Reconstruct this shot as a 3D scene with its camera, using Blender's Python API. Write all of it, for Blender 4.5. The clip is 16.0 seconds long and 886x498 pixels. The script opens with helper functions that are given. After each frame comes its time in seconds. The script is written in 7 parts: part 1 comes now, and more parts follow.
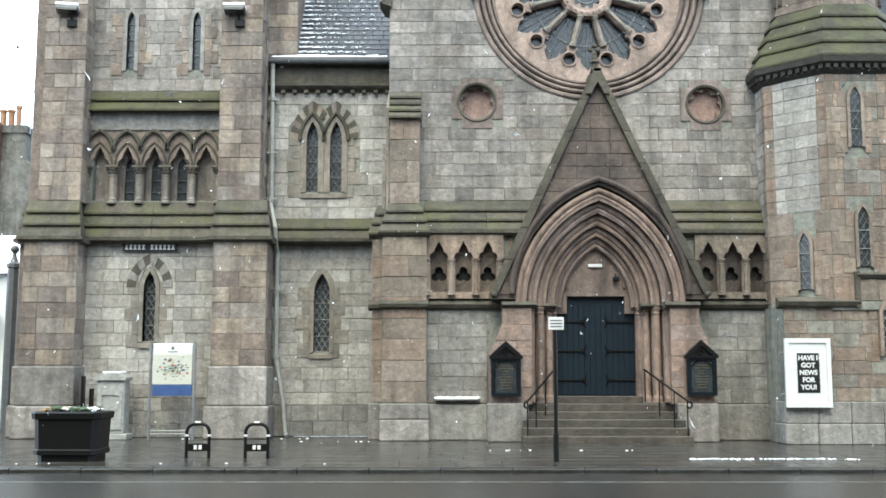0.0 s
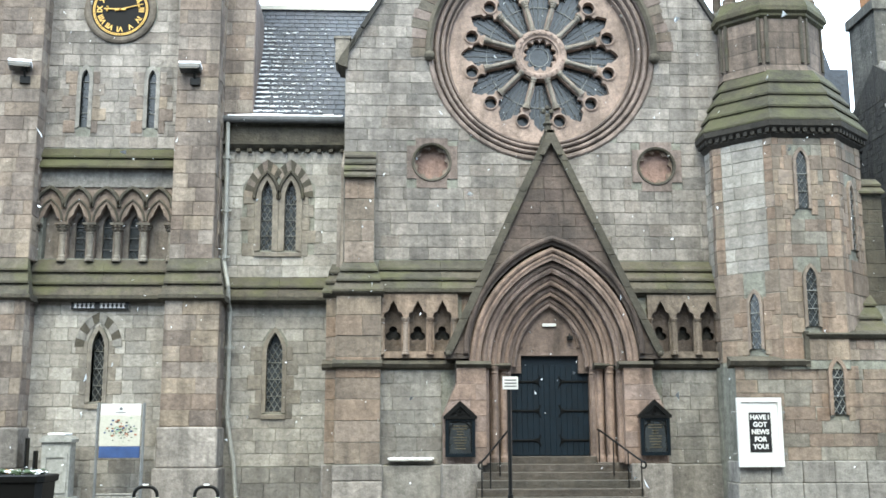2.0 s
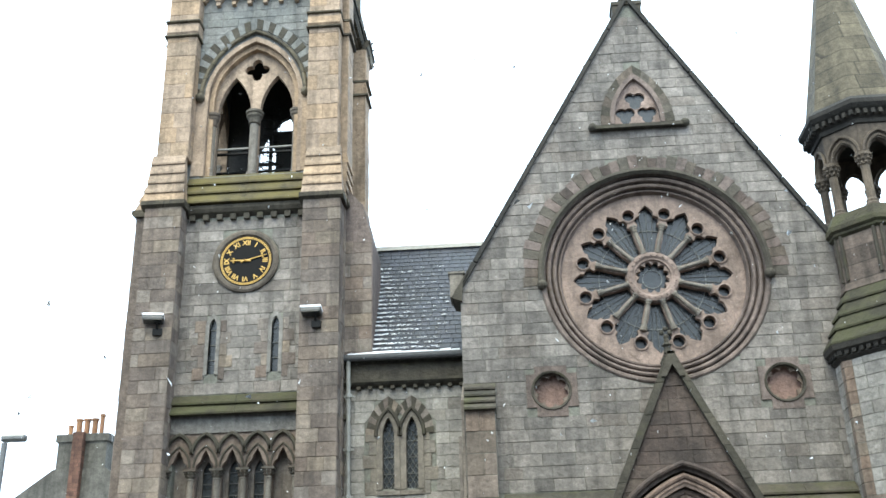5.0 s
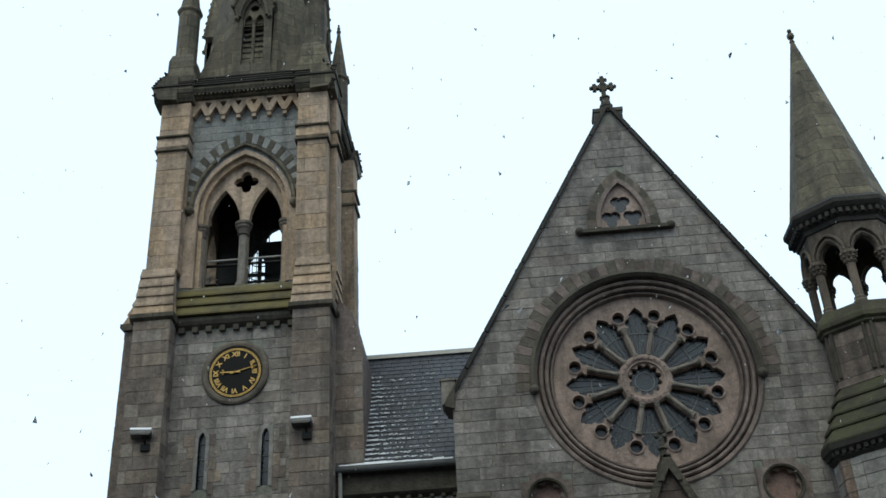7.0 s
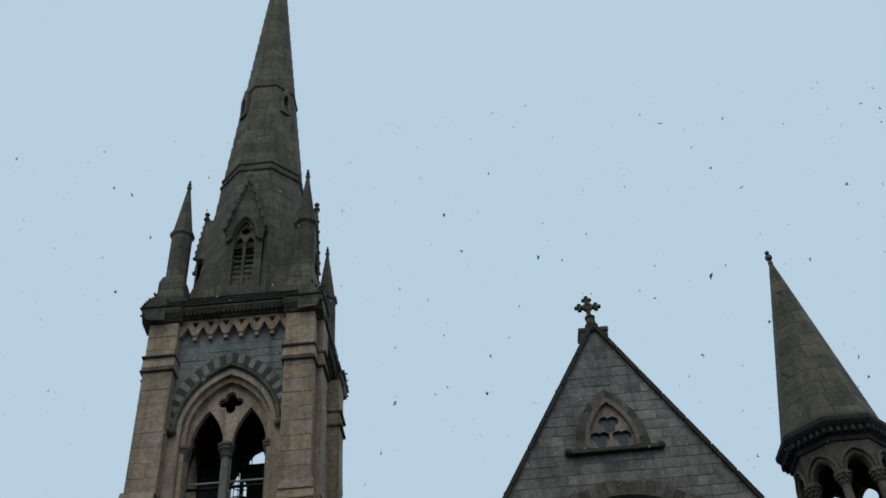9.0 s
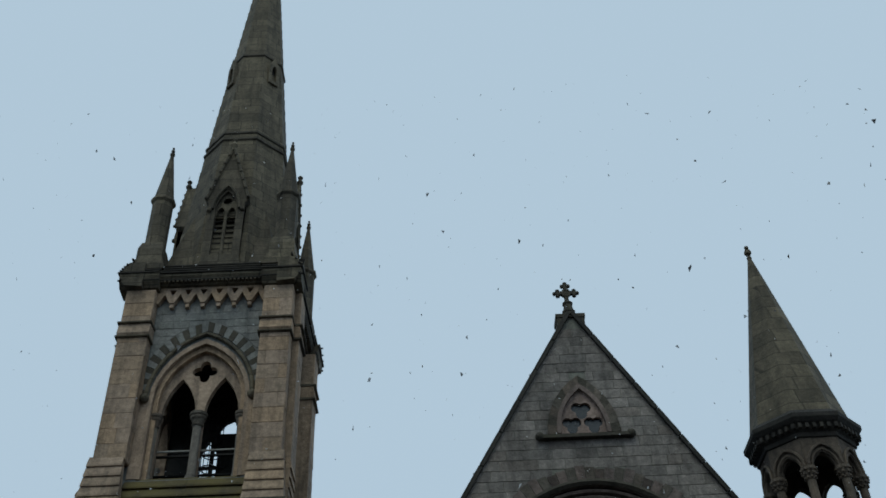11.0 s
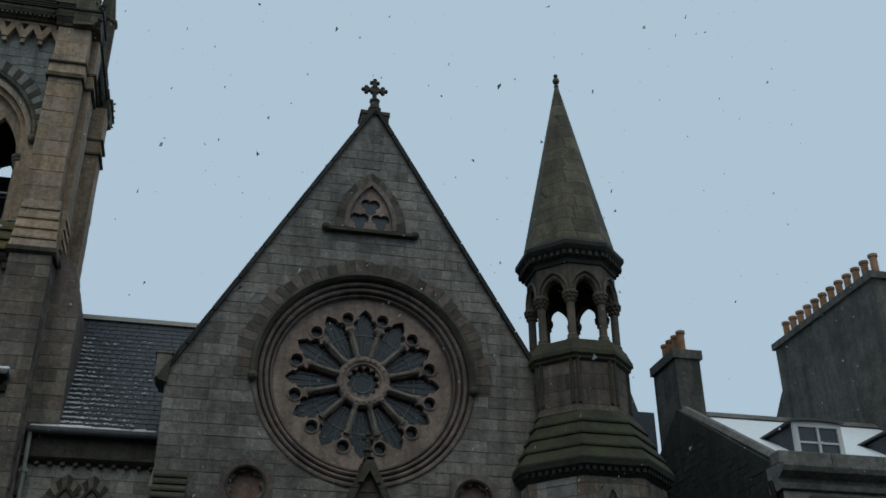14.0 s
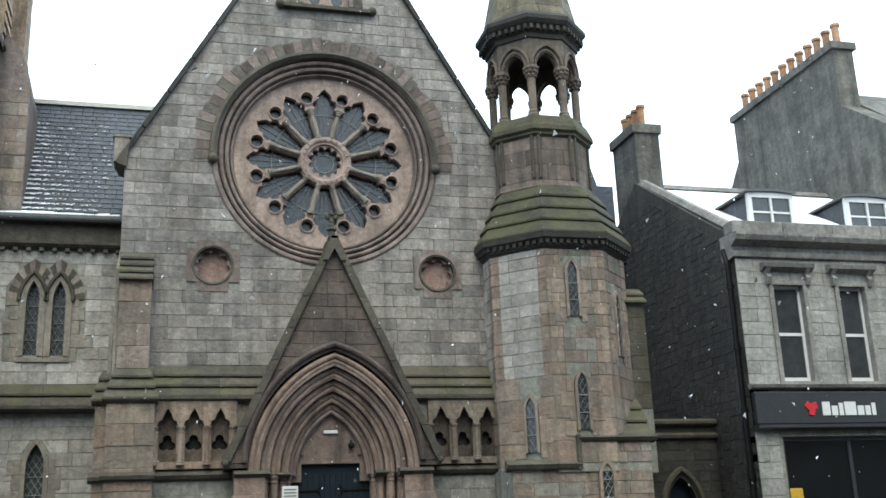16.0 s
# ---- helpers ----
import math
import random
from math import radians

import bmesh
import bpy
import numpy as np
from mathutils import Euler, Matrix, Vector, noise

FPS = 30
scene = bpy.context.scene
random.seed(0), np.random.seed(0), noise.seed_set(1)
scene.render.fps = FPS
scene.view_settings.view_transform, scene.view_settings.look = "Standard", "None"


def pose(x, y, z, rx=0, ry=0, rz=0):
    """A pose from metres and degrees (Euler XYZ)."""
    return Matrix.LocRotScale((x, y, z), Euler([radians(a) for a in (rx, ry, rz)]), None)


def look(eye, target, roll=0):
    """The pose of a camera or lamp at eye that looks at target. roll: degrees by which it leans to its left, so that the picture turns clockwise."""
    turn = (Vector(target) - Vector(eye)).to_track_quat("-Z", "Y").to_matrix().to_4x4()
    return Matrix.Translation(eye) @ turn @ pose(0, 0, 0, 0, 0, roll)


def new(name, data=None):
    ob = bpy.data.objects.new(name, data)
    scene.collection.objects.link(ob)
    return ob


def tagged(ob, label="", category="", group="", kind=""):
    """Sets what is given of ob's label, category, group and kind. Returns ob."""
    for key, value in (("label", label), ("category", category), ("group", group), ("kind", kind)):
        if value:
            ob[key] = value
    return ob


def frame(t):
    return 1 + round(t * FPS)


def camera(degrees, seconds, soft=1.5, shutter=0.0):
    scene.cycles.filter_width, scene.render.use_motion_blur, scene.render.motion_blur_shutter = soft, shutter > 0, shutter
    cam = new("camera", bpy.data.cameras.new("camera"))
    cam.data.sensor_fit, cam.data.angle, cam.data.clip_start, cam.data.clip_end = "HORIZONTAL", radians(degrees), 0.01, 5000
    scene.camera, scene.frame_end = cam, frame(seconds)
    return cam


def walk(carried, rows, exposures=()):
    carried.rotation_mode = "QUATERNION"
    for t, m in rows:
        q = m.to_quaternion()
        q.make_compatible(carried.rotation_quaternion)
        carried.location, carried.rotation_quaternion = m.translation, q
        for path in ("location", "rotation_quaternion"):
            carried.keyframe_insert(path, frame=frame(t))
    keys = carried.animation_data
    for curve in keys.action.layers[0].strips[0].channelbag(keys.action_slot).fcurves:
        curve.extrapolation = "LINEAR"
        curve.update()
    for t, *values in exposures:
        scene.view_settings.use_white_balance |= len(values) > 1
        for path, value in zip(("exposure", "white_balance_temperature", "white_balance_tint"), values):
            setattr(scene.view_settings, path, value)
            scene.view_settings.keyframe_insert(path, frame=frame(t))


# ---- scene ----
# ---- camera ----
cam = camera(46.5, 16.0, soft=1.6)
# seconds, yaw, pitch, roll: a person on the far pavement who turns on the spot
EYE = (0.0, 0.0, 1.6)
ROWS = [
    (0, -0.11, 6.80, 0.02),
    (0.5, -1.36, 7.22, -0.63),
    (1, -2.95, 7.52, -0.43),
    (1.5, -3.51, 7.71, -0.71),
    (2, -2.67, 10.08, -0.16),
    (2.5, -1.25, 11.43, -0.12),
    (3, 0.93, 13.40, 0.19),
    (3.5, 2.13, 15.74, -0.66),
    (4, 3.44, 17.65, -0.85),
    (4.2, 3.51, 18.87, -0.98),
    (6.3, 4.06, 26.63, -2.51),
    (6.5, 3.66, 27.07, -2.67),
    (7, 3.00, 28.81, -3.19),
    (7.5, 3.21, 31.11, -3.13),
    (8, 2.70, 34.83, -3.40),
    (8.5, 1.59, 37.81, -4.11),
    (8.7, 1.24, 39.28, -4.51),
    (9.75, 0.85, 42.00, -3.30),
    (10.8, 0.37, 40.30, -2.24),
    (11, -0.15, 39.71, -2.43),
    (11.5, -1.29, 37.26, -3.42),
    (12, -3.92, 35.10, -3.49),
    (12.5, -5.80, 32.58, -2.42),
    (13, -8.86, 32.28, -0.98),
    (13.5, -11.81, 31.27, -1.06),
    (14, -13.07, 27.98, -0.40),
    (14.5, -13.49, 23.97, -0.68),
    (15, -14.16, 20.61, -1.47),
    (15.5, -14.89, 18.56, -2.01),
    (16, -15.09, 15.67, -2.23),
]
walk(cam, [(t, pose(*EYE, 0, 0, yaw) @ pose(0, 0, 0, 90 + pitch, 0, 0) @ pose(0, 0, 0, 0, 0, roll)) for t, yaw, pitch, roll in ROWS],
     exposures=[(0.0, 1.47, 6400, 9), (1.0, 1.57, 6400, 9), (2.5, 1.63, 6400, 9), (3.5, 1.58, 6400, 9), (4.2, 1.42, 6400, 9), (6.3, 0.0, 6350, 8), (6.5, -0.22, 6350, 8),
                (7.0, -0.46, 6350, 7), (7.5, -0.69, 6400, 6), (8.0, -0.92, 6250, 5), (8.5, -1.2, 6150, 5), (11.0, -1.43, 6100, 5), (13.0, -1.47, 6100, 5),
                (14.0, -1.5, 6100, 5), (14.5, -1.14, 6200, 5), (15.0, -0.68, 6600, 7), (15.5, 0.0, 6400, 8), (16.0, 0.76, 6400, 9)])

# ---- light: overcast winter sky ----
world = bpy.data.worlds.new("overcast_sky")
scene.world = world
world.use_nodes = True
wn, wl = world.node_tree.nodes, world.node_tree.links
wn.clear()
sky = wn.new("ShaderNodeTexSky")
sky.sky_type, sky.sun_disc, sky.sun_elevation, sky.sun_rotation = "NISHITA", False, radians(55), radians(190)
sky.air_density, sky.dust_density = 1.0, 4.0
bg_sky, bg_cloud, add, wout = wn.new("ShaderNodeBackground"), wn.new("ShaderNodeBackground"), wn.new("ShaderNodeAddShader"), wn.new("ShaderNodeOutputWorld")
bg_sky.inputs["Strength"].default_value = 0.012
bg_cloud.inputs["Color"].default_value = (0.78, 0.94, 1.08, 1)
bg_cloud.inputs["Strength"].default_value = 1.6
wl.new(sky.outputs["Color"], bg_sky.inputs["Color"])
wl.new(bg_sky.outputs[0], add.inputs[0])
wl.new(bg_cloud.outputs[0], add.inputs[1])
wl.new(add.outputs[0], wout.inputs["Surface"])
sun = new("sun", bpy.data.lights.new("sun", "SUN"))
sun.data.energy, sun.data.angle, sun.data.color = 1.5, radians(40), (1.0, 0.92, 0.62)
sun.matrix_world = look((-6, -14, 50), (0, 20, 0))

# ---- materials ----


def node_mat(name):
    m = bpy.data.materials.new(name)
    m.use_nodes = True
    nt = m.node_tree
    nt.nodes.clear()
    out, bsdf = nt.nodes.new("ShaderNodeOutputMaterial"), nt.nodes.new("ShaderNodeBsdfPrincipled")
    nt.links.new(bsdf.outputs[0], out.inputs["Surface"])
    return m, nt, bsdf


def mixed(nt, a, b, fac, mode="MIX"):
    n = nt.nodes.new("ShaderNodeMix")
    n.data_type, n.blend_type = "RGBA", mode
    for sock, v in ((n.inputs[0], fac), (n.inputs[6], a), (n.inputs[7], b)):
        if isinstance(v, (tuple, list)):
            sock.default_value = (*v, 1)
        elif isinstance(v, (int, float)):
            sock.default_value = v
        else:
            nt.links.new(v, sock)
    return n.outputs[2]


def noised(nt, scale, stretch=(1, 1, 1), detail=4.0, rough=0.6, shift=None):
    geo, mp, nz = nt.nodes.new("ShaderNodeNewGeometry"), nt.nodes.new("ShaderNodeMapping"), nt.nodes.new("ShaderNodeTexNoise")
    mp.inputs["Scale"].default_value = stretch
    nz.inputs["Scale"].default_value, nz.inputs["Detail"].default_value, nz.inputs["Roughness"].default_value = scale, detail, rough
    nt.links.new(geo.outputs["Position"], mp.inputs["Vector"])
    if shift:
        # each block has its own patch of the pattern
        far, adder = nt.nodes.new("ShaderNodeMath"), nt.nodes.new("ShaderNodeVectorMath")
        far.operation, adder.operation = "MULTIPLY", "ADD"
        far.inputs[1].default_value = 61.0
        nt.links.new(shift, far.inputs[0])
        nt.links.new(mp.outputs[0], adder.inputs[0])
        nt.links.new(far.outputs[0], adder.inputs[1])
        nt.links.new(adder.outputs[0], nz.inputs["Vector"])
    else:
        nt.links.new(mp.outputs[0], nz.inputs["Vector"])
    return nz.outputs["Fac"]


def ramped(nt, fac, stops, constant=False):
    r = nt.nodes.new("ShaderNodeValToRGB")
    if constant:
        r.color_ramp.interpolation = "CONSTANT"
    els = r.color_ramp.elements
    while len(els) < len(stops):
        els.new(0.5)
    for e, (p, c) in zip(els, stops):
        e.position, e.color = p, (*c, 1) if len(c) == 3 else c
    nt.links.new(fac, r.inputs["Fac"])
    return r.outputs["Color"]


def grey(v):
    return (v, v, v)


def stone(name, cols, stain=0.5, moss=0.0, rough=0.85, bump=0.35, streak=0.35, pit=28.0, course=0.0, green=(0.068, 0.07, 0.026)):
    """Cut stone: a tint for each block, broad stains, rain streaks, grain and lichen."""
    m, nt, bsdf = node_mat(name)
    geo, oi = nt.nodes.new("ShaderNodeNewGeometry"), nt.nodes.new("ShaderNodeObjectInfo")
    add1, fr = nt.nodes.new("ShaderNodeMath"), nt.nodes.new("ShaderNodeMath")
    add1.operation, fr.operation = "ADD", "FRACT"
    nt.links.new(geo.outputs["Random Per Island"], add1.inputs[0])
    nt.links.new(oi.outputs["Random"], add1.inputs[1])
    nt.links.new(add1.outputs[0], fr.inputs[0])
    n = len(cols)
    col = ramped(nt, fr.outputs[0], [(i / n, c) for i, c in enumerate(cols)], True)
    if course:
        # fine-jointed courses too far off to be cut singly: a tint for each block of a course
        def calc(op, a, b=0.0):
            q = nt.nodes.new("ShaderNodeMath")
            q.operation = op
            for s_, v_ in zip(q.inputs, (a, b)):
                if isinstance(v_, (int, float)):
                    s_.default_value = v_
                else:
                    nt.links.new(v_, s_)
            return q.outputs[0]
        sep = nt.nodes.new("ShaderNodeSeparateXYZ")
        nt.links.new(geo.outputs["Position"], sep.inputs[0])
        v = calc("DIVIDE", sep.outputs[2], course)
        row = calc("FLOOR", v)
        wn1 = nt.nodes.new("ShaderNodeTexWhiteNoise")
        wn1.noise_dimensions = "1D"
        nt.links.new(row, wn1.inputs["W"])
        u = calc("ADD", calc("DIVIDE", calc("ADD", calc("MULTIPLY", sep.outputs[0], 0.9), calc("MULTIPLY", sep.outputs[1], 0.55)), course * 1.8), calc("MULTIPLY", wn1.outputs["Value"], 7.0))
        comb = nt.nodes.new("ShaderNodeCombineXYZ")
        nt.links.new(calc("FLOOR", u), comb.inputs[0])
        nt.links.new(row, comb.inputs[1])
        wn2 = nt.nodes.new("ShaderNodeTexWhiteNoise")
        nt.links.new(comb.outputs[0], wn2.inputs["Vector"])
        col = mixed(nt, col, ramped(nt, wn2.outputs["Value"], [(0.0, grey(0.66)), (1.0, grey(1.2))]), 1.0, "MULTIPLY")
        for w_, lim in ((v, 0.05), (u, 0.03)):
            col = mixed(nt, col, ramped(nt, calc("FRACT", w_), [(0.0, grey(0.45)), (lim, grey(0.5)), (lim + 0.02, grey(1.0))]), 1.0, "MULTIPLY")
    broad = ramped(nt, noised(nt, 0.55, detail=5.0), [(0.3, grey(1 - 0.72 * stain)), (0.62, grey(1.05))])
    col = mixed(nt, col, broad, 1.0, "MULTIPLY")
    run = ramped(nt, noised(nt, 1.0, (3.2, 3.2, 0.28), 5.0), [(0.32, grey(1 - streak)), (0.56, grey(1.0))])
    col = mixed(nt, col, run, 1.0, "MULTIPLY")
    mott = ramped(nt, noised(nt, 7.0, detail=7.0, rough=0.75, shift=fr.outputs[0]), [(0.3, grey(0.6)), (0.7, grey(1.27))])
    col = mixed(nt, col, mott, 1.0, "MULTIPLY")
    patch = ramped(nt, noised(nt, 2.0, detail=7.0, rough=0.72, shift=fr.outputs[0]), [(0.36, grey(1 - 0.62 * stain)), (0.56, grey(1.04))])
    col = mixed(nt, col, patch, 1.0, "MULTIPLY")
    grain = ramped(nt, noised(nt, 75.0, detail=2.0), [(0.3, grey(0.8)), (0.7, grey(1.15))])
    col = mixed(nt, col, grain, 1.0, "MULTIPLY")
    if moss:
        f = ramped(nt, noised(nt, 1.1, (1, 1, 1.6), 6.0, 0.65), [(0.62 - 0.3 * moss, grey(0)), (0.78 - 0.2 * moss, grey(min(1.0, 0.45 + 0.5 * moss)))])
        col = mixed(nt, col, green, f)
    nt.links.new(col, bsdf.inputs["Base Color"])
    bsdf.inputs["Roughness"].default_value = rough
    b1, b2 = nt.nodes.new("ShaderNodeBump"), nt.nodes.new("ShaderNodeBump")
    b1.inputs["Strength"].default_value, b1.inputs["Distance"].default_value = bump, 0.02
    b2.inputs["Strength"].default_value, b2.inputs["Distance"].default_value = min(1.0, bump * 1.6), 0.05
    nt.links.new(noised(nt, pit, detail=5.0, rough=0.7), b1.inputs["Height"])
    nt.links.new(noised(nt, 9.0, detail=5.0), b2.inputs["Height"])
    nt.links.new(b1.outputs[0], b2.inputs["Normal"])
    nt.links.new(b2.outputs[0], bsdf.inputs["Normal"])
    return m


def plain(name, col, rough=0.5, metal=0.0, var=0.25, scale=6.0, bump=0.0, spec=0.5):
    m, nt, bsdf = node_mat(name)
    f = ramped(nt, noised(nt, scale, detail=6.0, rough=0.65), [(0.3, tuple(c * (1 - var) for c in col)), (0.7, tuple(min(1.0, c * (1 + 0.5 * var)) for c in col))])
    f = mixed(nt, f, ramped(nt, noised(nt, scale * 14, detail=3.0), [(0.3, grey(1 - var * 0.5)), (0.7, grey(1.0))]), 1.0, "MULTIPLY")
    nt.links.new(f, bsdf.inputs["Base Color"])
    bsdf.inputs["Roughness"].default_value, bsdf.inputs["Metallic"].default_value = rough, metal
    bsdf.inputs["Specular IOR Level"].default_value = spec
    if bump:
        b = nt.nodes.new("ShaderNodeBump")
        b.inputs["Strength"].default_value, b.inputs["Distance"].default_value = bump, 0.02
        nt.links.new(noised(nt, scale * 5, detail=5.0), b.inputs["Height"])
        nt.links.new(b.outputs[0], bsdf.inputs["Normal"])
    return m


GRANITE = stone("grey_granite", [(0.260, 0.235, 0.216), (0.215, 0.197, 0.182), (0.303, 0.274, 0.250), (0.236, 0.215, 0.197), (0.197, 0.179, 0.165), (0.275, 0.248, 0.226), (0.231, 0.202, 0.180), (0.319, 0.289, 0.265), (0.243, 0.220, 0.200)], 0.5, streak=0.38)
GRANITE_WORN = stone("weathered_granite", [(0.231, 0.220, 0.204), (0.200, 0.191, 0.180), (0.260, 0.247, 0.229), (0.211, 0.197, 0.183), (0.241, 0.229, 0.213)], 0.36, streak=0.34)
# clean pale blocks, also lifted above GRANITE to offset bay and tower shade
BRIGHTGRANITE = stone("clean_brightened_granite", [(0.322, 0.304, 0.276), (0.270, 0.254, 0.235), (0.367, 0.346, 0.317), (0.296, 0.274, 0.247), (0.341, 0.322, 0.296), (0.258, 0.238, 0.215)], 0.26, streak=0.22)
MORTAR = stone("grey_mortar", [(0.223, 0.224, 0.191), (0.215, 0.217, 0.186)], 0.4)
PINK = stone("pink_sandstone", [(0.245, 0.182, 0.141), (0.273, 0.204, 0.158), (0.211, 0.167, 0.136), (0.251, 0.201, 0.167), (0.239, 0.170, 0.128), (0.280, 0.222, 0.172), (0.204, 0.164, 0.132)], 0.42, streak=0.42)
TURRETMIX = stone("mixed_granite_and_pink_stone", [(0.207, 0.188, 0.161), (0.220, 0.172, 0.136), (0.198, 0.154, 0.126), (0.251, 0.233, 0.202), (0.231, 0.180, 0.144), (0.180, 0.162, 0.138), (0.213, 0.161, 0.128)], 0.4, streak=0.35)
MIXED = stone("mixed_sandstone", [(0.221, 0.175, 0.145), (0.258, 0.215, 0.185), (0.180, 0.144, 0.124), (0.279, 0.239, 0.205), (0.207, 0.171, 0.149), (0.293, 0.237, 0.185), (0.238, 0.188, 0.152), (0.176, 0.141, 0.121), (0.265, 0.229, 0.202), (0.224, 0.171, 0.139), (0.286, 0.236, 0.192)], 0.42, streak=0.42)
PORCHPINK = stone("warm_pink_sandstone", [(0.237, 0.167, 0.135), (0.260, 0.184, 0.149), (0.212, 0.155, 0.131), (0.244, 0.182, 0.159)], 0.42, streak=0.5)
BUFF = stone("buff_sandstone", [(0.405, 0.295, 0.201), (0.446, 0.316, 0.207), (0.384, 0.288, 0.207), (0.423, 0.316, 0.232)], 0.42, streak=0.45)
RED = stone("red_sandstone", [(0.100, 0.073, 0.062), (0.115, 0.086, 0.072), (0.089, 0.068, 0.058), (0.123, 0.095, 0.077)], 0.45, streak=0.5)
DARKSTONE = stone("sooty_sandstone", [(0.071, 0.062, 0.046), (0.082, 0.071, 0.053), (0.062, 0.055, 0.040)], 0.45, 0.12)
ROSESTONE = stone("brown_rose_moulding", [(0.203, 0.160, 0.143), (0.196, 0.151, 0.132)], 0.45, streak=0.4)
SURROUND = stone("pale_dressed_stone", [(0.241, 0.214, 0.182), (0.230, 0.201, 0.167), (0.219, 0.198, 0.172)], 0.4, streak=0.4)
LANTERN = stone("sooty_pink_stone", [(0.133, 0.106, 0.082), (0.120, 0.094, 0.072), (0.146, 0.114, 0.085)], 0.5, streak=0.5)
# tone taken darker to include the shade on the porch steps
STEPSTONE = stone("worn_step_stone", [(0.070, 0.057, 0.045), (0.077, 0.062, 0.050), (0.062, 0.053, 0.042)], 0.5, rough=0.45)
GREYVOUSS = stone("weathered_brown_grey_stone", [(0.130, 0.114, 0.092), (0.115, 0.101, 0.082), (0.146, 0.121, 0.097), (0.141, 0.111, 0.087)], 0.5)
# near-black stone for cornices, thin cornice rolls and louvres
BLACKSTONE = stone("black_moulded_stone", [(0.033, 0.029, 0.024), (0.039, 0.034, 0.027), (0.027, 0.024, 0.020)], 0.5)
UPPERDRUM = stone("sooty_coursed_pink_stone", [(0.172, 0.130, 0.105), (0.167, 0.128, 0.105)], 0.5, streak=0.5, course=0.42)
YELLOWMOSS = stone("yellow_mossy_sill_stone", [(0.089, 0.073, 0.041), (0.099, 0.081, 0.044)], 0.4, 0.9, green=(0.12, 0.098, 0.03))
TRACERYSTONE = stone("pink_tracery_stone", [(0.326, 0.244, 0.208), (0.319, 0.238, 0.199)], 0.4, streak=0.35)
BANKGRANITE = stone("pale_ashlar_granite", [(0.264, 0.260, 0.241), (0.286, 0.280, 0.260), (0.245, 0.240, 0.224), (0.275, 0.269, 0.249)], 0.28, streak=0.25)
COPING = stone("black_coping_stone", [(0.029, 0.027, 0.024), (0.035, 0.032, 0.027)], 0.4)
KERB = stone("wet_granite_kerb", [(0.022, 0.021, 0.019), (0.025, 0.024, 0.022)], 0.4, rough=0.4)
MOSSY = stone("mossy_sandstone", [(0.082, 0.070, 0.053), (0.092, 0.079, 0.059), (0.071, 0.064, 0.048)], 0.45, 0.56)
GREENMOSS = stone("green_mossy_stone", [(0.048, 0.044, 0.025), (0.055, 0.048, 0.026)], 0.6, 0.66, green=(0.054, 0.056, 0.02))
SPIRE = stone("spire_sandstone", [(0.121, 0.102, 0.069), (0.134, 0.113, 0.077), (0.110, 0.093, 0.065), (0.143, 0.121, 0.081)], 0.45, streak=0.45, course=0.46)
BLUEPANEL = stone("blue_grey_granite", [(0.230, 0.236, 0.223), (0.252, 0.253, 0.242), (0.207, 0.214, 0.207)], 0.3)
# near-black backing: darkness inside recesses, belfry, nave and bank put in as colour
INNERDARK = stone("painted_inner_dark", [(0.019, 0.018, 0.017), (0.024, 0.023, 0.020), (0.015, 0.015, 0.014), (0.027, 0.026, 0.023)], 0.4)
RENDERED = stone("grey_cement_render", [(0.136, 0.129, 0.113), (0.131, 0.125, 0.108)], 0.62, streak=0.5)
RUBBLE = stone("sooty_rubble_wall", [(0.031, 0.029, 0.025), (0.039, 0.035, 0.030), (0.026, 0.024, 0.021), (0.044, 0.040, 0.033)], 0.6, streak=0.5)
SLATE = stone("wet_blue_slate", [(0.026, 0.033, 0.047), (0.032, 0.039, 0.058), (0.021, 0.026, 0.040), (0.035, 0.040, 0.058)], 0.4, rough=0.42, bump=0.3)
FLAG = stone("wet_paving", [(0.044, 0.040, 0.034), (0.039, 0.035, 0.031), (0.048, 0.044, 0.039), (0.041, 0.038, 0.034)], 0.5, rough=0.2, bump=0.07)
ASPHALT = stone("wet_asphalt", [(0.032, 0.031, 0.029), (0.032, 0.031, 0.029)], 0.35, rough=0.26, bump=0.15, pit=60.0)
SNOW = plain("snow", (0.86, 0.88, 0.92), 0.7, var=0.08, bump=0.4)
LEAD = plain("dull_lead", (0.086, 0.088, 0.091), 0.5, 0.3)
LEADLIGHT = plain("lead_came", (0.195, 0.201, 0.195), 0.5, 0.2)
IRON = plain("black_painted_iron", (0.004, 0.004, 0.004), 0.45, spec=0.2)
GREYPAINT = plain("grey_pipe_paint", (0.305, 0.305, 0.287), 0.5)
DOORBLUE = plain("dark_blue_door_paint", (0.004, 0.011, 0.019), 0.45, var=0.4, spec=0.3)
BLACKFACE = plain("black_dial", (0.003, 0.003, 0.003), 0.5, spec=0.15)
GOLD = plain("gilding", (0.643, 0.404, 0.111), 0.4, 0.4)
WHITE = plain("white_paint", (0.570, 0.570, 0.570), 0.45, var=0.08)
WORNLINE = plain("worn_line_paint", (0.207, 0.207, 0.195), 0.3, var=0.6, scale=4.0)
DIMGOLD = plain("dull_gold_print", (0.122, 0.091, 0.037), 0.5)
BLACKPAINT = plain("black_print", (0.010, 0.010, 0.011), 0.4)
CABINET = plain("scuffed_grey_cabinet_paint", (0.305, 0.305, 0.287), 0.5, var=0.4, scale=9)
STEEL = plain("galvanised_steel", (0.257, 0.262, 0.262), 0.4, 0.7)
MAPBLUE = plain("blue_panel", (0.037, 0.074, 0.195), 0.4)
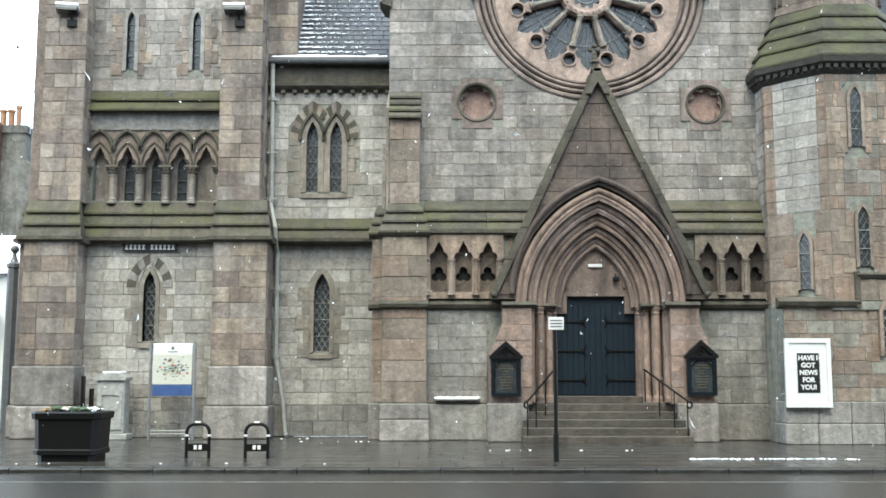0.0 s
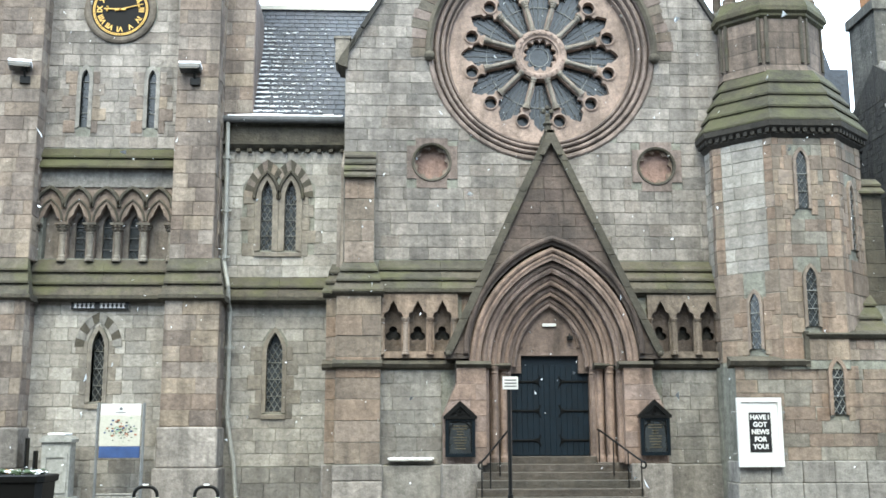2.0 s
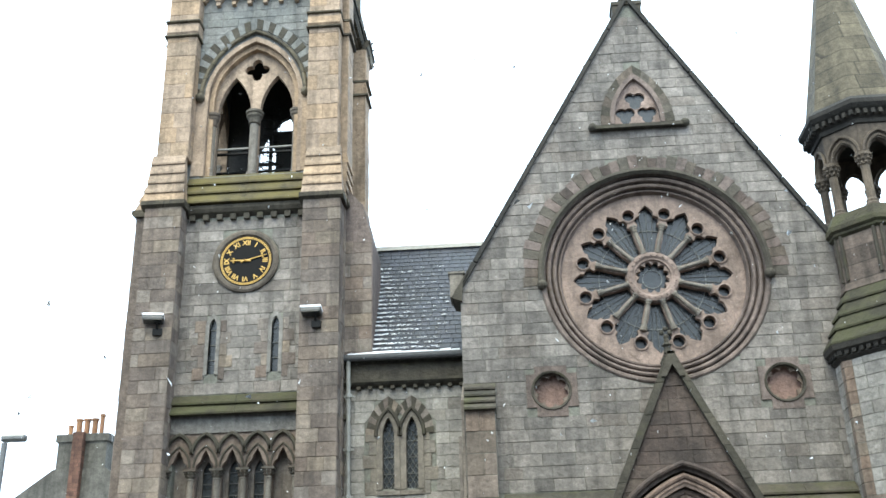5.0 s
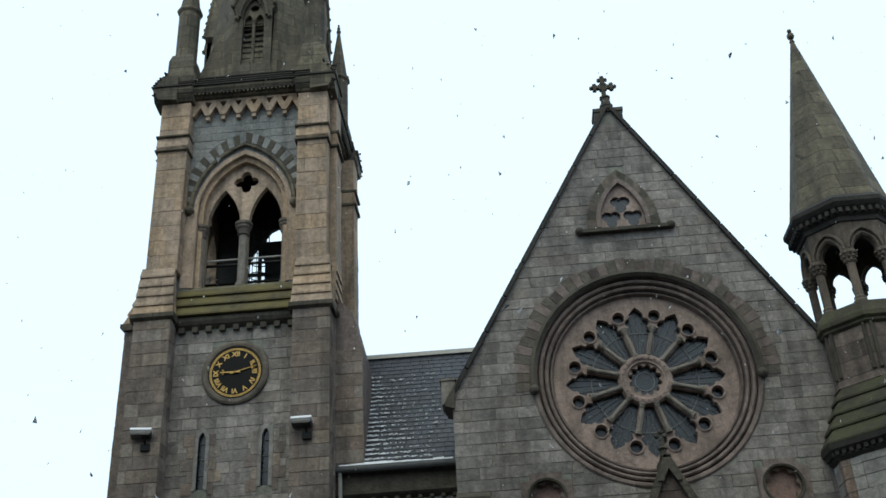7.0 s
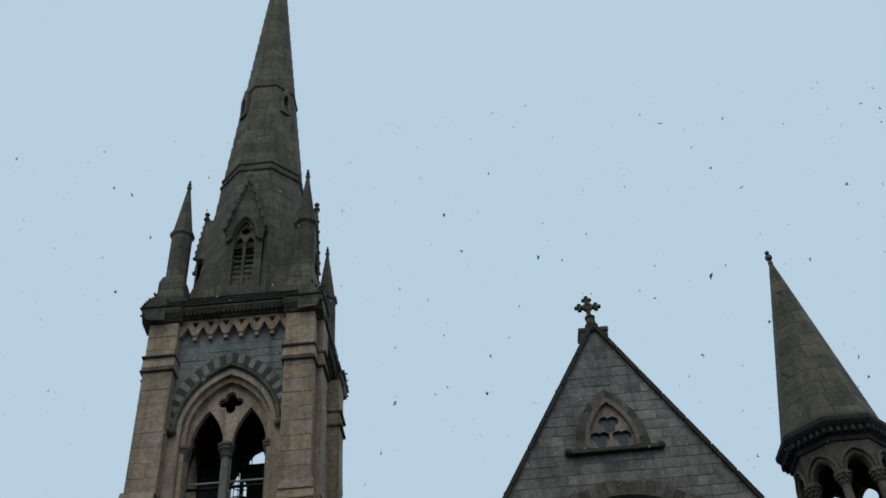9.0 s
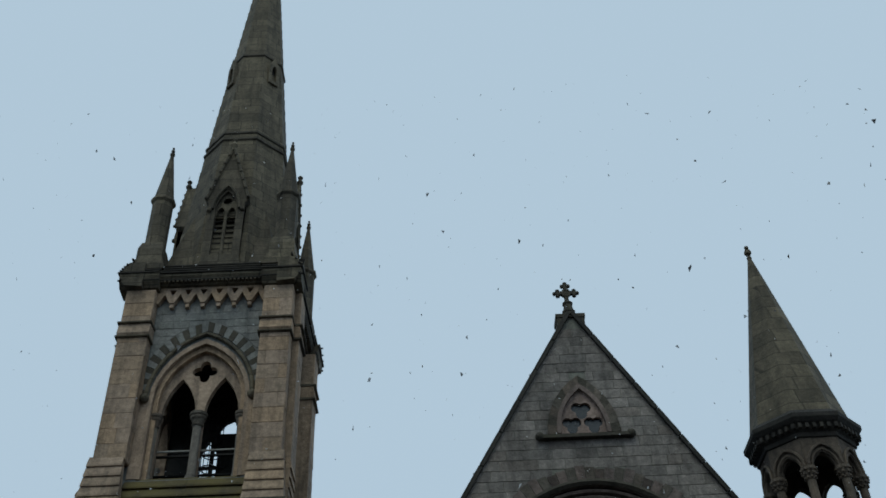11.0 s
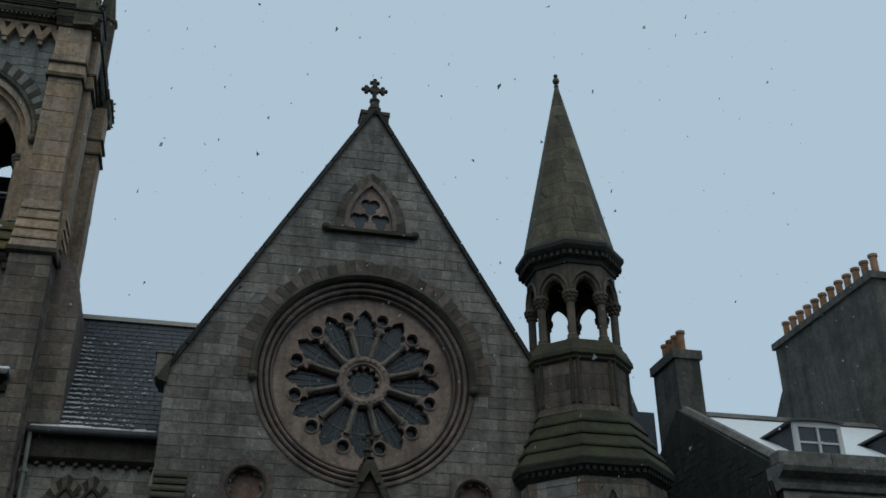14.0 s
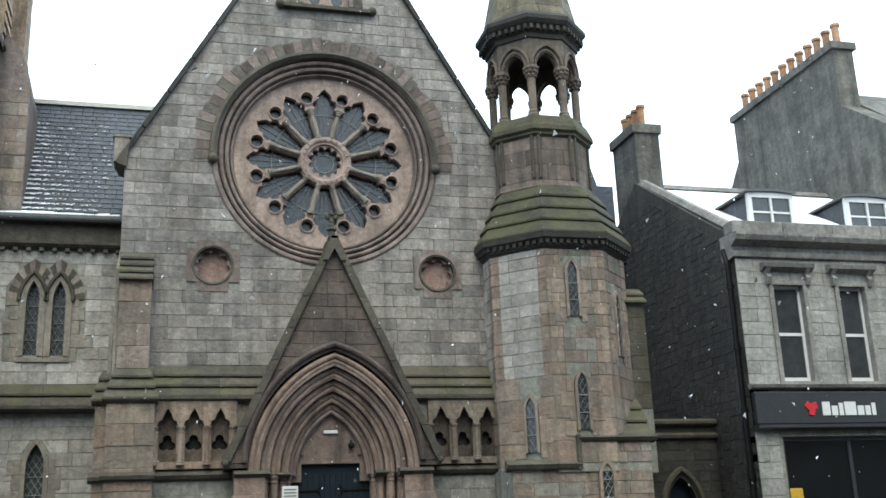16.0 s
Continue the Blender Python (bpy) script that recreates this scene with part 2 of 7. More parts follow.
MAPCREAM = plain("cream_map_sheet", (0.451, 0.445, 0.390), 0.4, var=0.12, scale=20)
MAPGREEN = plain("pale_green_print", (0.244, 0.336, 0.244), 0.4)
MAPRED = plain("red_print", (0.305, 0.098, 0.049), 0.4)
BRICKRED = stone("red_brick", [(0.143, 0.068, 0.042), (0.165, 0.081, 0.055), (0.121, 0.055, 0.037)], 0.5, course=0.16)
TERRACOTTA = stone("terracotta", [(0.369, 0.200, 0.104), (0.417, 0.240, 0.136), (0.336, 0.177, 0.096)], 0.3)
SIGNBLUE = plain("blue_sign", (0.013, 0.098, 0.257), 0.4)
FASCIA = plain("charcoal_fascia", (0.021, 0.023, 0.026), 0.45)
YELLOW = plain("yellow_sign", (0.457, 0.274, 0.018), 0.45)
BIRDORANGE = plain("orange_flower", (0.457, 0.213, 0.030), 0.6)
PINKFLOWER = plain("mauve_flower", (0.336, 0.153, 0.257), 0.6)
LEAF = plain("dark_leaf", (0.030, 0.055, 0.018), 0.6)


def glassy(name, col, rough, trans):
    m, nt, bsdf = node_mat(name)
    f = ramped(nt, noised(nt, 3.0, detail=3.0), [(0.3, tuple(c * 0.6 for c in col)), (0.7, col)])
    nt.links.new(f, bsdf.inputs["Base Color"])
    bsdf.inputs["Roughness"].default_value = rough
    bsdf.inputs["Transmission Weight"].default_value = trans
    b = nt.nodes.new("ShaderNodeBump")
    b.inputs["Strength"].default_value, b.inputs["Distance"].default_value = 0.25, 0.02
    nt.links.new(noised(nt, 9.0, detail=2.0), b.inputs["Height"])
    nt.links.new(b.outputs[0], bsdf.inputs["Normal"])
    return m


LEADGLASS = glassy("old_leaded_glass", (0.045, 0.052, 0.058), 0.25, 0.25)
SHOPGLASS = glassy("dark_shop_glass", (0.01, 0.011, 0.012), 0.06, 0.1)
WINDOWGLASS = glassy("window_glass", (0.05, 0.055, 0.058), 0.08, 0.1)

# ---- helpers for shapes ----


def put(bm, name, material, parent=None, label=""):
    bmesh.ops.recalc_face_normals(bm, faces=bm.faces)
    me = bpy.data.meshes.new(name)
    bm.to_mesh(me)
    bm.free()
    me.materials.append(material)
    ob = new(name, me)
    if parent:
        ob.parent = parent
    if label:
        ob["label"] = label
    return ob


def part(name, bm, material, parent, label=""):
    return put(bm, name, material, parent, label)


def thing(name, label, category, group="", at=(0, 0, 0)):
    e = new(name)
    e.empty_display_size = 0.2
    e.location = at
    return tagged(e, label, category, group)


def box(bm, x0, x1, y0, y1, z0, z1, m=None):
    vs = [bm.verts.new((x, y, z)) for z in (z0, z1) for y in (y0, y1) for x in (x0, x1)]
    for f in ((0, 2, 3, 1), (4, 5, 7, 6), (0, 1, 5, 4), (2, 6, 7, 3), (0, 4, 6, 2), (1, 3, 7, 5)):
        bm.faces.new([vs[i] for i in f])
    if m:
        bmesh.ops.transform(bm, matrix=m, verts=vs)
    return vs


def bevelled(x0, x1, y0, y1, z0, z1, r=0.02, seg=2):
    bm = bmesh.new()
    box(bm, x0, x1, y0, y1, z0, z1)
    bmesh.ops.bevel(bm, geom=bm.edges[:], offset=r, segments=seg, affect="EDGES", profile=0.5)
    return bm


def plate(loops, y0, y1, bm=None):
    """A slab in the x-z plane between y0 and y1; the first loop is its outline, the rest are holes."""
    bm = bm or bmesh.new()
    edges, allv = [], []
    for lp in loops:
        vs = [bm.verts.new((x, y0, z)) for x, z in lp]
        allv += vs
        edges += [bm.edges.new((vs[i], vs[(i + 1) % len(vs)])) for i in range(len(vs))]
    res = bmesh.ops.triangle_fill(bm, use_beauty=True, use_dissolve=False, edges=edges, normal=(0, -1, 0))
    faces = [g for g in res["geom"] if isinstance(g, bmesh.types.BMFace)]
    ext = bmesh.ops.extrude_face_region(bm, geom=faces, use_keep_orig=True)
    vs = [g for g in ext["geom"] if isinstance(g, bmesh.types.BMVert)]
    bmesh.ops.translate(bm, vec=(0, y1 - y0, 0), verts=vs)
    return bm


def along_x(bm, prof, x0, x1):
    """A bar along x whose section is given as (y, z) points."""
    a, b = [bm.verts.new((x0, y, z)) for y, z in prof], [bm.verts.new((x1, y, z)) for y, z in prof]
    n = len(prof)
    bm.faces.new(a)
    bm.faces.new(b[::-1])
    for i in range(n):
        bm.faces.new((a[i], b[i], b[(i + 1) % n], a[(i + 1) % n]))
    return a + b


def slabs(parent, mat, x0, x1, ya, za, yb, zb, n, dx=0.0, m=None, name="weathering_slab", t=0.05, lip=0.085):
    """Weathering of n sloping stone courses from the foot (ya, za) back and up to (yb, zb); dx narrows it at both ends."""
    for i in range(n):
        bm = bmesh.new()
        y0, y1 = ya + (yb - ya) * i / n, ya + (yb - ya) * (i + 1) / n
        z0, z1 = za + (zb - za) * i / n, za + (zb - za) * (i + 1) / n
        k0, k1 = dx * i / n, dx * (i + 1) / n
        back = yb + 0.12
        cut = max(1, round((x1 - x0) / 1.5))
        for c in range(cut):
            g = 0.004
            xa, xb = x0 + k0 + (x1 - x0 - 2 * k0) * c / cut + g, x0 + k0 + (x1 - x0 - 2 * k0) * (c + 1) / cut - g
            xc, xd = x0 + k1 + (x1 - x0 - 2 * k1) * c / cut + g, x0 + k1 + (x1 - x0 - 2 * k1) * (c + 1) / cut - g
            bm = bmesh.new()
            f0 = y0 - lip
            lo = [bm.verts.new(p) for p in ((xa, f0, z0), (xb, f0, z0), (xb, back, z0), (xa, back, z0))]
            mid = [bm.verts.new(p) for p in ((xa, f0, z0 + t), (xb, f0, z0 + t))]
            hi = [bm.verts.new(p) for p in ((xc, y1, z1 + 0.01), (xd, y1, z1 + 0.01), (xd, back, z1 + 0.01), (xc, back, z1 + 0.01))]
            for f in ((lo[0], lo[1], mid[1], mid[0]), (mid[0], mid[1], hi[1], hi[0]), (hi[0], hi[1], hi[2], hi[3]), (lo[3], lo[2], lo[1], lo[0]),
                      (lo[2], lo[3], hi[3], hi[2]), (lo[0], mid[0], hi[0], hi[3], lo[3]), (lo[1], lo[2], hi[2], hi[1], mid[1])):
                bm.faces.new(f)
            if m:
                bmesh.ops.transform(bm, matrix=m, verts=bm.verts[:])
            put(bm, name, mat, parent)


def rings(bm, cx, cy, prof, n=8, turn=None, cap=True):
    """A turned or many-sided upright body: (apothem, z) from the foot up."""
    turn = math.pi / n if turn is None else turn
    k = 1 / math.cos(math.pi / n) if n <= 8 else 1.0
    rows = [[bm.verts.new((cx + r * k * math.cos(turn + 2 * math.pi * i / n), cy + r * k * math.sin(turn + 2 * math.pi * i / n), z)) for i in range(n)] for r, z in prof]
    for a, b in zip(rows, rows[1:]):
        for i in range(n):
            bm.faces.new((a[i], a[(i + 1) % n], b[(i + 1) % n], b[i]))
    if cap:
        bm.faces.new(rows[0][::-1])
        bm.faces.new(rows[-1])
    return rows


def lathe_y(bm, cx, cz, prof, a0=0.0, a1=2 * math.pi, n=72):
    """Rings about an axis along y: (radius, y) pairs, from angle a0 to a1."""
    full = abs(a1 - a0 - 2 * math.pi) < 1e-6
    cols = []
    for i in range(n if full else n + 1):
        a = a0 + (a1 - a0) * i / n
        cols.append([bm.verts.new((cx + r * math.cos(a), y, cz + r * math.sin(a))) for r, y in prof])
    m = len(cols)
    for i in range(m if full else m - 1):
        p, q = cols[i], cols[(i + 1) % m]
        for j in range(len(prof) - 1):
            bm.faces.new((p[j], q[j], q[j + 1], p[j + 1]))
    if not full:
        bm.faces.new(cols[0])
        bm.faces.new(cols[-1][::-1])


def tube(bm, pts, r, n=8, closed=False, r1=None):
    """A round bar along a line of points."""
    pts = [Vector(p) for p in pts]
    rows = []
    for i, p in enumerate(pts):
        d = (pts[min(i + 1, len(pts) - 1)] - pts[max(i - 1, 0)]).normalized()
        u = d.cross(Vector((0, 1, 0)))
        if u.length < 0.1:
            u = d.cross(Vector((1, 0, 0)))
        u.normalize()
        v = d.cross(u)
        rr = r if r1 is None else r + (r1 - r) * i / (len(pts) - 1)
        rows.append([bm.verts.new(p + u * rr * math.cos(2 * math.pi * k / n) + v * rr * math.sin(2 * math.pi * k / n)) for k in range(n)])
    for a, b in zip(rows, rows[1:]):
        for k in range(n):
            bm.faces.new((a[k], a[(k + 1) % n], b[(k + 1) % n], b[k]))
    bm.faces.new(rows[0][::-1])
    bm.faces.new(rows[-1])


def ball(bm, c, r, sub=1, squash=1.0):
    res = bmesh.ops.create_icosphere(bm, subdivisions=sub, radius=r)
    bmesh.ops.transform(bm, matrix=Matrix.Translation(c) @ Matrix.Diagonal((1, 1, squash, 1)), verts=res["verts"])


def pointed(cx, zs, a, rise, n=9):
    """A pointed arch from its left springing over the apex to the right."""
    big = (a * a + rise * rise) / (2 * a)
    th = math.acos(max(-1, min(1, (big - a) / big)))
    left = [(cx - a + big - big * math.cos(th * i / n), zs + big * math.sin(th * i / n)) for i in range(n + 1)]
    return left + [(2 * cx - x, z) for x, z in left[-2::-1]]


def lancet_loop(cx, half, z0, zs, rise, n=7):
    return [(cx - half, z0)] + pointed(cx, zs, half, rise, n) + [(cx + half, z0)]


def circle(cx, cz, r, n=32):
    return [(cx + r * math.cos(2 * math.pi * i / n), cz + r * math.sin(2 * math.pi * i / n)) for i in range(n)]


def foiled(cx, cz, r, lobes, turn=0.0, depth=0.32, n=6):
    """A cusped circle of some lobes."""
    pts = []
    for i in range(lobes):
        for k in range(n):
            f = k / n
            a = turn + 2 * math.pi * (i + f) / lobes
            rr = r * (1 - depth * (1 - math.sin(math.pi * f)))
            pts.append((cx + rr * math.cos(a), cz + rr * math.sin(a)))
    return pts


def band(outer, inner):
    return outer + inner[::-1]


# holes as x-intervals at a height, for the courses of masonry
def h_rect(x0, x1, z0, z1):
    return lambda z: (x0, x1) if z0 < z < z1 else None


def h_circ(cx, cz, r):
    return lambda z: (cx - math.sqrt(r * r - (z - cz) ** 2), cx + math.sqrt(r * r - (z - cz) ** 2)) if abs(z - cz) < r else None


def h_lancet(cx, half, z0, zs, rise):
    big = (half * half + rise * rise) / (2 * half)

    def f(z):
        if not z0 < z < zs + rise:
            return None
        if z <= zs:
            return (cx - half, cx + half)
        w = half - big + math.sqrt(max(0, big * big - (z - zs) ** 2))
        return (cx - w, cx + w) if w > 0.01 else None
    return f


def h_tri(cx, apex, slope, z0):
    return lambda z: (cx - (apex - z) / slope, cx + (apex - z) / slope) if z0 < z < apex else None


def spans_of(outer, holes):
    def f(z):
        o = outer(z)
        if o is None:
            return []
        out = [o]
        for h in holes:
            c = h(z)
            if c:
                nxt = []
                for a, b in out:
                    if c[1] <= a or c[0] >= b:
                        nxt.append((a, b))
                    else:
                        if c[0] > a:
                            nxt.append((a, c[0]))
                        if c[1] < b:
                            nxt.append((c[1], b))
                out = nxt
        return [s for s in out if s[1] - s[0] > 0.05]
    return f


def unit_block(seed):
    rnd = random.Random(seed)
    bm = bmesh.new()
    j = lambda: rnd.uniform(-0.012, 0.012)
    back = [bm.verts.new((x, 1, z)) for x, z in ((-0.5, -0.5), (0.5, -0.5), (0.5, 0.5), (-0.5, 0.5))]
    side = [bm.verts.new((x, 0.28 + j(), z)) for x, z in ((-0.5, -0.5), (0.5, -0.5), (0.5, 0.5), (-0.5, 0.5))]
    front = [bm.verts.new((x * (0.984 + j() * 0.6), j() * 6, z * (0.965 + j() * 1.4))) for x, z in ((-0.5, -0.5), (0.5, -0.5), (0.5, 0.5), (-0.5, 0.5))]
    bm.faces.new(front)
    for a, b in ((front, side), (side, back)):
        for i in range(4):
            bm.faces.new((a[i], b[i], b[(i + 1) % 4], a[(i + 1) % 4]))
    bmesh.ops.recalc_face_normals(bm, faces=bm.faces)
    me = bpy.data.meshes.new("stone")
    bm.to_mesh(me)
    bm.free()
    return me


BLOCKS = {}


def masonry(parent, material, spans, z0, z1, h, lens, m=None, y=0.0, proud=0.013, pieces=0, name="stone", seed=1, up=True, rest_name="upper_stonework"):
    """Coursed blocks on the face y (looking towards -y): some as pieces of their own, the others joined."""
    rnd = random.Random(seed)
    m = m or Matrix.Identity(4)
    n = max(1, round((z1 - z0) / h))
    hh = (z1 - z0) / n
    made, verts, faces = 0, [], []
    key = material.name
    if key not in BLOCKS:
        BLOCKS[key] = [unit_block(i) for i in range(5)]
        for me in BLOCKS[key]:
            me.materials.append(material)
    for row in range(n):
        za, zb = z0 + row * hh + 0.003, z0 + (row + 1) * hh - 0.003
        s = [spans(z) for z in (za + 0.004, (za + zb) / 2, zb - 0.004)]
        if not (len(s[0]) == len(s[1]) == len(s[2])):
            lo = max(s, key=len)
            s = [lo, lo, lo] if len(s[1]) == len(lo) else [s[1]] * 3
        for a, c in zip(s[0], s[2]):
            left, right = max(a[0], c[0]), min(a[1], c[1])
            if right - left < 0.1:
                if min(a[1] - a[0], c[1] - c[0]) < 0.02:
                    continue
                cuts = []
            else:
                cuts, x = [], left + rnd.uniform(*lens) * rnd.uniform(0.4, 1.0)
                while x < right - lens[0] * 0.5:
                    cuts.append(x)
                    x += rnd.uniform(*lens)
            xs = [(a[0], c[0])] + [(q, q) for q in cuts] + [(a[1], c[1])]
            for p, q in zip(xs, xs[1:]):
                d = proud + rnd.uniform(-0.007, 0.008)
                square = abs(p[0] - p[1]) < 0.004 and abs(q[0] - q[1]) < 0.004
                if square and made < pieces:
                    ob = new(name, rnd.choice(BLOCKS[key]))
                    ob.matrix_world = m @ Matrix.LocRotScale(((p[0] + q[0]) / 2, y - d, (za + zb) / 2), None, (q[0] - p[0] - 0.006, 0.06, zb - za))
                    ob.parent = parent
                    made += 1
                    continue
                g, e = 0.003, 0.008
                b0 = len(verts)
                out = [(p[0] + g, za), (q[0] - g, za), (q[1] - g, zb), (p[1] + g, zb)]
                mx, mz = sum(v[0] for v in out) / 4, (za + zb) / 2
                for yy, k in ((y + 0.035, 0), (y - d + 0.012, 0), (y - d, 1)):
                    for vx, vz in out:
                        if k:
                            vx += e * (1 if vx < mx else -1)
                            vz += e * (1 if vz < mz else -1)
                        verts.append(m @ Vector((vx, yy + (rnd.uniform(-0.006, 0.006) if k else 0), vz)))
                faces += [[b0 + 8 + i for i in range(4)]]
                for lv in (0, 4):
                    faces += [[b0 + lv + i, b0 + lv + (i + 1) % 4, b0 + lv + 4 + (i + 1) % 4, b0 + lv + 4 + i] for i in range(4)]
    if verts:
        me = bpy.data.meshes.new(rest_name)
        me.from_pydata(verts, [], faces)
        me.materials.append(material)
        ob = new(rest_name, me)
        ob.parent = parent
        tagged(ob, kind="stuff")
    return made


def lattice(bm, cx, half, z0, z1, y, step=0.16, r=0.01):
    """Diamond leading over a light."""
    w = 2 * half
    k = -int((z1 - z0) / step) - 2
    slope = 1.6
    while k * step < w + (z1 - z0):
        for sgn in (1, -1):
            # line x = x0 + sgn * (z - z0) / slope, clipped to the light
            xa = -half + k * step if sgn > 0 else half - k * step
            ta, tb = 0.0, z1 - z0
            fx = lambda t: xa + sgn * t / slope
            lo, hi = (-half - xa) * sgn * slope, (half - xa) * sgn * slope
            lo, hi = min(lo, hi), max(lo, hi)
            ta, tb = max(ta, lo), min(tb, hi)
            if tb - ta > 0.03:
                tube(bm, [(cx + fx(ta), y, z0 + ta), (cx + fx(tb), y, z0 + tb)], r, 4)
        k += 1


def lancet(parent, cx, half, z0, zs, rise, y, mat, border=0.16, deep=0.22, step=0.15, m=None, wide_sill=True, lead=0.01, glass=None, sides=(), jb=None, jmat=None):
    """A pointed window: dressed surround, sill, leaded pane; sides take jamb stones, bonded into the wall at jb."""
    inner = lancet_loop(cx, half, z0, zs, rise)
    outer = lancet_loop(cx, half + border, z0 - 0.03, zs, rise + border * 1.35)
    bm = plate([band(outer, inner)], y - 0.035, y + deep + 0.05)
    if wide_sill:
        along_x(bm, [(y - 0.06, z0 - 0.16), (y - 0.06, z0 - 0.06), (y + deep, z0 + 0.03), (y + deep, z0 - 0.16)], cx - half - border, cx + half + border)
    win = part("window", bm, mat, parent)
    jb = y if jb is None else jb
    n = max(2, round((zs - z0 + 0.3) / 0.32))
    for sgn in sides:
        for i in range(n):
            za, zb = z0 - 0.15 + (zs - z0 + 0.35) * i / n, z0 - 0.15 + (zs - z0 + 0.35) * (i + 1) / n - 0.008
            w = (0.3, 0.16, 0.36, 0.2)[(i + (sgn > 0)) % 4]
            xa, xb = sorted((cx + sgn * (half + border + 0.004), cx + sgn * (half + border + w)))
            part("jamb_stone", bevelled(xa, xb, jb - 0.027, jb + 0.02, za, zb, 0.008, 1), jmat or PINK, win)
    pane = part("pane", plate([inner], y + deep - 0.02, y + deep), glass or LEADGLASS, win)
    bm = bmesh.new()
    if lead:
        lattice(bm, cx, half, z0, zs + rise * 0.55, y + deep - 0.03, step, lead)
    for z in np.arange(z0 + 0.4, zs, 0.42):
        tube(bm, [(cx - half, y + deep - 0.045, z), (cx + half, y + deep - 0.045, z)], 0.012, 4)
    tagged(part("leading", bm, LEADLIGHT, win), kind="stuff")
    if m:
        for o in (win,):
            o.matrix_basis = m
    return win


def column(bm, cx, cy, z0, z1, r, cap=0.12, base=0.1, n=12):
    """A shaft with moulded base and carved bell capital."""
    rings(bm, cx, cy, [(r * 1.6, z0), (r * 1.6, z0 + base * 0.3), (r * 1.25, z0 + base * 0.5), (r * 1.35, z0 + base * 0.75), (r, z0 + base),
                       (r, z1 - cap), (r * 1.25, z1 - cap * 0.95), (r * 1.05, z1 - cap * 0.8), (r * 1.6, z1 - cap * 0.3), (r * 1.7, z1 - cap * 0.25), (r * 1.7, z1)], n)

# ---- ground, road, pavement ----
bm = bmesh.new()
box(bm, -600, 600, -600, 900, -0.6, -0.08)
ground = tagged(put(bm, "ground", ASPHALT), "wet dark asphalt street stretching along the church", "road", kind="structure")
bm = bmesh.new()
box(bm, -70, 70, 17.8, 60, -0.079, -0.025)
pavement = tagged(put(bm, "pavement", FLAG), "wet dark stone pavement with traces of snow", "pavement", kind="structure")
bm = bmesh.new()
box(bm, -60, 60, 16.1, 16.17, -0.079, -0.076)
tagged(put(bm, "road_marking", WORNLINE), "worn white line painted along the road edge", "road marking", kind="structure")
bm = bmesh.new()
box(bm, -60, 60, -14, 0.9, -0.079, -0.01)
tagged(put(bm, "far_pavement", FLAG), "wet pavement on the opposite side of the street", "pavement", kind="structure")
# unseen plain wall behind the walker, added to hold back low sky light
bm = bmesh.new()
box(bm, -60, 60, -12, -4.2, -0.1, 17.0)
tagged(put(bm, "wall_opposite", RENDERED), "plain unseen grey wall across the street, added to block low sky", "wall", kind="structure")

# ---- church: gabled front ----
G, CX, GX = 25.0, 3.71, 3.76
church = thing("church", "grey granite church front with pink sandstone dressings", "church")
SL, TOP = 1.72, 19.68
RZ = 11.22


def rake(z):
    return (TOP - z) / SL


def gable_outer(z):
    if z > 19.2:
        return None
    return (max(-1.29, GX - rake(z)), min(8.3, GX + rake(z)))


win_loop = lancet_loop(3.72, 0.62, 15.62, 15.75, 1.28)
edge = [(-1.29, 4.9), (8.3, 4.9), (8.3, TOP - SL * (8.3 - GX)), (GX, TOP), (-1.29, TOP - SL * (GX + 1.29))]
core = part("gable_wall", plate([edge, circle(CX, RZ, 2.8, 64), lancet_loop(3.72, 0.7, 15.56, 15.75, 1.4), circle(0.89, 8.25, 0.46), circle(6.56, 8.2, 0.46)], G, G + 0.7), MORTAR, church, "grey coursed granite gable wall")
part("lower_wall", plate([[(5.9, 0), (8.4, 0), (8.4, 4.9), (5.9, 4.9)], [(6.1, 3.36), (7.92, 3.36), (7.92, 4.86), (6.1, 4.86)]], 24.7, 25.6), MORTAR, church)
bm = plate([[(-1.3, 0), (1.6, 0), (1.6, 4.9), (-1.3, 4.9)], [(-0.36, 3.36), (1.5, 3.36), (1.5, 4.86), (-0.36, 4.86)]], 24.7, 25.6)
low = part("lower_wall", bm, MORTAR, church, "granite lower wall of the gable")
# porch gablet leaves its own outline
PA, PS = 8.75, 2.14
def h_rose(z):
    # the ring of voussoirs covers the upper half alone
    f = h_circ(CX, RZ, 3.2 if z > RZ - 0.22 else 2.93)
    return f(z)


g_holes = [h_rose, h_tri(3.74, PA, PS, 3.0), h_lancet(3.72, 1.0, 15.4, 15.62, 1.84), h_rect(0.27, 1.53, 7.6, 8.88), h_rect(5.92, 7.2, 7.55, 8.83)]

# coping, kneeler, apex block, cross
for sgn, xe in ((-1, -1.45), (1, 8.25)):
    x0, z0 = GX + sgn * 0.03, TOP - SL * 0.03
    z1 = TOP - SL * abs(xe - GX)
    d = Vector((xe - x0, 0, z1 - z0)).normalized()
    nrm = Vector((sgn * SL, 0, 1)).normalized()
    n = 9
    for i in range(n):
        p, q = Vector((x0, 0, z0)).lerp(Vector((xe, 0, z1)), i / n), Vector((x0, 0, z0)).lerp(Vector((xe, 0, z1)), (i + 1) / n - 0.004)
        a, b = p - nrm * 0.03, q - nrm * 0.03
        c, e = q + nrm * 0.085, p + nrm * 0.085
        part("coping_stone", plate([[(a.x, a.z), (b.x, b.z), (c.x, c.z), (e.x, e.z)]], G - 0.12, G + 0.75), COPING, church)
bm = bmesh.new()
plate([[(-1.47, 10.74), (-1.24, 10.66), (-1.2, 11.2), (-1.05, 11.5), (-1.42, 10.95)]], G - 0.16, G + 0.8, bm)
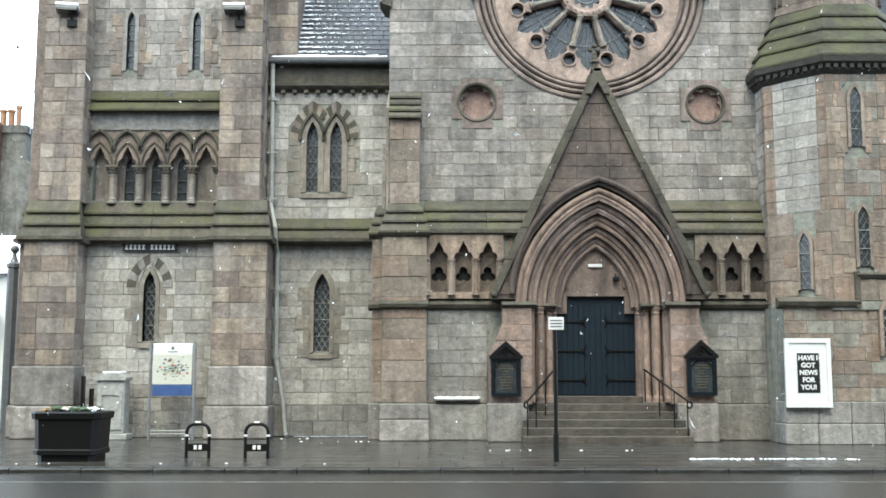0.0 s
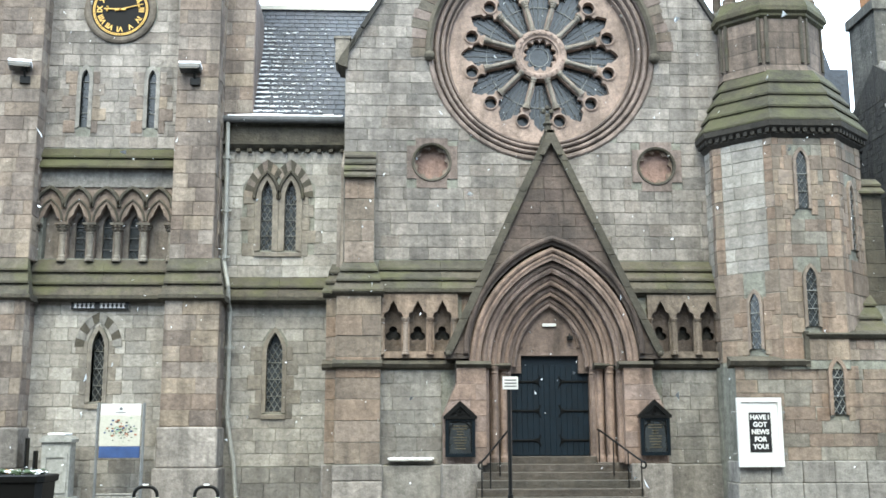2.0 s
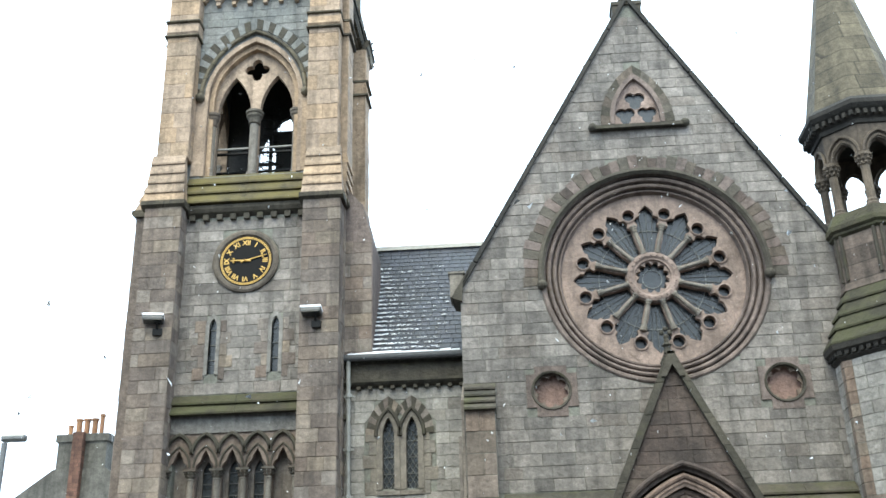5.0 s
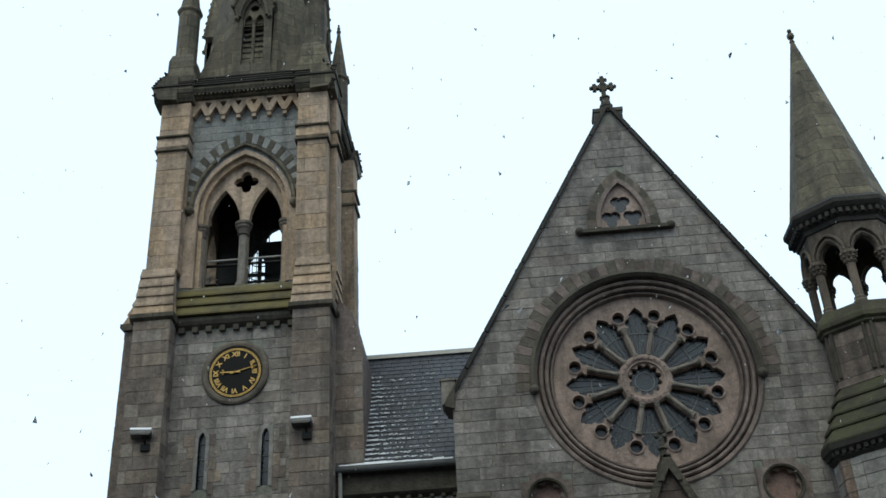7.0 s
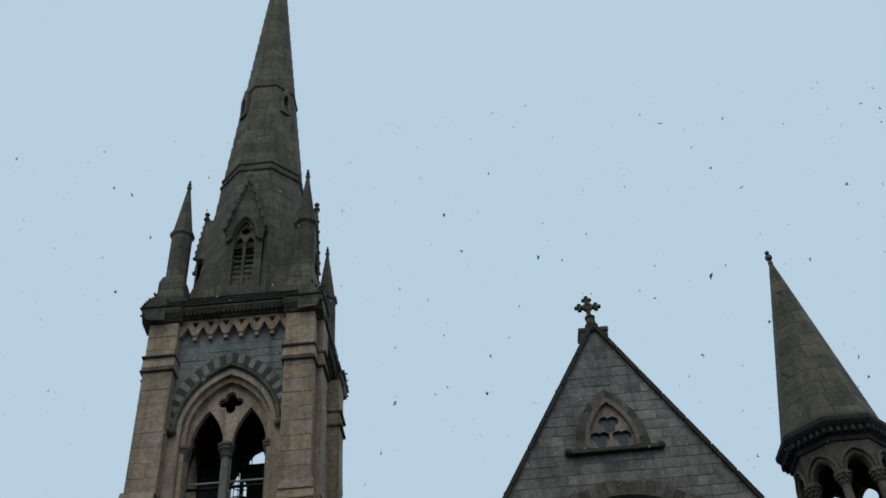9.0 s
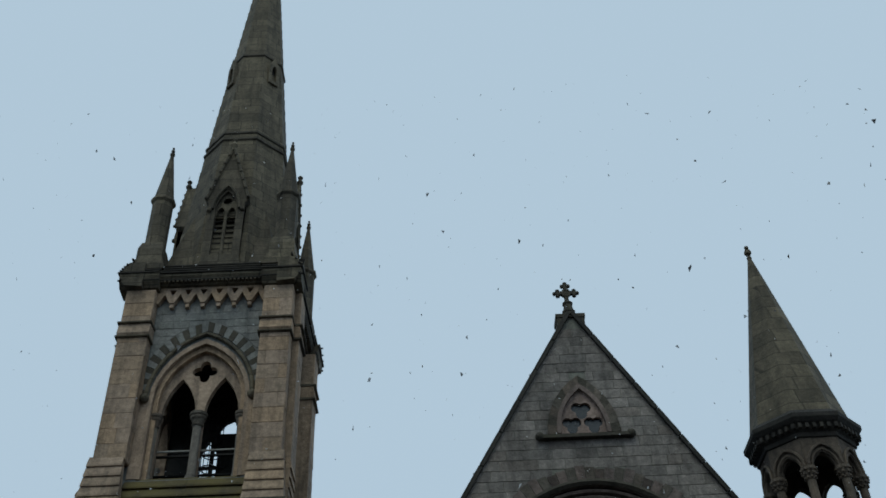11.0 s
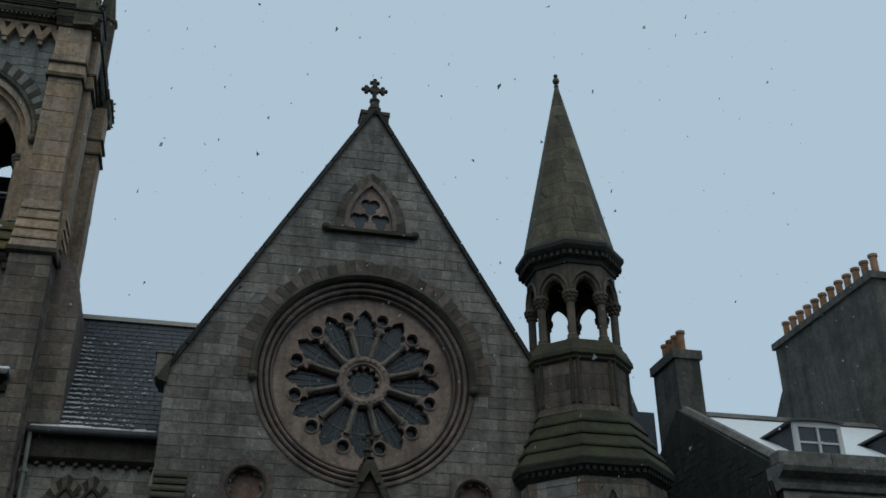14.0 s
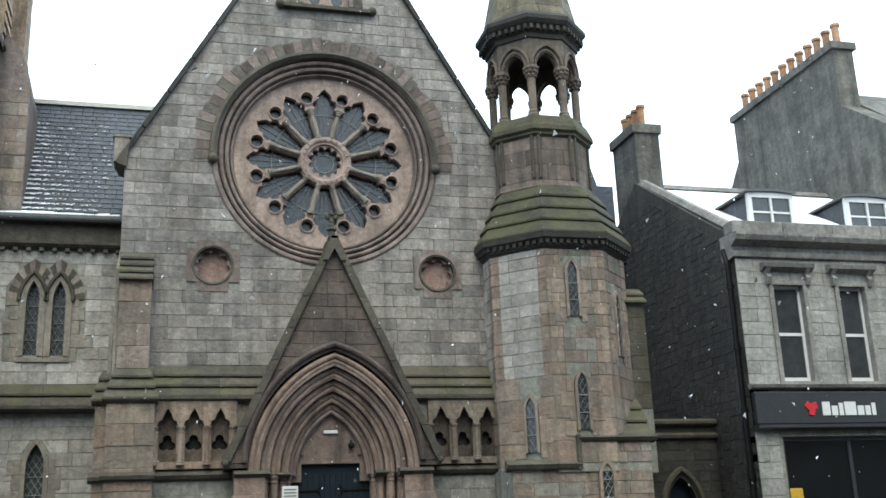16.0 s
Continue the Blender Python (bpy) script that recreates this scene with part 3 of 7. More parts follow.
part("kneeler", bm, DARKSTONE, church)
bm = bmesh.new()
box(bm, -1.56, -1.2, G + 0.06, G + 0.75, 10.86, 11.5)
box(bm, -1.6, -1.16, G + 0.03, G + 0.78, 11.5, 11.56)
part("gable_foot_block", bm, SURROUND, church)
bm = bmesh.new()
for xa, xb in ((3.36, 3.74), (3.78, 4.18)):
    box(bm, xa, xb, G + 0.02, G + 0.6, 19.05, 19.62)
    box(bm, xa - 0.03, xb + 0.03, G - 0.01, G + 0.63, 19.54, 19.66)
rings(bm, 3.75, G + 0.12, [(0.2, 19.5), (0.17, 19.72), (0.19, 19.75), (0.19, 19.8), (0.15, 19.83), (0.12, 20.04), (0.15, 20.07), (0.15, 20.12), (0.09, 20.16)], 8)
part("apex_block", bm, DARKSTONE, church)
bm = bmesh.new()
KX, KY, KZ = 3.74, G + 0.12, 20.5
box(bm, KX - 0.06, KX + 0.06, KY - 0.06, KY + 0.06, 20.12, 20.86)
box(bm, KX - 0.3, KX + 0.3, KY - 0.059, KY + 0.059, KZ - 0.055, KZ + 0.055)
for dx, dz in ((0, 0.27), (-0.25, 0), (0.25, 0)):
    for ex, ez in ((0.09, 0), (-0.09, 0), (0, 0.09), (0, -0.09)):
        if (dx * ex >= 0 or dx == 0) and (dz * ez >= 0 or dz == 0):
            ball(bm, (KX + dx + ex, KY, KZ + dz + ez), 0.08, 1)
lathe_y(bm, KX, KZ, [(0.09, KY - 0.07), (0.14, KY - 0.07), (0.14, KY + 0.07), (0.09, KY + 0.07), (0.09, KY - 0.07)], n=16)
part("cross", bm, DARKSTONE, church, "carved stone gable cross")

# gable window
bm = plate([band(lancet_loop(3.72, 0.74, 15.62, 15.74, 1.46), win_loop)], G - 0.05, G + 0.3)
gw = part("window", bm, ROSESTONE, church, "small pointed gable window with cusped tracery")
pa, pb = pointed(3.72, 15.62, 0.75, 1.47, 7), pointed(3.72, 15.62, 1.0, 1.84, 7)
for i in range(14):
    part("voussoir", plate([[pa[i], pa[i + 1], pb[i + 1], pb[i]]], G - 0.03 - 0.006 * (i % 2), G + 0.03), (GREYVOUSS, DARKSTONE, GREYVOUSS)[i % 3], gw)
along_bm = bmesh.new()
along_x(along_bm, [(G - 0.2, 15.42), (G - 0.2, 15.52), (G + 0.02, 15.62), (G + 0.02, 15.42)], 2.5, 4.95)
ball(along_bm, (2.48, G - 0.12, 15.5), 0.13, 2)
ball(along_bm, (4.97, G - 0.12, 15.5), 0.13, 2)
part("sill", along_bm, DARKSTONE, gw)
tri = [foiled(3.72, 16.40, 0.3, 3, -math.pi / 6, 0.4), foiled(3.42, 15.94, 0.285, 3, math.pi / 2, 0.4), foiled(4.02, 15.94, 0.285, 3, math.pi / 2, 0.4)]
part("tracery", plate([win_loop] + tri, G + 0.08, G + 0.18), TRACERYSTONE, gw)
part("pane", plate([win_loop], G + 0.185, G + 0.2), LEADGLASS, gw)

# rose window
bm = bmesh.new()
lathe_y(bm, CX, RZ, [(2.92, G + 0.1), (2.92, G - 0.03), (2.88, G - 0.06), (2.82, G - 0.05), (2.79, G - 0.01), (2.78, G + 0.1), (2.75, G + 0.13), (2.74, G + 0.01), (2.70, G - 0.02), (2.65, G + 0.0), (2.62, G + 0.12), (2.60, G + 0.18),
                     (2.585, G + 0.07), (2.55, G + 0.04), (2.50, G + 0.06), (2.475, G + 0.2), (2.455, G + 0.24), (2.44, G + 0.16), (2.40, G + 0.15), (2.375, G + 0.24), (2.36, G + 0.28), (2.36, G + 0.65), (2.92, G + 0.65), (2.92, G + 0.1)])
rose = part("rose_window", bm, ROSESTONE, church, "large round rose window with pink sandstone tracery")
bm = bmesh.new()
lathe_y(bm, CX, RZ, [(2.98, G - 0.02), (2.96, G - 0.15), (2.88, G - 0.18), (2.8, G - 0.1), (2.82, G + 0.02)], math.radians(-3), math.radians(183), 60)
ball(bm, (CX - 2.88, G - 0.1, RZ - 0.2), 0.14, 2)
ball(bm, (CX + 2.88, G - 0.1, RZ - 0.2), 0.14, 2)
part("hood_mould", bm, DARKSTONE, rose)
for i in range(41):
    a0 = math.radians(-4 + i * 188 / 41)
    a1 = a0 + math.radians(188 / 41) - 0.005
    bm = bmesh.new()
    ro = (3.36, 3.4, 3.31, 3.42, 3.35)[i * 3 % 5]
    plate([[(CX + 2.93 * math.cos(a0), RZ + 2.93 * math.sin(a0)), (CX + 2.93 * math.cos(a1), RZ + 2.93 * math.sin(a1)), (CX + ro * math.cos(a1), RZ + ro * math.sin(a1)), (CX + ro * math.cos(a0), RZ + ro * math.sin(a0))]], G - 0.03, G + 0.03, bm)
    part("voussoir", bm, (GREYVOUSS, ROSESTONE, GREYVOUSS, ROSESTONE, RED)[i % 5], rose)


def petal(k):
    prof = [(0.115, 0.70), (0.215, 1.1), (0.315, 1.42), (0.25, 1.5), (0.32, 1.58), (0.30, 1.7), (0.18, 1.77), (0.19, 1.86), (0.10, 1.97), (0.0, 2.06)]
    pts = prof + [(-w, r) for w, r in prof[-2::-1]]
    a = math.radians(30 * k)
    return [(CX + w * math.cos(a) + r * math.sin(a), RZ - w * math.sin(a) + r * math.cos(a)) for w, r in pts]


hole_at = [(CX + 1.83 * math.sin(math.radians(15 + 30 * k)), RZ + 1.83 * math.cos(math.radians(15 + 30 * k))) for k in range(12)]
part("tracery", plate([circle(CX, RZ, 2.4, 72), foiled(CX, RZ, 0.44, 12, 0, 0.22)] + [petal(k) for k in range(12)] + [circle(x, z, 0.155, 18) for x, z in hole_at], G + 0.3, G + 0.46), TRACERYSTONE, rose, "pink sandstone tracery of twelve petals")
for k in range(12):
    a = math.radians(15 + 30 * k)
    s, c = math.sin(a), math.cos(a)
    bm = bmesh.new()
    y = G + 0.27
    tube(bm, [(CX + r * s, y, RZ + r * c) for r in (0.66, 1.46)], 0.05, 10)
    for r, w in ((0.69, 0.085), (0.75, 0.07), (1.36, 0.075), (1.42, 0.09), (1.48, 0.1)):
        tube(bm, [(CX + (r - 0.025) * s, y, RZ + (r - 0.025) * c), (CX + (r + 0.025) * s, y, RZ + (r + 0.025) * c)], w, 10)
    part("colonnette", bm, SURROUND, rose)
    bm = bmesh.new()
    x, z = hole_at[k]
    lathe_y(bm, x, z, [(0.2, G + 0.3), (0.2, G + 0.265), (0.165, G + 0.255), (0.15, G + 0.3), (0.2, G + 0.3)], n=18)
    part("roundel_ring", bm, TRACERYSTONE, rose)
bm = bmesh.new()
lathe_y(bm, CX, RZ, [(0.67, G + 0.3), (0.67, G + 0.22), (0.62, G + 0.2), (0.56, G + 0.2), (0.51, G + 0.24), (0.47, G + 0.24), (0.45, G + 0.3), (0.67, G + 0.3)], n=36)
for k in range(24):
    a = 2 * math.pi * k / 24
    ball(bm, (CX + 0.59 * math.cos(a), G + 0.2, RZ + 0.59 * math.sin(a)), 0.03, 1)
part("hub", bm, TRACERYSTONE, rose)
part("pane", plate([circle(CX, RZ, 2.38, 48)], G + 0.5, G + 0.52), LEADGLASS, rose)
for r in (1.37, 0.24):
    bm = bmesh.new()
    lathe_y(bm, CX, RZ, [(r, G + 0.47), (r + 0.018, G + 0.47), (r + 0.018, G + 0.49), (r, G + 0.49), (r, G + 0.47)], n=48)
    part("lead_came", bm, LEADLIGHT, rose)
for k in range(12):
    a = math.radians(30 * k)
    for off in (-0.1, 0.0, 0.1):
        bm = bmesh.new()
        tube(bm, [(CX + r * math.sin(a + off), G + 0.48, RZ + r * math.cos(a + off)) for r in (0.82, 2.0)], 0.008, 4)
        part("lead_came", bm, LEADLIGHT, rose)

# two small blind roundels
for x, z in ((0.89, 8.25), (6.56, 8.2)):
    bm = plate([[(x - 0.62, z - 0.42), (x - 0.38, z - 0.42), (x - 0.38, z - 0.66), (x + 0.38, z - 0.66), (x + 0.38, z - 0.42), (x + 0.64, z - 0.42), (x + 0.64, z + 0.42), (x + 0.4, z + 0.42), (x + 0.4, z + 0.62), (x - 0.4, z + 0.62), (x - 0.4, z + 0.42), (x - 0.62, z + 0.42)], circle(x, z, 0.46)], G - 0.03, G + 0.05)
    rd = part("roundel", bm, ROSESTONE, church, "blind round recess with cusped pink stone")
    bm = bmesh.new()
    lathe_y(bm, x, z, [(0.5, G - 0.03), (0.49, G - 0.06), (0.44, G - 0.04), (0.43, G + 0.1), (0.47, G + 0.12), (0.5, G - 0.03)], n=32)
    part("ring", bm, DARKSTONE, rd)
    part("cusping", plate([circle(x, z, 0.47), foiled(x, z, 0.42, 8, 0.2, 0.22)], G + 0.08, G + 0.16), PINK, rd)
    part("back", plate([circle(x, z, 0.47)], G + 0.2, G + 0.24), stone("roundel_back_stone", [(0.27, 0.175, 0.145), (0.26, 0.17, 0.14)], 0.25), rd)

# weathering and string courses of the gable
for x0, x1, ln in ((-0.4, 2.6, "l"), (4.9, 8.3, "r")):
    slabs(church, MOSSY, x0, x1, 24.62, 4.97, 25.0, 5.75, 3)
    bm = bmesh.new()
    along_x(bm, [(24.6, 4.86), (24.52, 4.92), (24.52, 4.98), (24.75, 4.99), (24.75, 4.86)], x0, x1)
    part("drip_course", bm, DARKSTONE, church, "dark drip moulding")
for x0, x1 in ((-0.4, 1.5), (6.2, 8.3)):
    bm = bmesh.new()
    along_x(bm, [(24.72, 3.06), (24.6, 3.12), (24.55, 3.2), (24.6, 3.26), (24.72, 3.36), (24.8, 3.36), (24.8, 3.06)], x0, x1)
    part("string_course", bm, DARKSTONE, church, "dark projecting string course")
# granite base course
for x0, x1 in ((-0.3, 1.1), (6.5, 8.2)):
    bm = bevelled(x0, x1, 24.6, 25.2, 0, 0.84, 0.03)
    part("base_course", bm, GRANITE_WORN, church)


def blind_arcade(x0, x1, cs):
    loops = [[(x0, 3.34), (x1, 3.34), (x1, 4.88), (x0, 4.88)]]
    for c in cs:
        loops.append([(c - 0.2, 3.5), (c - 0.2, 4.22)] + [(c - 0.235, 4.3), (c - 0.2, 4.42), (c - 0.12, 4.46), (c - 0.09, 4.56), (c, 4.72), (c + 0.09, 4.56), (c + 0.12, 4.46), (c + 0.2, 4.42), (c + 0.235, 4.3)] + [(c + 0.2, 4.22), (c + 0.2, 3.5)])
    a = part("blind_arcade", plate(loops, 24.58, 24.67), PINK, church, "pink sandstone blind arcade of three cusped arches")
    # back in a darker stone: recess shade put into its colour
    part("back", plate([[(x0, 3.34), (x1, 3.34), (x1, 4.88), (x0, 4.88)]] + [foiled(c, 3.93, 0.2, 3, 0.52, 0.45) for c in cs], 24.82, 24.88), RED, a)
    # near-black sheet standing in for the shade deep in the openings
    part("recess", plate([[(x0, 3.34), (x1, 3.34), (x1, 4.88), (x0, 4.88)]], 24.97, 25.0), INNERDARK, a)
    mids = [(cs[0] - 0.295)] + [(p + q) / 2 for p, q in zip(cs, cs[1:])] + [cs[-1] + 0.295]
    for c in mids:
        if x0 - 0.02 < c < x1 + 0.02:
            bm = bmesh.new()
            column(bm, c, 24.56, 3.42, 4.3, 0.06, 0.14, 0.1)
            part("colonnette", bm, PINK, a)


blind_arcade(-0.36, 1.5, [-0.05, 0.54, 1.13])
blind_arcade(6.1, 7.92, [6.42, 7.01, 7.6])

# left pier of the gable
bm = bmesh.new()
along_x(bm, [(25.75, 0), (45, 0), (45, 9.5), (25.75, 9.5)], -1.1, 9.0)
part("nave_body", bm, INNERDARK, church)
bm = plate([[(-1.2, 9.5), (8.3, 9.5), (CX, TOP - 0.4)]], 25.75, 45)
part("nave_roof", bm, SLATE, church)
bm = bmesh.new()
box(bm, -1.66, -0.36, 24.78, 26.2, 0.84, 4.85)
box(bm, -1.4, -0.34, 24.42, 25.2, 0.84, 4.85)
box(bm, -1.24, -0.52, 24.55, 25.4, 5.6, 7.75)
plate([[(-1.24, 5.5), (-0.52, 5.5), (-0.52, 8.5), (-1.24, 8.5)]], 24.98, 25.1, bm)
pier = part("buttress", bm, MORTAR, church, "pink sandstone buttress with sloping offsets")
masonry(pier, PINK, lambda z: [(-1.4, -0.34)], 0.88, 4.84, 0.49, (0.7, 1.2), y=24.42, pieces=40, seed=3)
masonry(pier, PINK, lambda z: [(-1.66, -1.4)], 0.88, 4.84, 0.49, (0.3, 0.5), y=24.78, pieces=20, seed=4)
masonry(pier, PINK, lambda z: [(-1.24, -0.52)], 5.62, 7.72, 0.5, (0.6, 1.0), y=24.55, pieces=20, seed=5)
slabs(pier, MOSSY, -1.5, -0.26, 24.36, 4.9, 24.58, 5.66, 3, dx=0.25)
slabs(pier, MOSSY, -1.76, -1.2, 24.72, 4.9, 25.1, 5.66, 3, dx=0.2)
slabs(pier, MOSSY, -1.27, -0.49, 24.5, 7.72, 25.0, 8.5, 4)
bm = bmesh.new()
along_x(bm, [(24.4, 4.8), (24.3, 4.87), (24.3, 4.93), (24.6, 4.95), (24.6, 4.8)], -1.5, -0.28)
along_x(bm, [(24.74, 4.8), (24.66, 4.87), (24.66, 4.93), (24.9, 4.95), (24.9, 4.8)], -1.74, -1.3)
part("drip_course", bm, DARKSTONE, pier)
bm = bmesh.new()
along_x(bm, [(24.45, 3.06), (24.3, 3.12), (24.28, 3.2), (24.45, 3.32), (24.6, 3.32), (24.6, 3.06)], -1.47, -0.3)
along_x(bm, [(24.8, 3.06), (24.66, 3.12), (24.64, 3.2), (24.8, 3.32), (24.9, 3.32), (24.9, 3.06)], -1.74, -1.3)
part("string_course", bm, DARKSTONE, pier)
for x0, x1, z0, z1, y0 in ((-1.44, -0.28, 0.5, 0.86, 24.34), (-1.44, -0.28, 0, 0.495, 24.34), (-1.72, -1.445, 0, 0.86, 24.7)):
    part("stone", bevelled(x0, x1, y0, 25.2, z0, z1, 0.03), GRANITE, pier)
# side slope of the buttress towards the bay
bm = bmesh.new()
vs = [(25.0, 5.0), (26.15, 5.0), (26.15, 8.9), (25.0, 8.1)]
along_x(bm, vs, -1.36, -1.24)
along_x(bm, [(25.02, 5.02), (26.1, 5.02), (26.1, 5.5), (25.3, 5.7), (25.02, 7.2)], -1.45, -1.37)
part("side_slope", bm, MIXED, pier)
for xa, xb in ((1.52, 2.3), (5.2, 5.98)):
    bm = bmesh.new()
    box(bm, xa, xb, 24.74, 25.35, 2.9, 4.88)
    part("porch_return", bm, PINK, church)

# ---- porch ----
PX, PY = 3.74, 24.15
gab = [(PX - (PA - 3.3) / PS, 3.3), (PX - 2.0, 3.3)] + pointed(PX, 3.3, 2.0, 2.72, 12)[1:-1] + [(PX + 2.0, 3.3), (PX + (PA - 3.3) / PS, 3.3), (PX, PA)]
porch = part("porch", plate([gab], PY, 25.05), RED, church, "gabled porch of red and pink sandstone with moulded arch")
h_arch = h_lancet(PX, 2.12, 3.0, 3.3, 2.9)
masonry(porch, RED, spans_of(lambda z: (PX - (PA - z) / PS + 0.1, PX + (PA - z) / PS - 0.1) if z < 8.4 else None, [h_arch]), 3.4, 8.3, 0.3, (0.4, 0.8), y=PY, pieces=60, seed=7, proud=0.014, rest_name="gablet_stonework")
for sgn in (-1, 1):
    for i in range(7):
        za, zb = 3.45 + (PA + 0.1 - 3.45) * i / 7, 3.45 + (PA + 0.1 - 3.45) * (i + 1) / 7 - 0.012
        f = lambda z, o: PX + sgn * ((PA - z) / PS + o)
        part("coping_stone", plate([[(f(za, -0.08), za), (f(za, 0.11), za), (f(zb, 0.11), zb), (f(zb, -0.08), zb)]], PY - 0.12, 25.1), DARKSTONE, porch)
    bm = bmesh.new()
    ball(bm, (PX + sgn * 2.5, PY - 0.06, 3.42), 0.085, 2)
    part("label_stop", bm, DARKSTONE, porch)
bm = bmesh.new()
rings(bm, PX, PY + 0.3, [(0.2, 8.35), (0.17, 8.75), (0.1, 8.85), (0.07, 9.05), (0.12, 9.1), (0.06, 9.16), (0.05, 9.3)], 8)
for dx, dz in ((0, 0.1), (-0.1, 0), (0.1, 0), (0, -0.1)):
    ball(bm, (PX + dx, PY + 0.3, 9.42 + dz), 0.075, 1)
plate([[(PX - 0.28, 8.2), (PX - 0.1, 8.75), (PX + 0.1, 8.75), (PX + 0.28, 8.2), (PX + 0.16, 8.2), (PX, 8.5), (PX - 0.16, 8.2)]], PY - 0.18, PY + 0.2, bm)
part("finial", bm, DARKSTONE, porch)
# nested orders: half span, apex rise above 3.15, depth
orders = [(2.0, 2.80, 0.0), (1.72, 2.48, 0.16), (1.48, 2.2, 0.32), (1.26, 1.93, 0.48), (1.06, 1.68, 0.62), (0.86, 1.45, 0.74)]
SPR = 3.15
for (a, r, d), (a2, r2, d2) in zip(orders, orders[1:]):
    bm = plate([band(pointed(PX, SPR, a, r, 12), pointed(PX, SPR, a2 + 0.02, r2 + 0.02, 12))], PY + d + 0.02, 25.3)
    o = part("arch_order", bm, PORCHPINK, porch)
    bm = bmesh.new()
    tube(bm, [(x, PY + d + 0.03, z) for x, z in pointed(PX, SPR, a - 0.06, r - 0.06, 14)], 0.07, 8)
    tube(bm, [(x, PY + d + 0.04, z) for x, z in pointed(PX, SPR, a - 0.19, r - 0.19, 14)], 0.045, 8)
    part("roll_moulding", bm, PORCHPINK, o)
    for sgn in (-1, 1):
        x = PX + sgn * (a - 0.1 if a > 1.1 else a - 0.01)
        bm = bmesh.new()
        box(bm, x - 0.1, x + 0.1, PY + d + 0.1, 25.3, 0.9, SPR)
        part("jamb", bm, PORCHPINK, porch)
        bm = bmesh.new()
        rings(bm, x, PY + d + 0.08, [(0.12, 0.9), (0.12, 1.0), (0.09, 1.06), (0.08, 1.1), (0.08, 2.95), (0.1, 2.98), (0.085, 3.03), (0.12, 3.1), (0.12, 3.15)], 12)
        part("shaft", bm, PORCHPINK, porch)
bm = bmesh.new()
tube(bm, [(x, PY - 0.04, z) for x, z in pointed(PX, 3.42, 2.08, 2.74, 16)], 0.07, 8)
part("hood_mould", bm, RED, porch)
for sgn in (-1, 1):
    bm = bmesh.new()
    x0, x1 = sorted((PX + sgn * 0.82, PX + sgn * 2.32))
    along_x(bm, [(24.85, 3.04), (24.12 + 0.0, 3.08), (24.02, 3.16), (24.12, 3.24), (24.85, 3.26)], *sorted((PX + sgn * 1.5, PX + sgn * 2.32)))
    along_x(bm, [(24.95, 3.05), (24.5, 3.09), (24.42, 3.16), (24.5, 3.22), (24.95, 3.24)], *sorted((PX + sgn * 1.0, PX + sgn * 1.5)))
    part("impost", bm, DARKSTONE, porch)
    # outer pier of the porch with splayed shoulder
    xa, xb = PX + sgn * 1.62, PX + sgn * 2.62
    lp = [(xa, 0.86), (xb, 0.86), (xb, 2.0), (PX + sgn * 2.3, 2.75), (PX + sgn * 2.3, 3.1), (xa, 3.1)]
    p = part("porch_pier", plate([lp], 24.12, 25.2), PORCHPINK, porch)
    masonry(p, PORCHPINK, lambda z: [tuple(sorted((xa, PX + sgn * (2.62 if z < 2.0 else max(2.3, 2.62 - (z - 2.0) * 0.427)))))], 0.88, 3.06, 0.36, (0.4, 0.8), y=24.12, pieces=20, seed=9 + sgn, proud=0.012, rest_name="pier_stonework")
    part("plinth_stone", bevelled(*sorted((PX + sgn * 1.72, PX + sgn * 2.66)), 23.98, 25.1, 0, 0.88, 0.03), GRANITE, porch)
# tympanum and door
tymp = part("tympanum", plate([[(PX - 1.0, 3.0), (PX - 0.7, 3.0), (PX - 0.7, 3.42), (PX + 0.7, 3.42), (PX + 0.7, 3.0), (PX + 1.0, 3.0), (PX + 1.0, 3.4)] + pointed(PX, 3.4, 0.98, 1.45, 9)[::-1]], 24.92, 25.1), PORCHPINK, porch)
bm = plate([band(pointed(PX, 3.62, 0.72, 1.05, 9), pointed(PX, 3.62, 0.66, 0.96, 9))], 24.87, 24.95)
tube(bm, [(x, 24.9, z) for x, z in pointed(PX, 3.45, 0.95, 1.42, 10)], 0.045, 6)
part("tympanum_moulding", bm, PORCHPINK, tymp)
bm = bevelled(PX - 0.17, PX + 0.17, 24.86, 24.93, 4.12, 4.2, 0.015)
part("bulkhead_light", bm, WHITE, tymp, "small white lamp above the door")
bm = bevelled(PX + 0.42, PX + 0.56, 24.74, 24.9, 3.78, 3.9, 0.03)
tube(bm, [(PX + 0.5, 24.92, 3.95), (PX + 0.47, 24.8, 3.84)], 0.025, 6)
part("spot_lamp", bm, IRON, tymp, "small black spot lamp")
door_wall = bmesh.new()
box(door_wall, PX - 1.3, PX - 0.97, 24.95, 25.3, 0.9, 3.3)
box(door_wall, PX + 0.97, PX + 1.3, 24.95, 25.3, 0.9, 3.3)
part("door_jamb", door_wall, PORCHPINK, porch)
door = part("door", plate([[(PX - 0.99, 1.03), (PX + 0.99, 1.03), (PX + 0.99, 3.2), (PX + 0.71, 3.22), (PX + 0.71, 3.43), (PX - 0.71, 3.43), (PX - 0.71, 3.22), (PX - 0.99, 3.2)]], 25.06, 25.12), DOORBLUE, church, "dark blue double door with iron strap hinges")
for i in range(14):
    x = PX - 0.95 + i * 1.9 / 14
    part("board", bevelled(x + 0.003, x + 1.9 / 14 - 0.003, 25.045, 25.07, 1.05, 3.2, 0.005, 1), DOORBLUE, door)
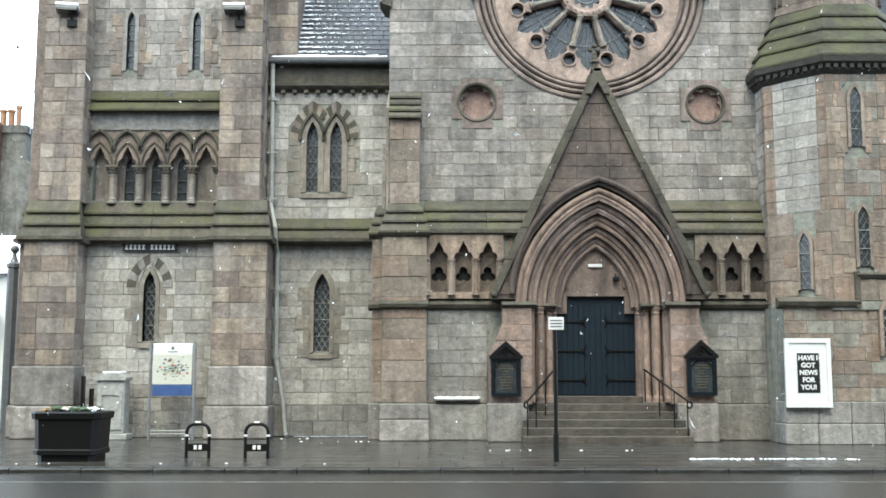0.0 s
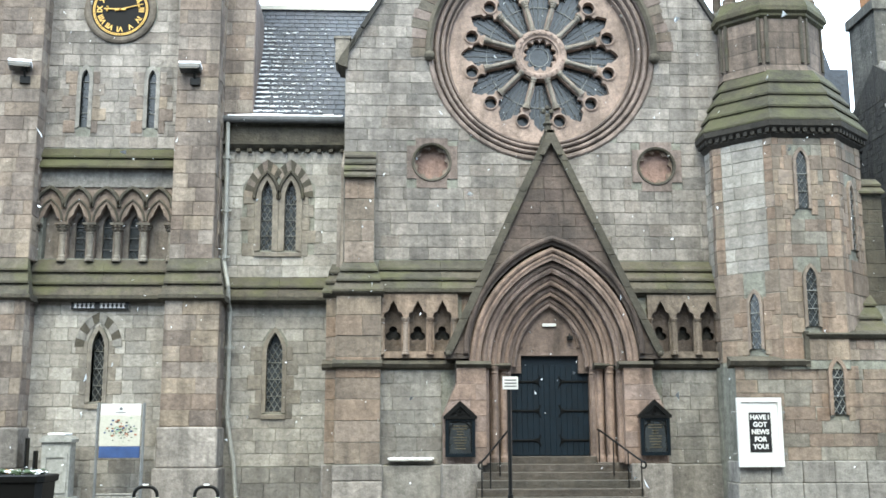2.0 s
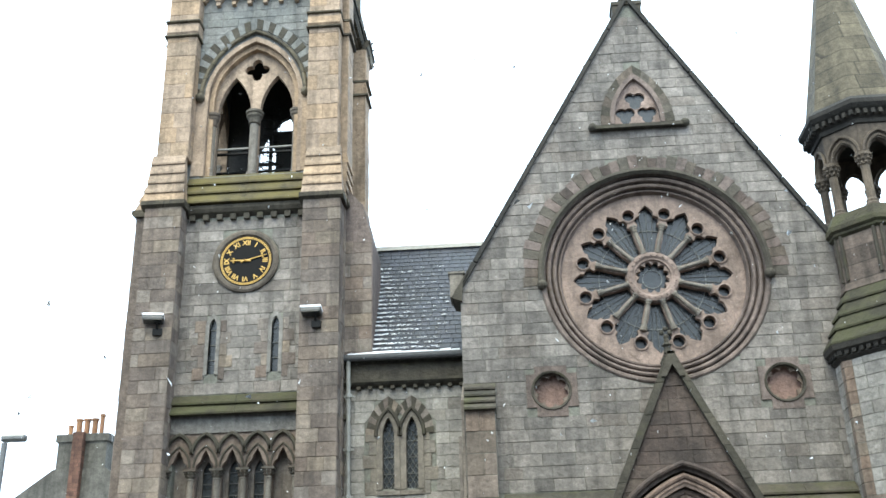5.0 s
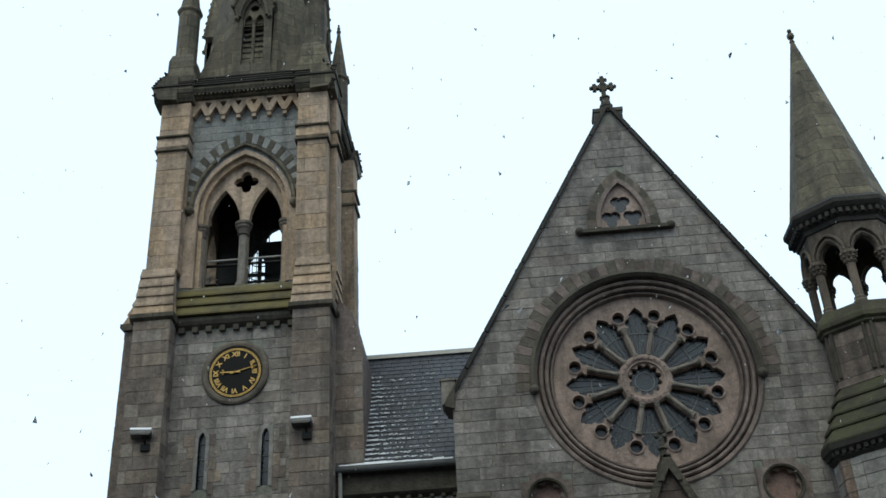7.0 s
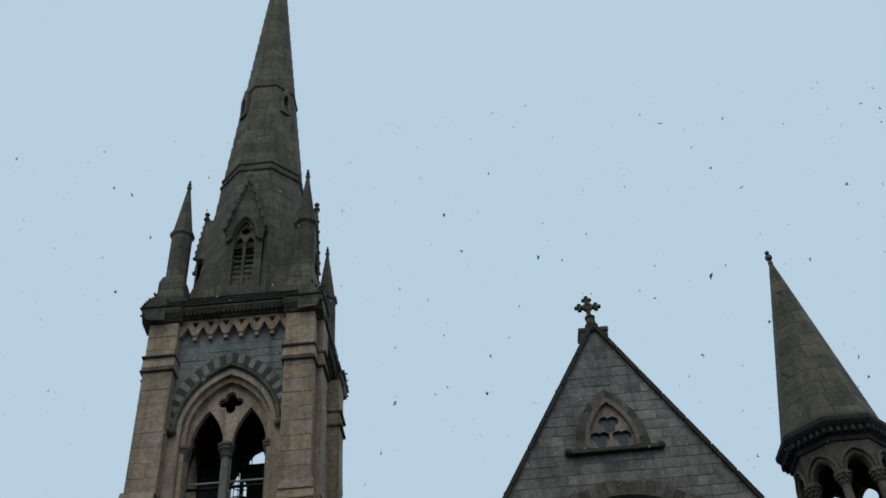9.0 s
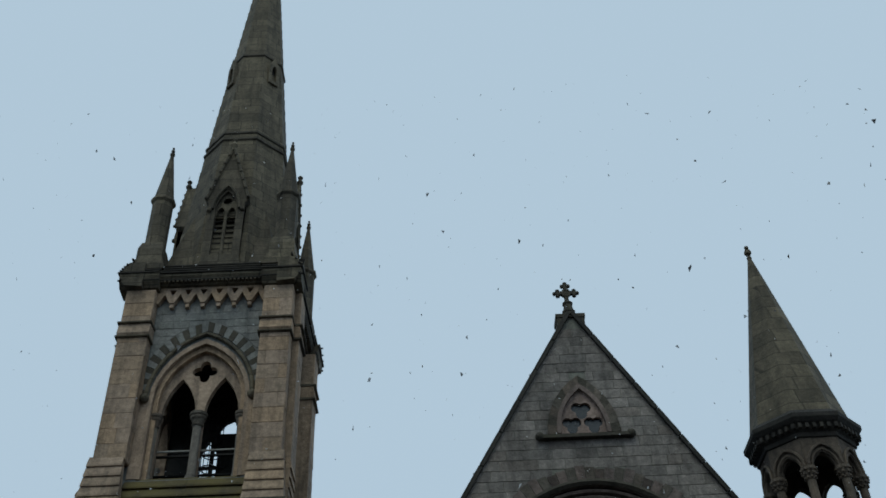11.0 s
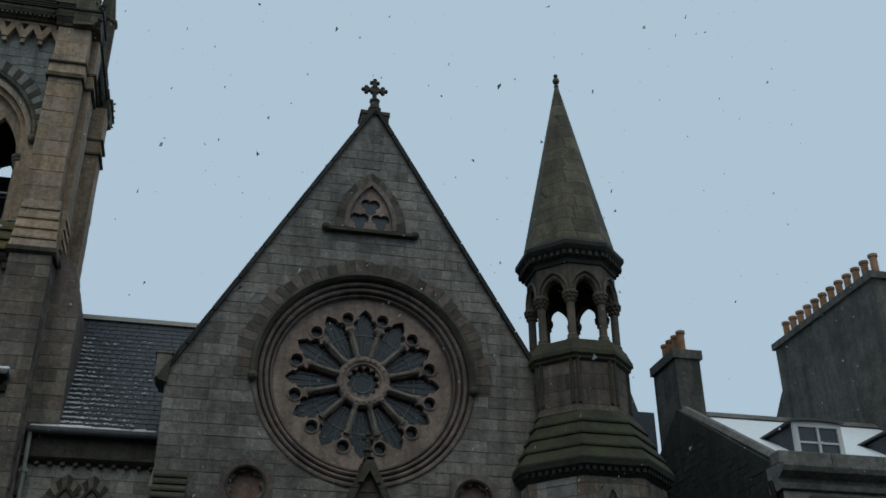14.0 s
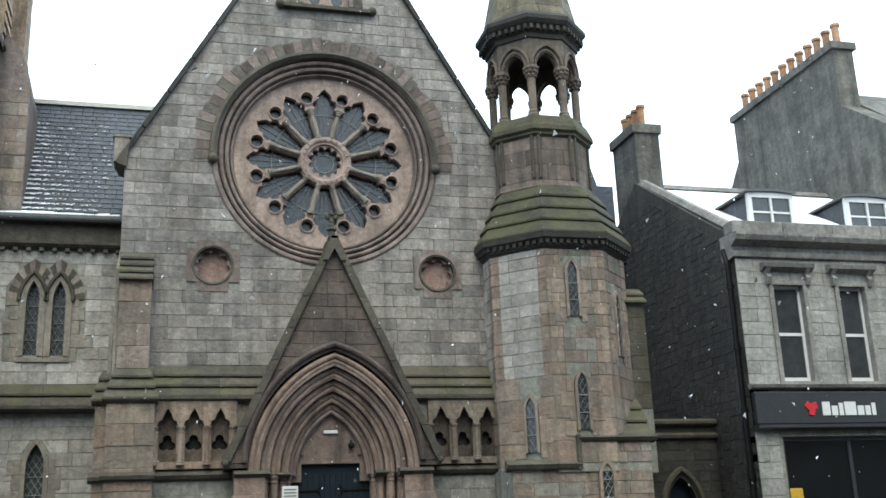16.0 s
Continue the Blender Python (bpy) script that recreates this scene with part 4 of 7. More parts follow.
for z in (1.4, 2.1, 2.8):
    for sgn in (-1, 1):
        bm = bmesh.new()
        tube(bm, [(PX + sgn * 0.93, 25.03, z), (PX + sgn * 0.25, 25.03, z)], 0.025, 6)
        for s2 in (-1, 1):
            tube(bm, [(PX + sgn * 0.4, 25.03, z), (PX + sgn * 0.26, 25.03, z + s2 * 0.06), (PX + sgn * 0.22, 25.03, z + s2 * 0.14)], 0.015, 6)
        part("strap_hinge", bm, IRON, door)
for sgn in (-1, 1):
    part("cheek_block", bevelled(*sorted((PX + sgn * 1.0, PX + sgn * 1.74)), 24.42, 25.2, 0, 0.9, 0.02), STEPSTONE, porch)
# steps
for i in range(6):
    z0, z1 = i * 0.172, (i + 1) * 0.172
    w = 1.9 - 0.02 * i if i < 4 else 1.35 - 0.3 * (i - 4)
    bm = bevelled(PX - w, PX + w, 23.3 + 0.27 * i, 25.05, z0 - 0.02, z1, 0.015, 1)
    put(bm, "step", STEPSTONE, church, "worn wet stone step")

# ---- bay between gable and tower ----
B = 26.2
bay_loops = [[(-4.6, 0), (-1.2, 0), (-1.2, 9.6), (-4.6, 9.6)], lancet_loop(-3.33, 0.16, 6.2, 7.55, 0.5), lancet_loop(-2.72, 0.16, 6.2, 7.55, 0.5), lancet_loop(-3.03, 0.21, 2.1, 3.55, 0.55)]
bay = part("bay_wall", plate(bay_loops, B, B + 0.6), MORTAR, church, "granite bay wall beside the tower")
lancet(church, -3.33, 0.15, 6.2, 7.55, 0.5, B, SURROUND, 0.15, sides=(-1,), jmat=SURROUND)
lancet(church, -2.72, 0.15, 6.2, 7.55, 0.5, B, SURROUND, 0.15, sides=(1,), jmat=SURROUND)
lancet(church, -3.03, 0.2, 2.1, 3.55, 0.55, B, SURROUND, 0.1, lead=0.013, sides=(-1, 1), jmat=SURROUND)
for c in (-3.33, -2.72):
    n = 7
    pa, pb = pointed(c, 7.6, 0.33, 0.72, n), pointed(c, 7.6, 0.58, 1.0, n)
    for i in range(2 * n):
        if (c > -3 and pb[i + 1][0] < -3.03) or (c < -3 and pb[i][0] > -3.03):
            continue
        part("voussoir", plate([[pa[i], pa[i + 1], pb[i + 1], pb[i]]], B - 0.03 - 0.004 * (i % 2), B + 0.03), DARKSTONE if i % 2 else MIXED, bay)
    bm = bmesh.new()
    tube(bm, [(x, B - 0.05, z) for x, z in pointed(c, 7.55, 0.32, 0.72, 10)], 0.05, 6)
    part("hood_mould", bm, DARKSTONE, bay)
slabs(bay, MOSSY, -4.6, -1.3, B - 0.25, 4.92, B, 5.5, 2)
bm = bmesh.new()
along_x(bm, [(B - 0.26, 4.82), (B - 0.34, 4.88), (B - 0.34, 4.94), (B, 4.96), (B, 4.82)], -4.6, -1.3)
part("drip_course", bm, DARKSTONE, bay)
bm = bmesh.new()
box(bm, -4.6, -1.3, B - 0.06, B + 0.1, 9.02, 9.5)
part("frieze", bm, DARKSTONE, bay)
bm = bmesh.new()
along_x(bm, [(B - 0.05, 8.84), (B - 0.14, 8.9), (B - 0.2, 8.96), (B - 0.2, 9.03), (B - 0.05, 9.05)], -4.6, -1.3)
for i in range(11):
    x = -4.45 + i * 0.3
    box(bm, x, x + 0.1, B - 0.15, B, 8.78, 8.86)
part("cornice", bm, DARKSTONE, bay)
bm = bmesh.new()
tube(bm, [(-4.75, B - 0.24, 9.6), (-1.3, B - 0.24, 9.6)], 0.09, 10)
box(bm, -4.75, -1.3, B - 0.34, B - 0.13, 9.6, 9.68)
part("gutter", bm, LEAD, bay, "dark cast iron gutter")
bm = bmesh.new()
tube(bm, [(-4.36, B - 0.24, 9.55), (-4.36, B - 0.2, 9.4), (-4.33, B - 0.2, 6.05), (-4.34, B - 0.2, 5.85), (-4.17, B - 0.5, 5.2), (-4.17, B - 0.42, 4.85), (-4.15, B - 0.2, 4.6), (-4.14, B - 0.2, 1.95), (-3.95, B - 0.22, 0.9), (-3.87, B - 0.22, 0.08), (-3.8, B - 0.3, 0.03)], 0.055, 10)
for z in (8.6, 7.2, 6.0, 3.7, 2.0):
    tube(bm, [(-4.34, B - 0.2, z - 0.05), (-4.34, B - 0.2, z + 0.05)] if z > 5 else [(-4.145, B - 0.2, z - 0.05), (-4.145, B - 0.2, z + 0.05)], 0.08, 10)
    xx = -4.34 if z > 5 else -4.145
    box(bm, xx - 0.13, xx + 0.13, B - 0.2, B - 0.13, z - 0.03, z + 0.03)
part("drainpipe", bm, GREYPAINT, bay, "pale grey painted drainpipe")
bm = bmesh.new()
box(bm, -4.7, -4.36, B - 0.2, B + 0.3, 8.0, 8.12)
part("corbel", bm, DARKSTONE, bay)
# slate roof behind the bay
EY, EZ, RY, RZ2 = B - 0.18, 9.68, B + 2.65, 13.93
bm = bmesh.new()
along_x(bm, [(EY + 0.1, EZ - 0.1), (RY, RZ2 - 0.12), (RY + 2.4, 9.6)], -4.9, 2.6)
roof = part("bay_roof", bm, SLATE, church, "dark wet slate roof with a little snow")
ln = math.hypot(RY - EY, RZ2 - EZ)
ang = math.atan2(RZ2 - EZ, RY - EY)
sl_me = unit_block(99)
sl_me.materials.append(SLATE)
rnd = random.Random(11)
nrow = 26
for r in range(nrow):
    x = -4.62 - 0.12 * (r % 2)
    while x < 0.3:
        w = rnd.uniform(0.24, 0.34)
        if r < 16 or x < -0.9 + 0.0:
            s = (r + 0.5) * ln / nrow
            cy, cz = EY + s * math.cos(ang), EZ + s * math.sin(ang)
            ob = new("slate", sl_me)
            ob.matrix_world = Matrix.Translation((x + w / 2, cy, cz)) @ Matrix.Rotation(ang - math.pi / 2 + rnd.uniform(-0.004, 0.004) - 0.055, 4, "X") @ Matrix.LocRotScale((0, -0.012, 0), None, (w - 0.012, 0.03, ln / nrow * 1.28))
            ob.parent = roof
        x += w
bm = bmesh.new()
along_x(bm, [(RY - 0.16, RZ2 - 0.12), (RY - 0.1, RZ2 + 0.03), (RY, RZ2 + 0.08), (RY + 0.1, RZ2 + 0.03), (RY + 0.16, RZ2 - 0.12)], -4.5, 2.6)
part("ridge", bm, GREYPAINT, roof, "pale lead ridge capping dusted with snow")
bm = bmesh.new()
rnd = random.Random(5)
x = -4.0
while x < -1.5:
    w = rnd.uniform(0.2, 0.5)
    tube(bm, [(x, EY + 0.04, EZ + 0.06), (x + w, EY + 0.04, EZ + 0.06 + rnd.uniform(-0.01, 0.02))], rnd.uniform(0.03, 0.06), 6)
    x += w * 0.95
for _ in range(2100):
    r = int(rnd.random() ** 1.25 * 21)
    reach = 0.95 if r < 3 else 0.7 - 0.03 * abs(r - 7)
    x = -4.4 + abs(rnd.gauss(0, max(0.12, reach))) if rnd.random() < 0.88 else rnd.uniform(-4.4, -1.7)
    if x > -1.75:
        continue
    s = (r + rnd.uniform(0.0, 0.3)) * ln / nrow
    w = rnd.uniform(0.02, 0.11)
    cy, cz = EY + s * math.cos(ang) - 0.028, EZ + s * math.sin(ang) + 0.028
    tube(bm, [(x, cy, cz), (x + w, cy, cz + rnd.uniform(-0.012, 0.012))], rnd.uniform(0.004, 0.012), 5)
tagged(part("roof_snow", bm, SNOW, roof, "thin melting snow on the slates"), kind="stuff")

# ---- clock tower ----
TX, TY = -7.25, 28.0
tower = thing("clock_tower", "sandstone and granite clock tower with belfry and stone spire", "tower")


def turned(cx, cy, deg):
    return Matrix.Translation((cx, cy, 0)) @ Matrix.Rotation(radians(deg), 4, "Z")


def moved(bm, m):
    bmesh.ops.transform(bm, matrix=m, verts=bm.verts[:])
    return bm


F = [turned(TX, TY, a) @ Matrix.Translation((0, -2.2, 0)) for a in (0, 90, 180, 270)]
# front wall below the belfry, with real openings
LC = -7.3 - TX
slit_l, slit_r = -8.0 - TX, -6.3 - TX
front_loops = [[(-2.2, 0), (2.2, 0), (2.2, 14.2), (-2.2, 14.2)], lancet_loop(LC, 0.15, 2.35, 3.65, 0.45), lancet_loop(slit_l, 0.1, 9.3, 10.6, 0.25), lancet_loop(slit_r, 0.1, 9.3, 10.6, 0.25), [(-1.75, 5.9), (1.75, 5.9), (1.75, 7.75), (-1.75, 7.75)]]
front = part("front_wall", moved(plate(front_loops, 0, 0.6), F[0]), MORTAR, tower, "granite front wall of the tower")
for k in (1, 2, 3):
    w = part("side_wall", moved(plate([[(-2.19, 0), (2.19, 0), (2.19, 14.2), (-2.19, 14.2)]], 0.01, 0.6), F[k]), MORTAR, tower)
    if k != 2:
        masonry(w, MIXED, lambda z: [(-1.4, 1.4)], 9.0, 14.0, 0.32, (0.4, 0.9), m=F[k], y=0.01, seed=40 + k, rest_name="side_stonework")
f_holes = [h_lancet(LC, 0.28, 2.2, 3.65, 0.65), h_rect(slit_l - 0.18, slit_l + 0.18, 9.2, 10.95), h_rect(slit_r - 0.18, slit_r + 0.18, 9.2, 10.95), h_circ(0.06, 12.48, 0.95)]
o_front = lambda z: (-1.7, 1.7)
lancet(tower, LC + TX, 0.15, 2.35, 3.65, 0.45, TY - 2.2, SURROUND, 0.1, sides=(-1, 1), jmat=SURROUND)
for x in (slit_l, slit_r):
    lancet(tower, x + TX, 0.1, 9.3, 10.6, 0.25, TY - 2.2, GRANITE_WORN, 0.1, deep=0.12, wide_sill=False, lead=0, glass=LEADGLASS, sides=(-1, 1), jmat=MIXED)
n = 5
pa, pb = pointed(LC + TX, 3.7, 0.35, 0.62, n), pointed(LC + TX, 3.7, 0.58, 0.86, n)
for i in range(2 * n):
    part("voussoir", plate([[pa[i], pa[i + 1], pb[i + 1], pb[i]]], TY - 2.235 - 0.006 * (i % 2), TY - 2.17), DARKSTONE if i % 2 == 0 else GRANITE_WORN, front)


def angle_buttress(k, xi, xo, y0, z0, z1, mat, seed, pieces=0, sides=(1, -1), h=0.36):
    for s in sides:
        xa, xb = sorted((s * xi, s * xo))
        bm = bmesh.new()
        box(bm, xa, xb, y0, 0.3, z0, z1)
        b = part("buttress", moved(bm, F[k]), mat, tower)
        masonry(b, mat, lambda z: [(xa, xb)], z0 + 0.02, z1 - 0.02, h, (0.4, 0.95), m=F[k], y=y0, pieces=pieces, seed=seed + s * 3, proud=0.012, rest_name="buttress_stonework")
        if k == 0:
            m = F[k] @ Matrix.Translation((xb, y0, 0)) @ Matrix.Rotation(radians(90), 4, "Z")
            masonry(b, mat, lambda z: [(0.01, 0.3 - y0 - 0.05)], z0 + 0.02, z1 - 0.02, h, (0.3, 0.6), m=m, y=0.0, seed=seed + s * 5, proud=0.008, rest_name="return_stonework")


# rear side buttress that shows above the roof of the bay
bm = bmesh.new()
along_x(bm, [(-1.32, 8.5), (0.2, 8.5), (0.2, 15.3), (-0.42, 15.3), (-0.5, 14.75), (-1.05, 14.1), (-1.32, 13.0)], -1.5, -0.3)
along_x(bm, [(-1.32, 9.74), (0.2, 9.74), (0.2, 15.3), (-0.42, 15.3), (-0.5, 14.75), (-1.05, 14.1), (-1.32, 13.0)], -1.98, -1.505)
rb = part("buttress", moved(bm, F[1]), ROSESTONE, tower)
mr = F[1] @ Matrix.Translation((-1.98, 0, 0)) @ Matrix.Rotation(radians(-90), 4, "Z")
masonry(rb, MIXED, lambda z: [(0.5, 1.3)], 9.8, 13.0, 0.36, (0.4, 0.8), m=mr, seed=44, rest_name="buttress_stonework")
for k in (0, 1, 3):
    fr = k == 0
    a, b = (1.66, 2.98) if fr else (1.25, 2.3)
    p = 0.66 if fr else (0.68 if k == 1 else 1.1)
    angle_buttress(k, a, b, -p, 1.74, 4.82, MIXED, 50 + k, 25 if fr else 0)
    a2, b2 = (1.7, 2.74) if fr else (1.25, 2.2)
    p2 = 0.55 if fr else (0.56 if k == 1 else 0.98)
    angle_buttress(k, a2, b2, -p2, 5.8, 14.1, MIXED, 60 + k, 45 if fr else 0)
    a3, b3 = (1.7, 2.6) if fr else (1.3, 2.15)
    p3 = 0.42 if fr else (0.6 if k == 1 else 0.5)
    angle_buttress(k, a3, b3, -p3, 15.6, 21.5, BUFF, 70 + k, 30 if fr else 0, h=0.5)
    for s in (1, -1):
        xa, xb = sorted((s * a, s * b))
        for z0, z1, g in ((0, 0.78, 0.12), (0.785, 1.74, 0.06)):
            part("plinth_stone", moved(bevelled(xa - g, xb + g, -p - g, 0.3, z0, z1, 0.04), F[k]), GRANITE, tower)
        slabs(tower, MOSSY, xa - 0.1, xb + 0.1, -p - 0.04, 4.86, -p2, 5.82, 3, dx=0.14, m=F[k])
        bm = bmesh.new()
        along_x(bm, [(-p, 4.76), (-p - 0.14, 4.82), (-p - 0.14, 4.9), (0.1, 4.92), (0.1, 4.76)], xa - 0.14, xb + 0.14)
        part("drip_course", moved(bm, F[k]), DARKSTONE, tower)
        xa2, xb2 = sorted((s * a2, s * b2))
        slabs(tower, BUFF, xa2 - 0.06, xb2 + 0.06, -p2 - 0.02, 14.15, -p3, 15.7, 5, dx=0.1, m=F[k], lip=0.05)
        bm = bmesh.new()
        along_x(bm, [(-p2, 13.98), (-p2 - 0.12, 14.06), (-p2 - 0.12, 14.18), (0.1, 14.2), (0.1, 13.98)], xa2 - 0.1, xb2 + 0.1)
        part("drip_course", moved(bm, F[k]), SPIRE, tower)
        xa3, xb3 = sorted((s * a3, s * b3))
        bm = bmesh.new()
        along_x(bm, [(-p3, 19.76), (-p3 - 0.07, 19.86), (-p3 - 0.01, 20.18), (0.1, 20.18), (0.1, 19.76)], xa3 - 0.04, xb3 + 0.04)
        part("offset", moved(bm, F[k]), BUFF, tower)
        for z in (19.68, 20.19):
            bm = bmesh.new()
            along_x(bm, [(-p3 + 0.02, z), (-p3 - 0.1, z + 0.03), (-p3 - 0.1, z + 0.07), (0.1, z + 0.075), (0.1, z)], xa3 - 0.07, xb3 + 0.07)
            part("roll_moulding", moved(bm, F[k]), SPIRE, tower)
# tower wall courses: weathering, arcade, mossy band, corbels
slabs(front, MOSSY, -1.75, 1.75, -0.2, 4.9, 0.0, 5.86, 3, m=F[0])
bm = bmesh.new()
along_x(bm, [(-0.2, 4.8), (-0.3, 4.86), (-0.3, 4.94), (0.05, 4.96), (0.05, 4.8)], -1.75, 1.75)
part("drip_course", moved(bm, F[0]), DARKSTONE, front)
slabs(front, GREENMOSS, -1.8, 1.8, -0.18, 8.18, 0.02, 8.75, 2, m=F[0])
part("band", moved(plate([[(-1.8, 7.72), (1.8, 7.72), (1.8, 8.2), (-1.8, 8.2)]], -0.06, 0.05), F[0]), GRANITE_WORN, front)
cs = [-8.68 - TX, -7.98 - TX, -7.3 - TX, -6.64 - TX, -5.98 - TX]
ar = [[(-1.75, 5.88), (1.75, 5.88), (1.75, 7.9), (-1.75, 7.9)]]
for c in cs:
    ar.append([(c - 0.25, 5.9), (c - 0.25, 6.78), (c - 0.27, 6.88), (c - 0.22, 7.02), (c - 0.14, 7.1), (c - 0.1, 7.22), (c, 7.4), (c + 0.1, 7.22), (c + 0.14, 7.1), (c + 0.22, 7.02), (c + 0.27, 6.88), (c + 0.25, 6.78), (c + 0.25, 5.9)])
arc = part("arcade", moved(plate(ar, -0.02, 0.2), F[0]), MIXED, front, "arcade of five cusped arches on short columns")
bk = [[(-1.75, 5.88), (1.75, 5.88), (1.75, 7.9), (-1.75, 7.9)]] + [lancet_loop(c, 0.13, 5.98, 6.85, 0.3) for c in cs[1:4]]
part("back", moved(plate(bk, 0.28, 0.36), F[0]), MIXED, arc)
for c in cs[1:4]:
    pn = part("pane", moved(plate([lancet_loop(c, 0.14, 5.97, 6.86, 0.31)], 0.37, 0.38), F[0]), LEADGLASS, arc)
    bm = bmesh.new()
    for z in (6.28, 6.58, 6.86):
        box(bm, c - 0.128, c + 0.128, 0.335, 0.365, z - 0.012, z + 0.012)
    part("saddle_bars", moved(bm, F[0]), LEAD, pn)
for c in cs:
    bm = bmesh.new()
    tube(bm, [(x, -0.08, z) for x, z in pointed(c, 7.3, 0.34, 0.5, 8)], 0.055, 6)
    tube(bm, [(x, -0.03, z) for x, z in pointed(c, 6.95, 0.3, 0.55, 8)], 0.03, 6)
    part("hood_mould", moved(bm, F[0]), DARKSTONE, arc)
for c in [cs[0] - 0.34] + [(p + q) / 2 for p, q in zip(cs, cs[1:])] + [cs[-1] + 0.34]:
    bm = bmesh.new()
    column(bm, c, -0.04, 5.92, 6.86, 0.075, 0.25, 0.16)
    cl = part("colonnette", moved(bm, F[0]), SURROUND, arc)
    bm = bmesh.new()
    bmesh.ops.create_cone(bm, cap_ends=True, segments=10, radius1=0.085, radius2=0.15, depth=0.17, matrix=Matrix.Translation((c, -0.04, 6.75)))
    for z, r, k in ((6.72, 0.115, 7), (6.79, 0.14, 9)):
        for i in range(k):
            q = 2 * math.pi * (i + 0.5 * (k == 9)) / k
            bmesh.ops.create_icosphere(bm, subdivisions=1, radius=0.034, matrix=Matrix.Translation((c + r * math.cos(q), -0.04 + r * math.sin(q), z)))
    box(bm, c - 0.165, c + 0.165, -0.2, 0.1, 6.83, 6.885)
    part("capital", moved(bm, F[0]), GREYVOUSS, cl, "dark weathered carved leaf capital")
arc.location.z = -0.1
bm = bmesh.new()
along_x(bm, [(0, 13.85), (-0.16, 13.95), (-0.22, 14.05), (-0.22, 14.16), (0.05, 14.2)], -1.75, 1.75)
for i in range(9):
    box(bm, -1.6 + i * 0.385, -1.44 + i * 0.385, -0.14, 0.05, 13.74, 13.9)
part("corbel_table", moved(bm, F[0]), DARKSTONE, front)

# belfry stage
op = lancet_loop(0, 1.46, 15.15, 17.75, 2.05)
for k in range(4):
    bm = plate([[(-2.2, 14.1), (2.2, 14.1), (2.2, 21.9), (-2.2, 21.9)], op], 0.0, 0.35)
    bel = part("belfry_wall", moved(bm, F[k]), BLUEPANEL, tower, "belfry stage with a tall pointed two-light opening")
    slabs(bel, YELLOWMOSS, -1.75, 1.75, -0.24, 14.2, 0.05, 15.2, 3, m=F[k], name="sill_slab")
    cusp = [(0.51, 15.2), (0.51, 17.2), (0.47, 17.3), (0.49, 17.5), (0.46, 17.75), (0.38, 18.0), (0.27, 18.25), (0.14, 18.45)]
    lights = [[(s * 0.63 - u, z) for u, z in cusp] + [(s * 0.63, 18.62)] + [(s * 0.63 + u, z) for u, z in cusp[::-1]] for s in (-1, 1)]
    if k != 2:
        part("tracery", moved(plate([lancet_loop(0, 1.48, 15.1, 17.75, 2.07), foiled(0, 18.85, 0.38, 4, math.pi / 4, 0.42)] + lights, 0.3, 0.5), F[k]), BUFF, bel)
    for a, r, y in ((1.48, 2.09, -0.02), (1.34, 1.91, 0.12)):
        bm = plate([band(lancet_loop(0, a, 15.2, 17.75, r), lancet_loop(0, a - 0.13, 15.19, 17.75, r - 0.17))], y, y + 0.25)
        part("arch_order", moved(bm, F[k]), BUFF, bel)
    for sg in (-1, 1):
        xa, xb = sorted((sg * 1.47, sg * 1.72))
        part("jamb", moved(plate([[(xa, 15.2), (xb, 15.2), (xb, 17.7), (xa, 17.7)]], -0.03, 0.02), F[k]), BUFF, bel)
    bm = bmesh.new()
    tube(bm, [(x, -0.06, z) for x, z in pointed(0, 17.8, 1.56, 2.2, 14)], 0.07, 6)
    ball(bm, (-1.58, -0.1, 17.75), 0.15, 2)
    ball(bm, (1.58, -0.1, 17.75), 0.15, 2)
    part("hood_mould", moved(bm, F[k]), SPIRE, bel)
    nn = 8
    pa, pb = pointed(0, 17.9, 1.62, 2.22, nn), pointed(0, 17.9, 1.97, 2.58, nn)
    for i in range(2 * nn):
        if k in (0, 1):
            q = 0.3
            for j, mt in ((0, DARKSTONE), (1, BLUEPANEL)):
                t0, t1 = (0, 0.48) if j == 0 else (0.52, 1)
                le = lambda u, v, t: (u[0] + (v[0] - u[0]) * t, u[1] + (v[1] - u[1]) * t)
                part("voussoir", moved(plate([[le(pa[i], pa[i + 1], t0), le(pa[i], pa[i + 1], t1), le(pb[i], pb[i + 1], t1), le(pb[i], pb[i + 1], t0)]], -0.03, 0.05), F[k]), mt, bel)
    for s, r in ((0, 0.125), (-1, 0.09), (1, 0.09)):
        bm = bmesh.new()
        column(bm, s * 1.24, 0.26, 15.2, 17.3, r, 0.36, 0.2)
        shaft = part("column", moved(bm, F[k]), SURROUND, bel, "grey weathered belfry column")
        if k in (0, 1):
            bm = bmesh.new()
            rings(bm, s * 1.24, 0.26, [(r * 1.3, 16.94), (r * 1.45, 16.97), (r * 1.2, 17.0), (r * 1.55, 17.12), (r * 1.9, 17.17), (r * 1.95, 17.21), (r * 1.75, 17.24), (r * 2.1, 17.28), (r * 2.1, 17.35), (r * 1.9, 17.37)], 14)
            part("capital", moved(bm, F[k]), GREYVOUSS, shaft, "dark moulded ring capital")
    if k in (0, 1):
        masonry(bel, BLUEPANEL, spans_of(lambda z: (-1.7, 1.7), [h_lancet(0, 2.0, 15, 17.9, 2.61)]), 18.6, 21.1, 0.28, (0.3, 0.6), m=F[k], pieces=40 if k == 0 else 0, seed=130 + k, rest_name="panel_stonework")
    # corbel frieze under the cornice
    bm = bmesh.new()
    w = 3.4 / 7
    for i in range(8):
        x = -1.7 + i * w
        xa, xb = max(-1.72, x - w / 2), min(1.72, x + w / 2)
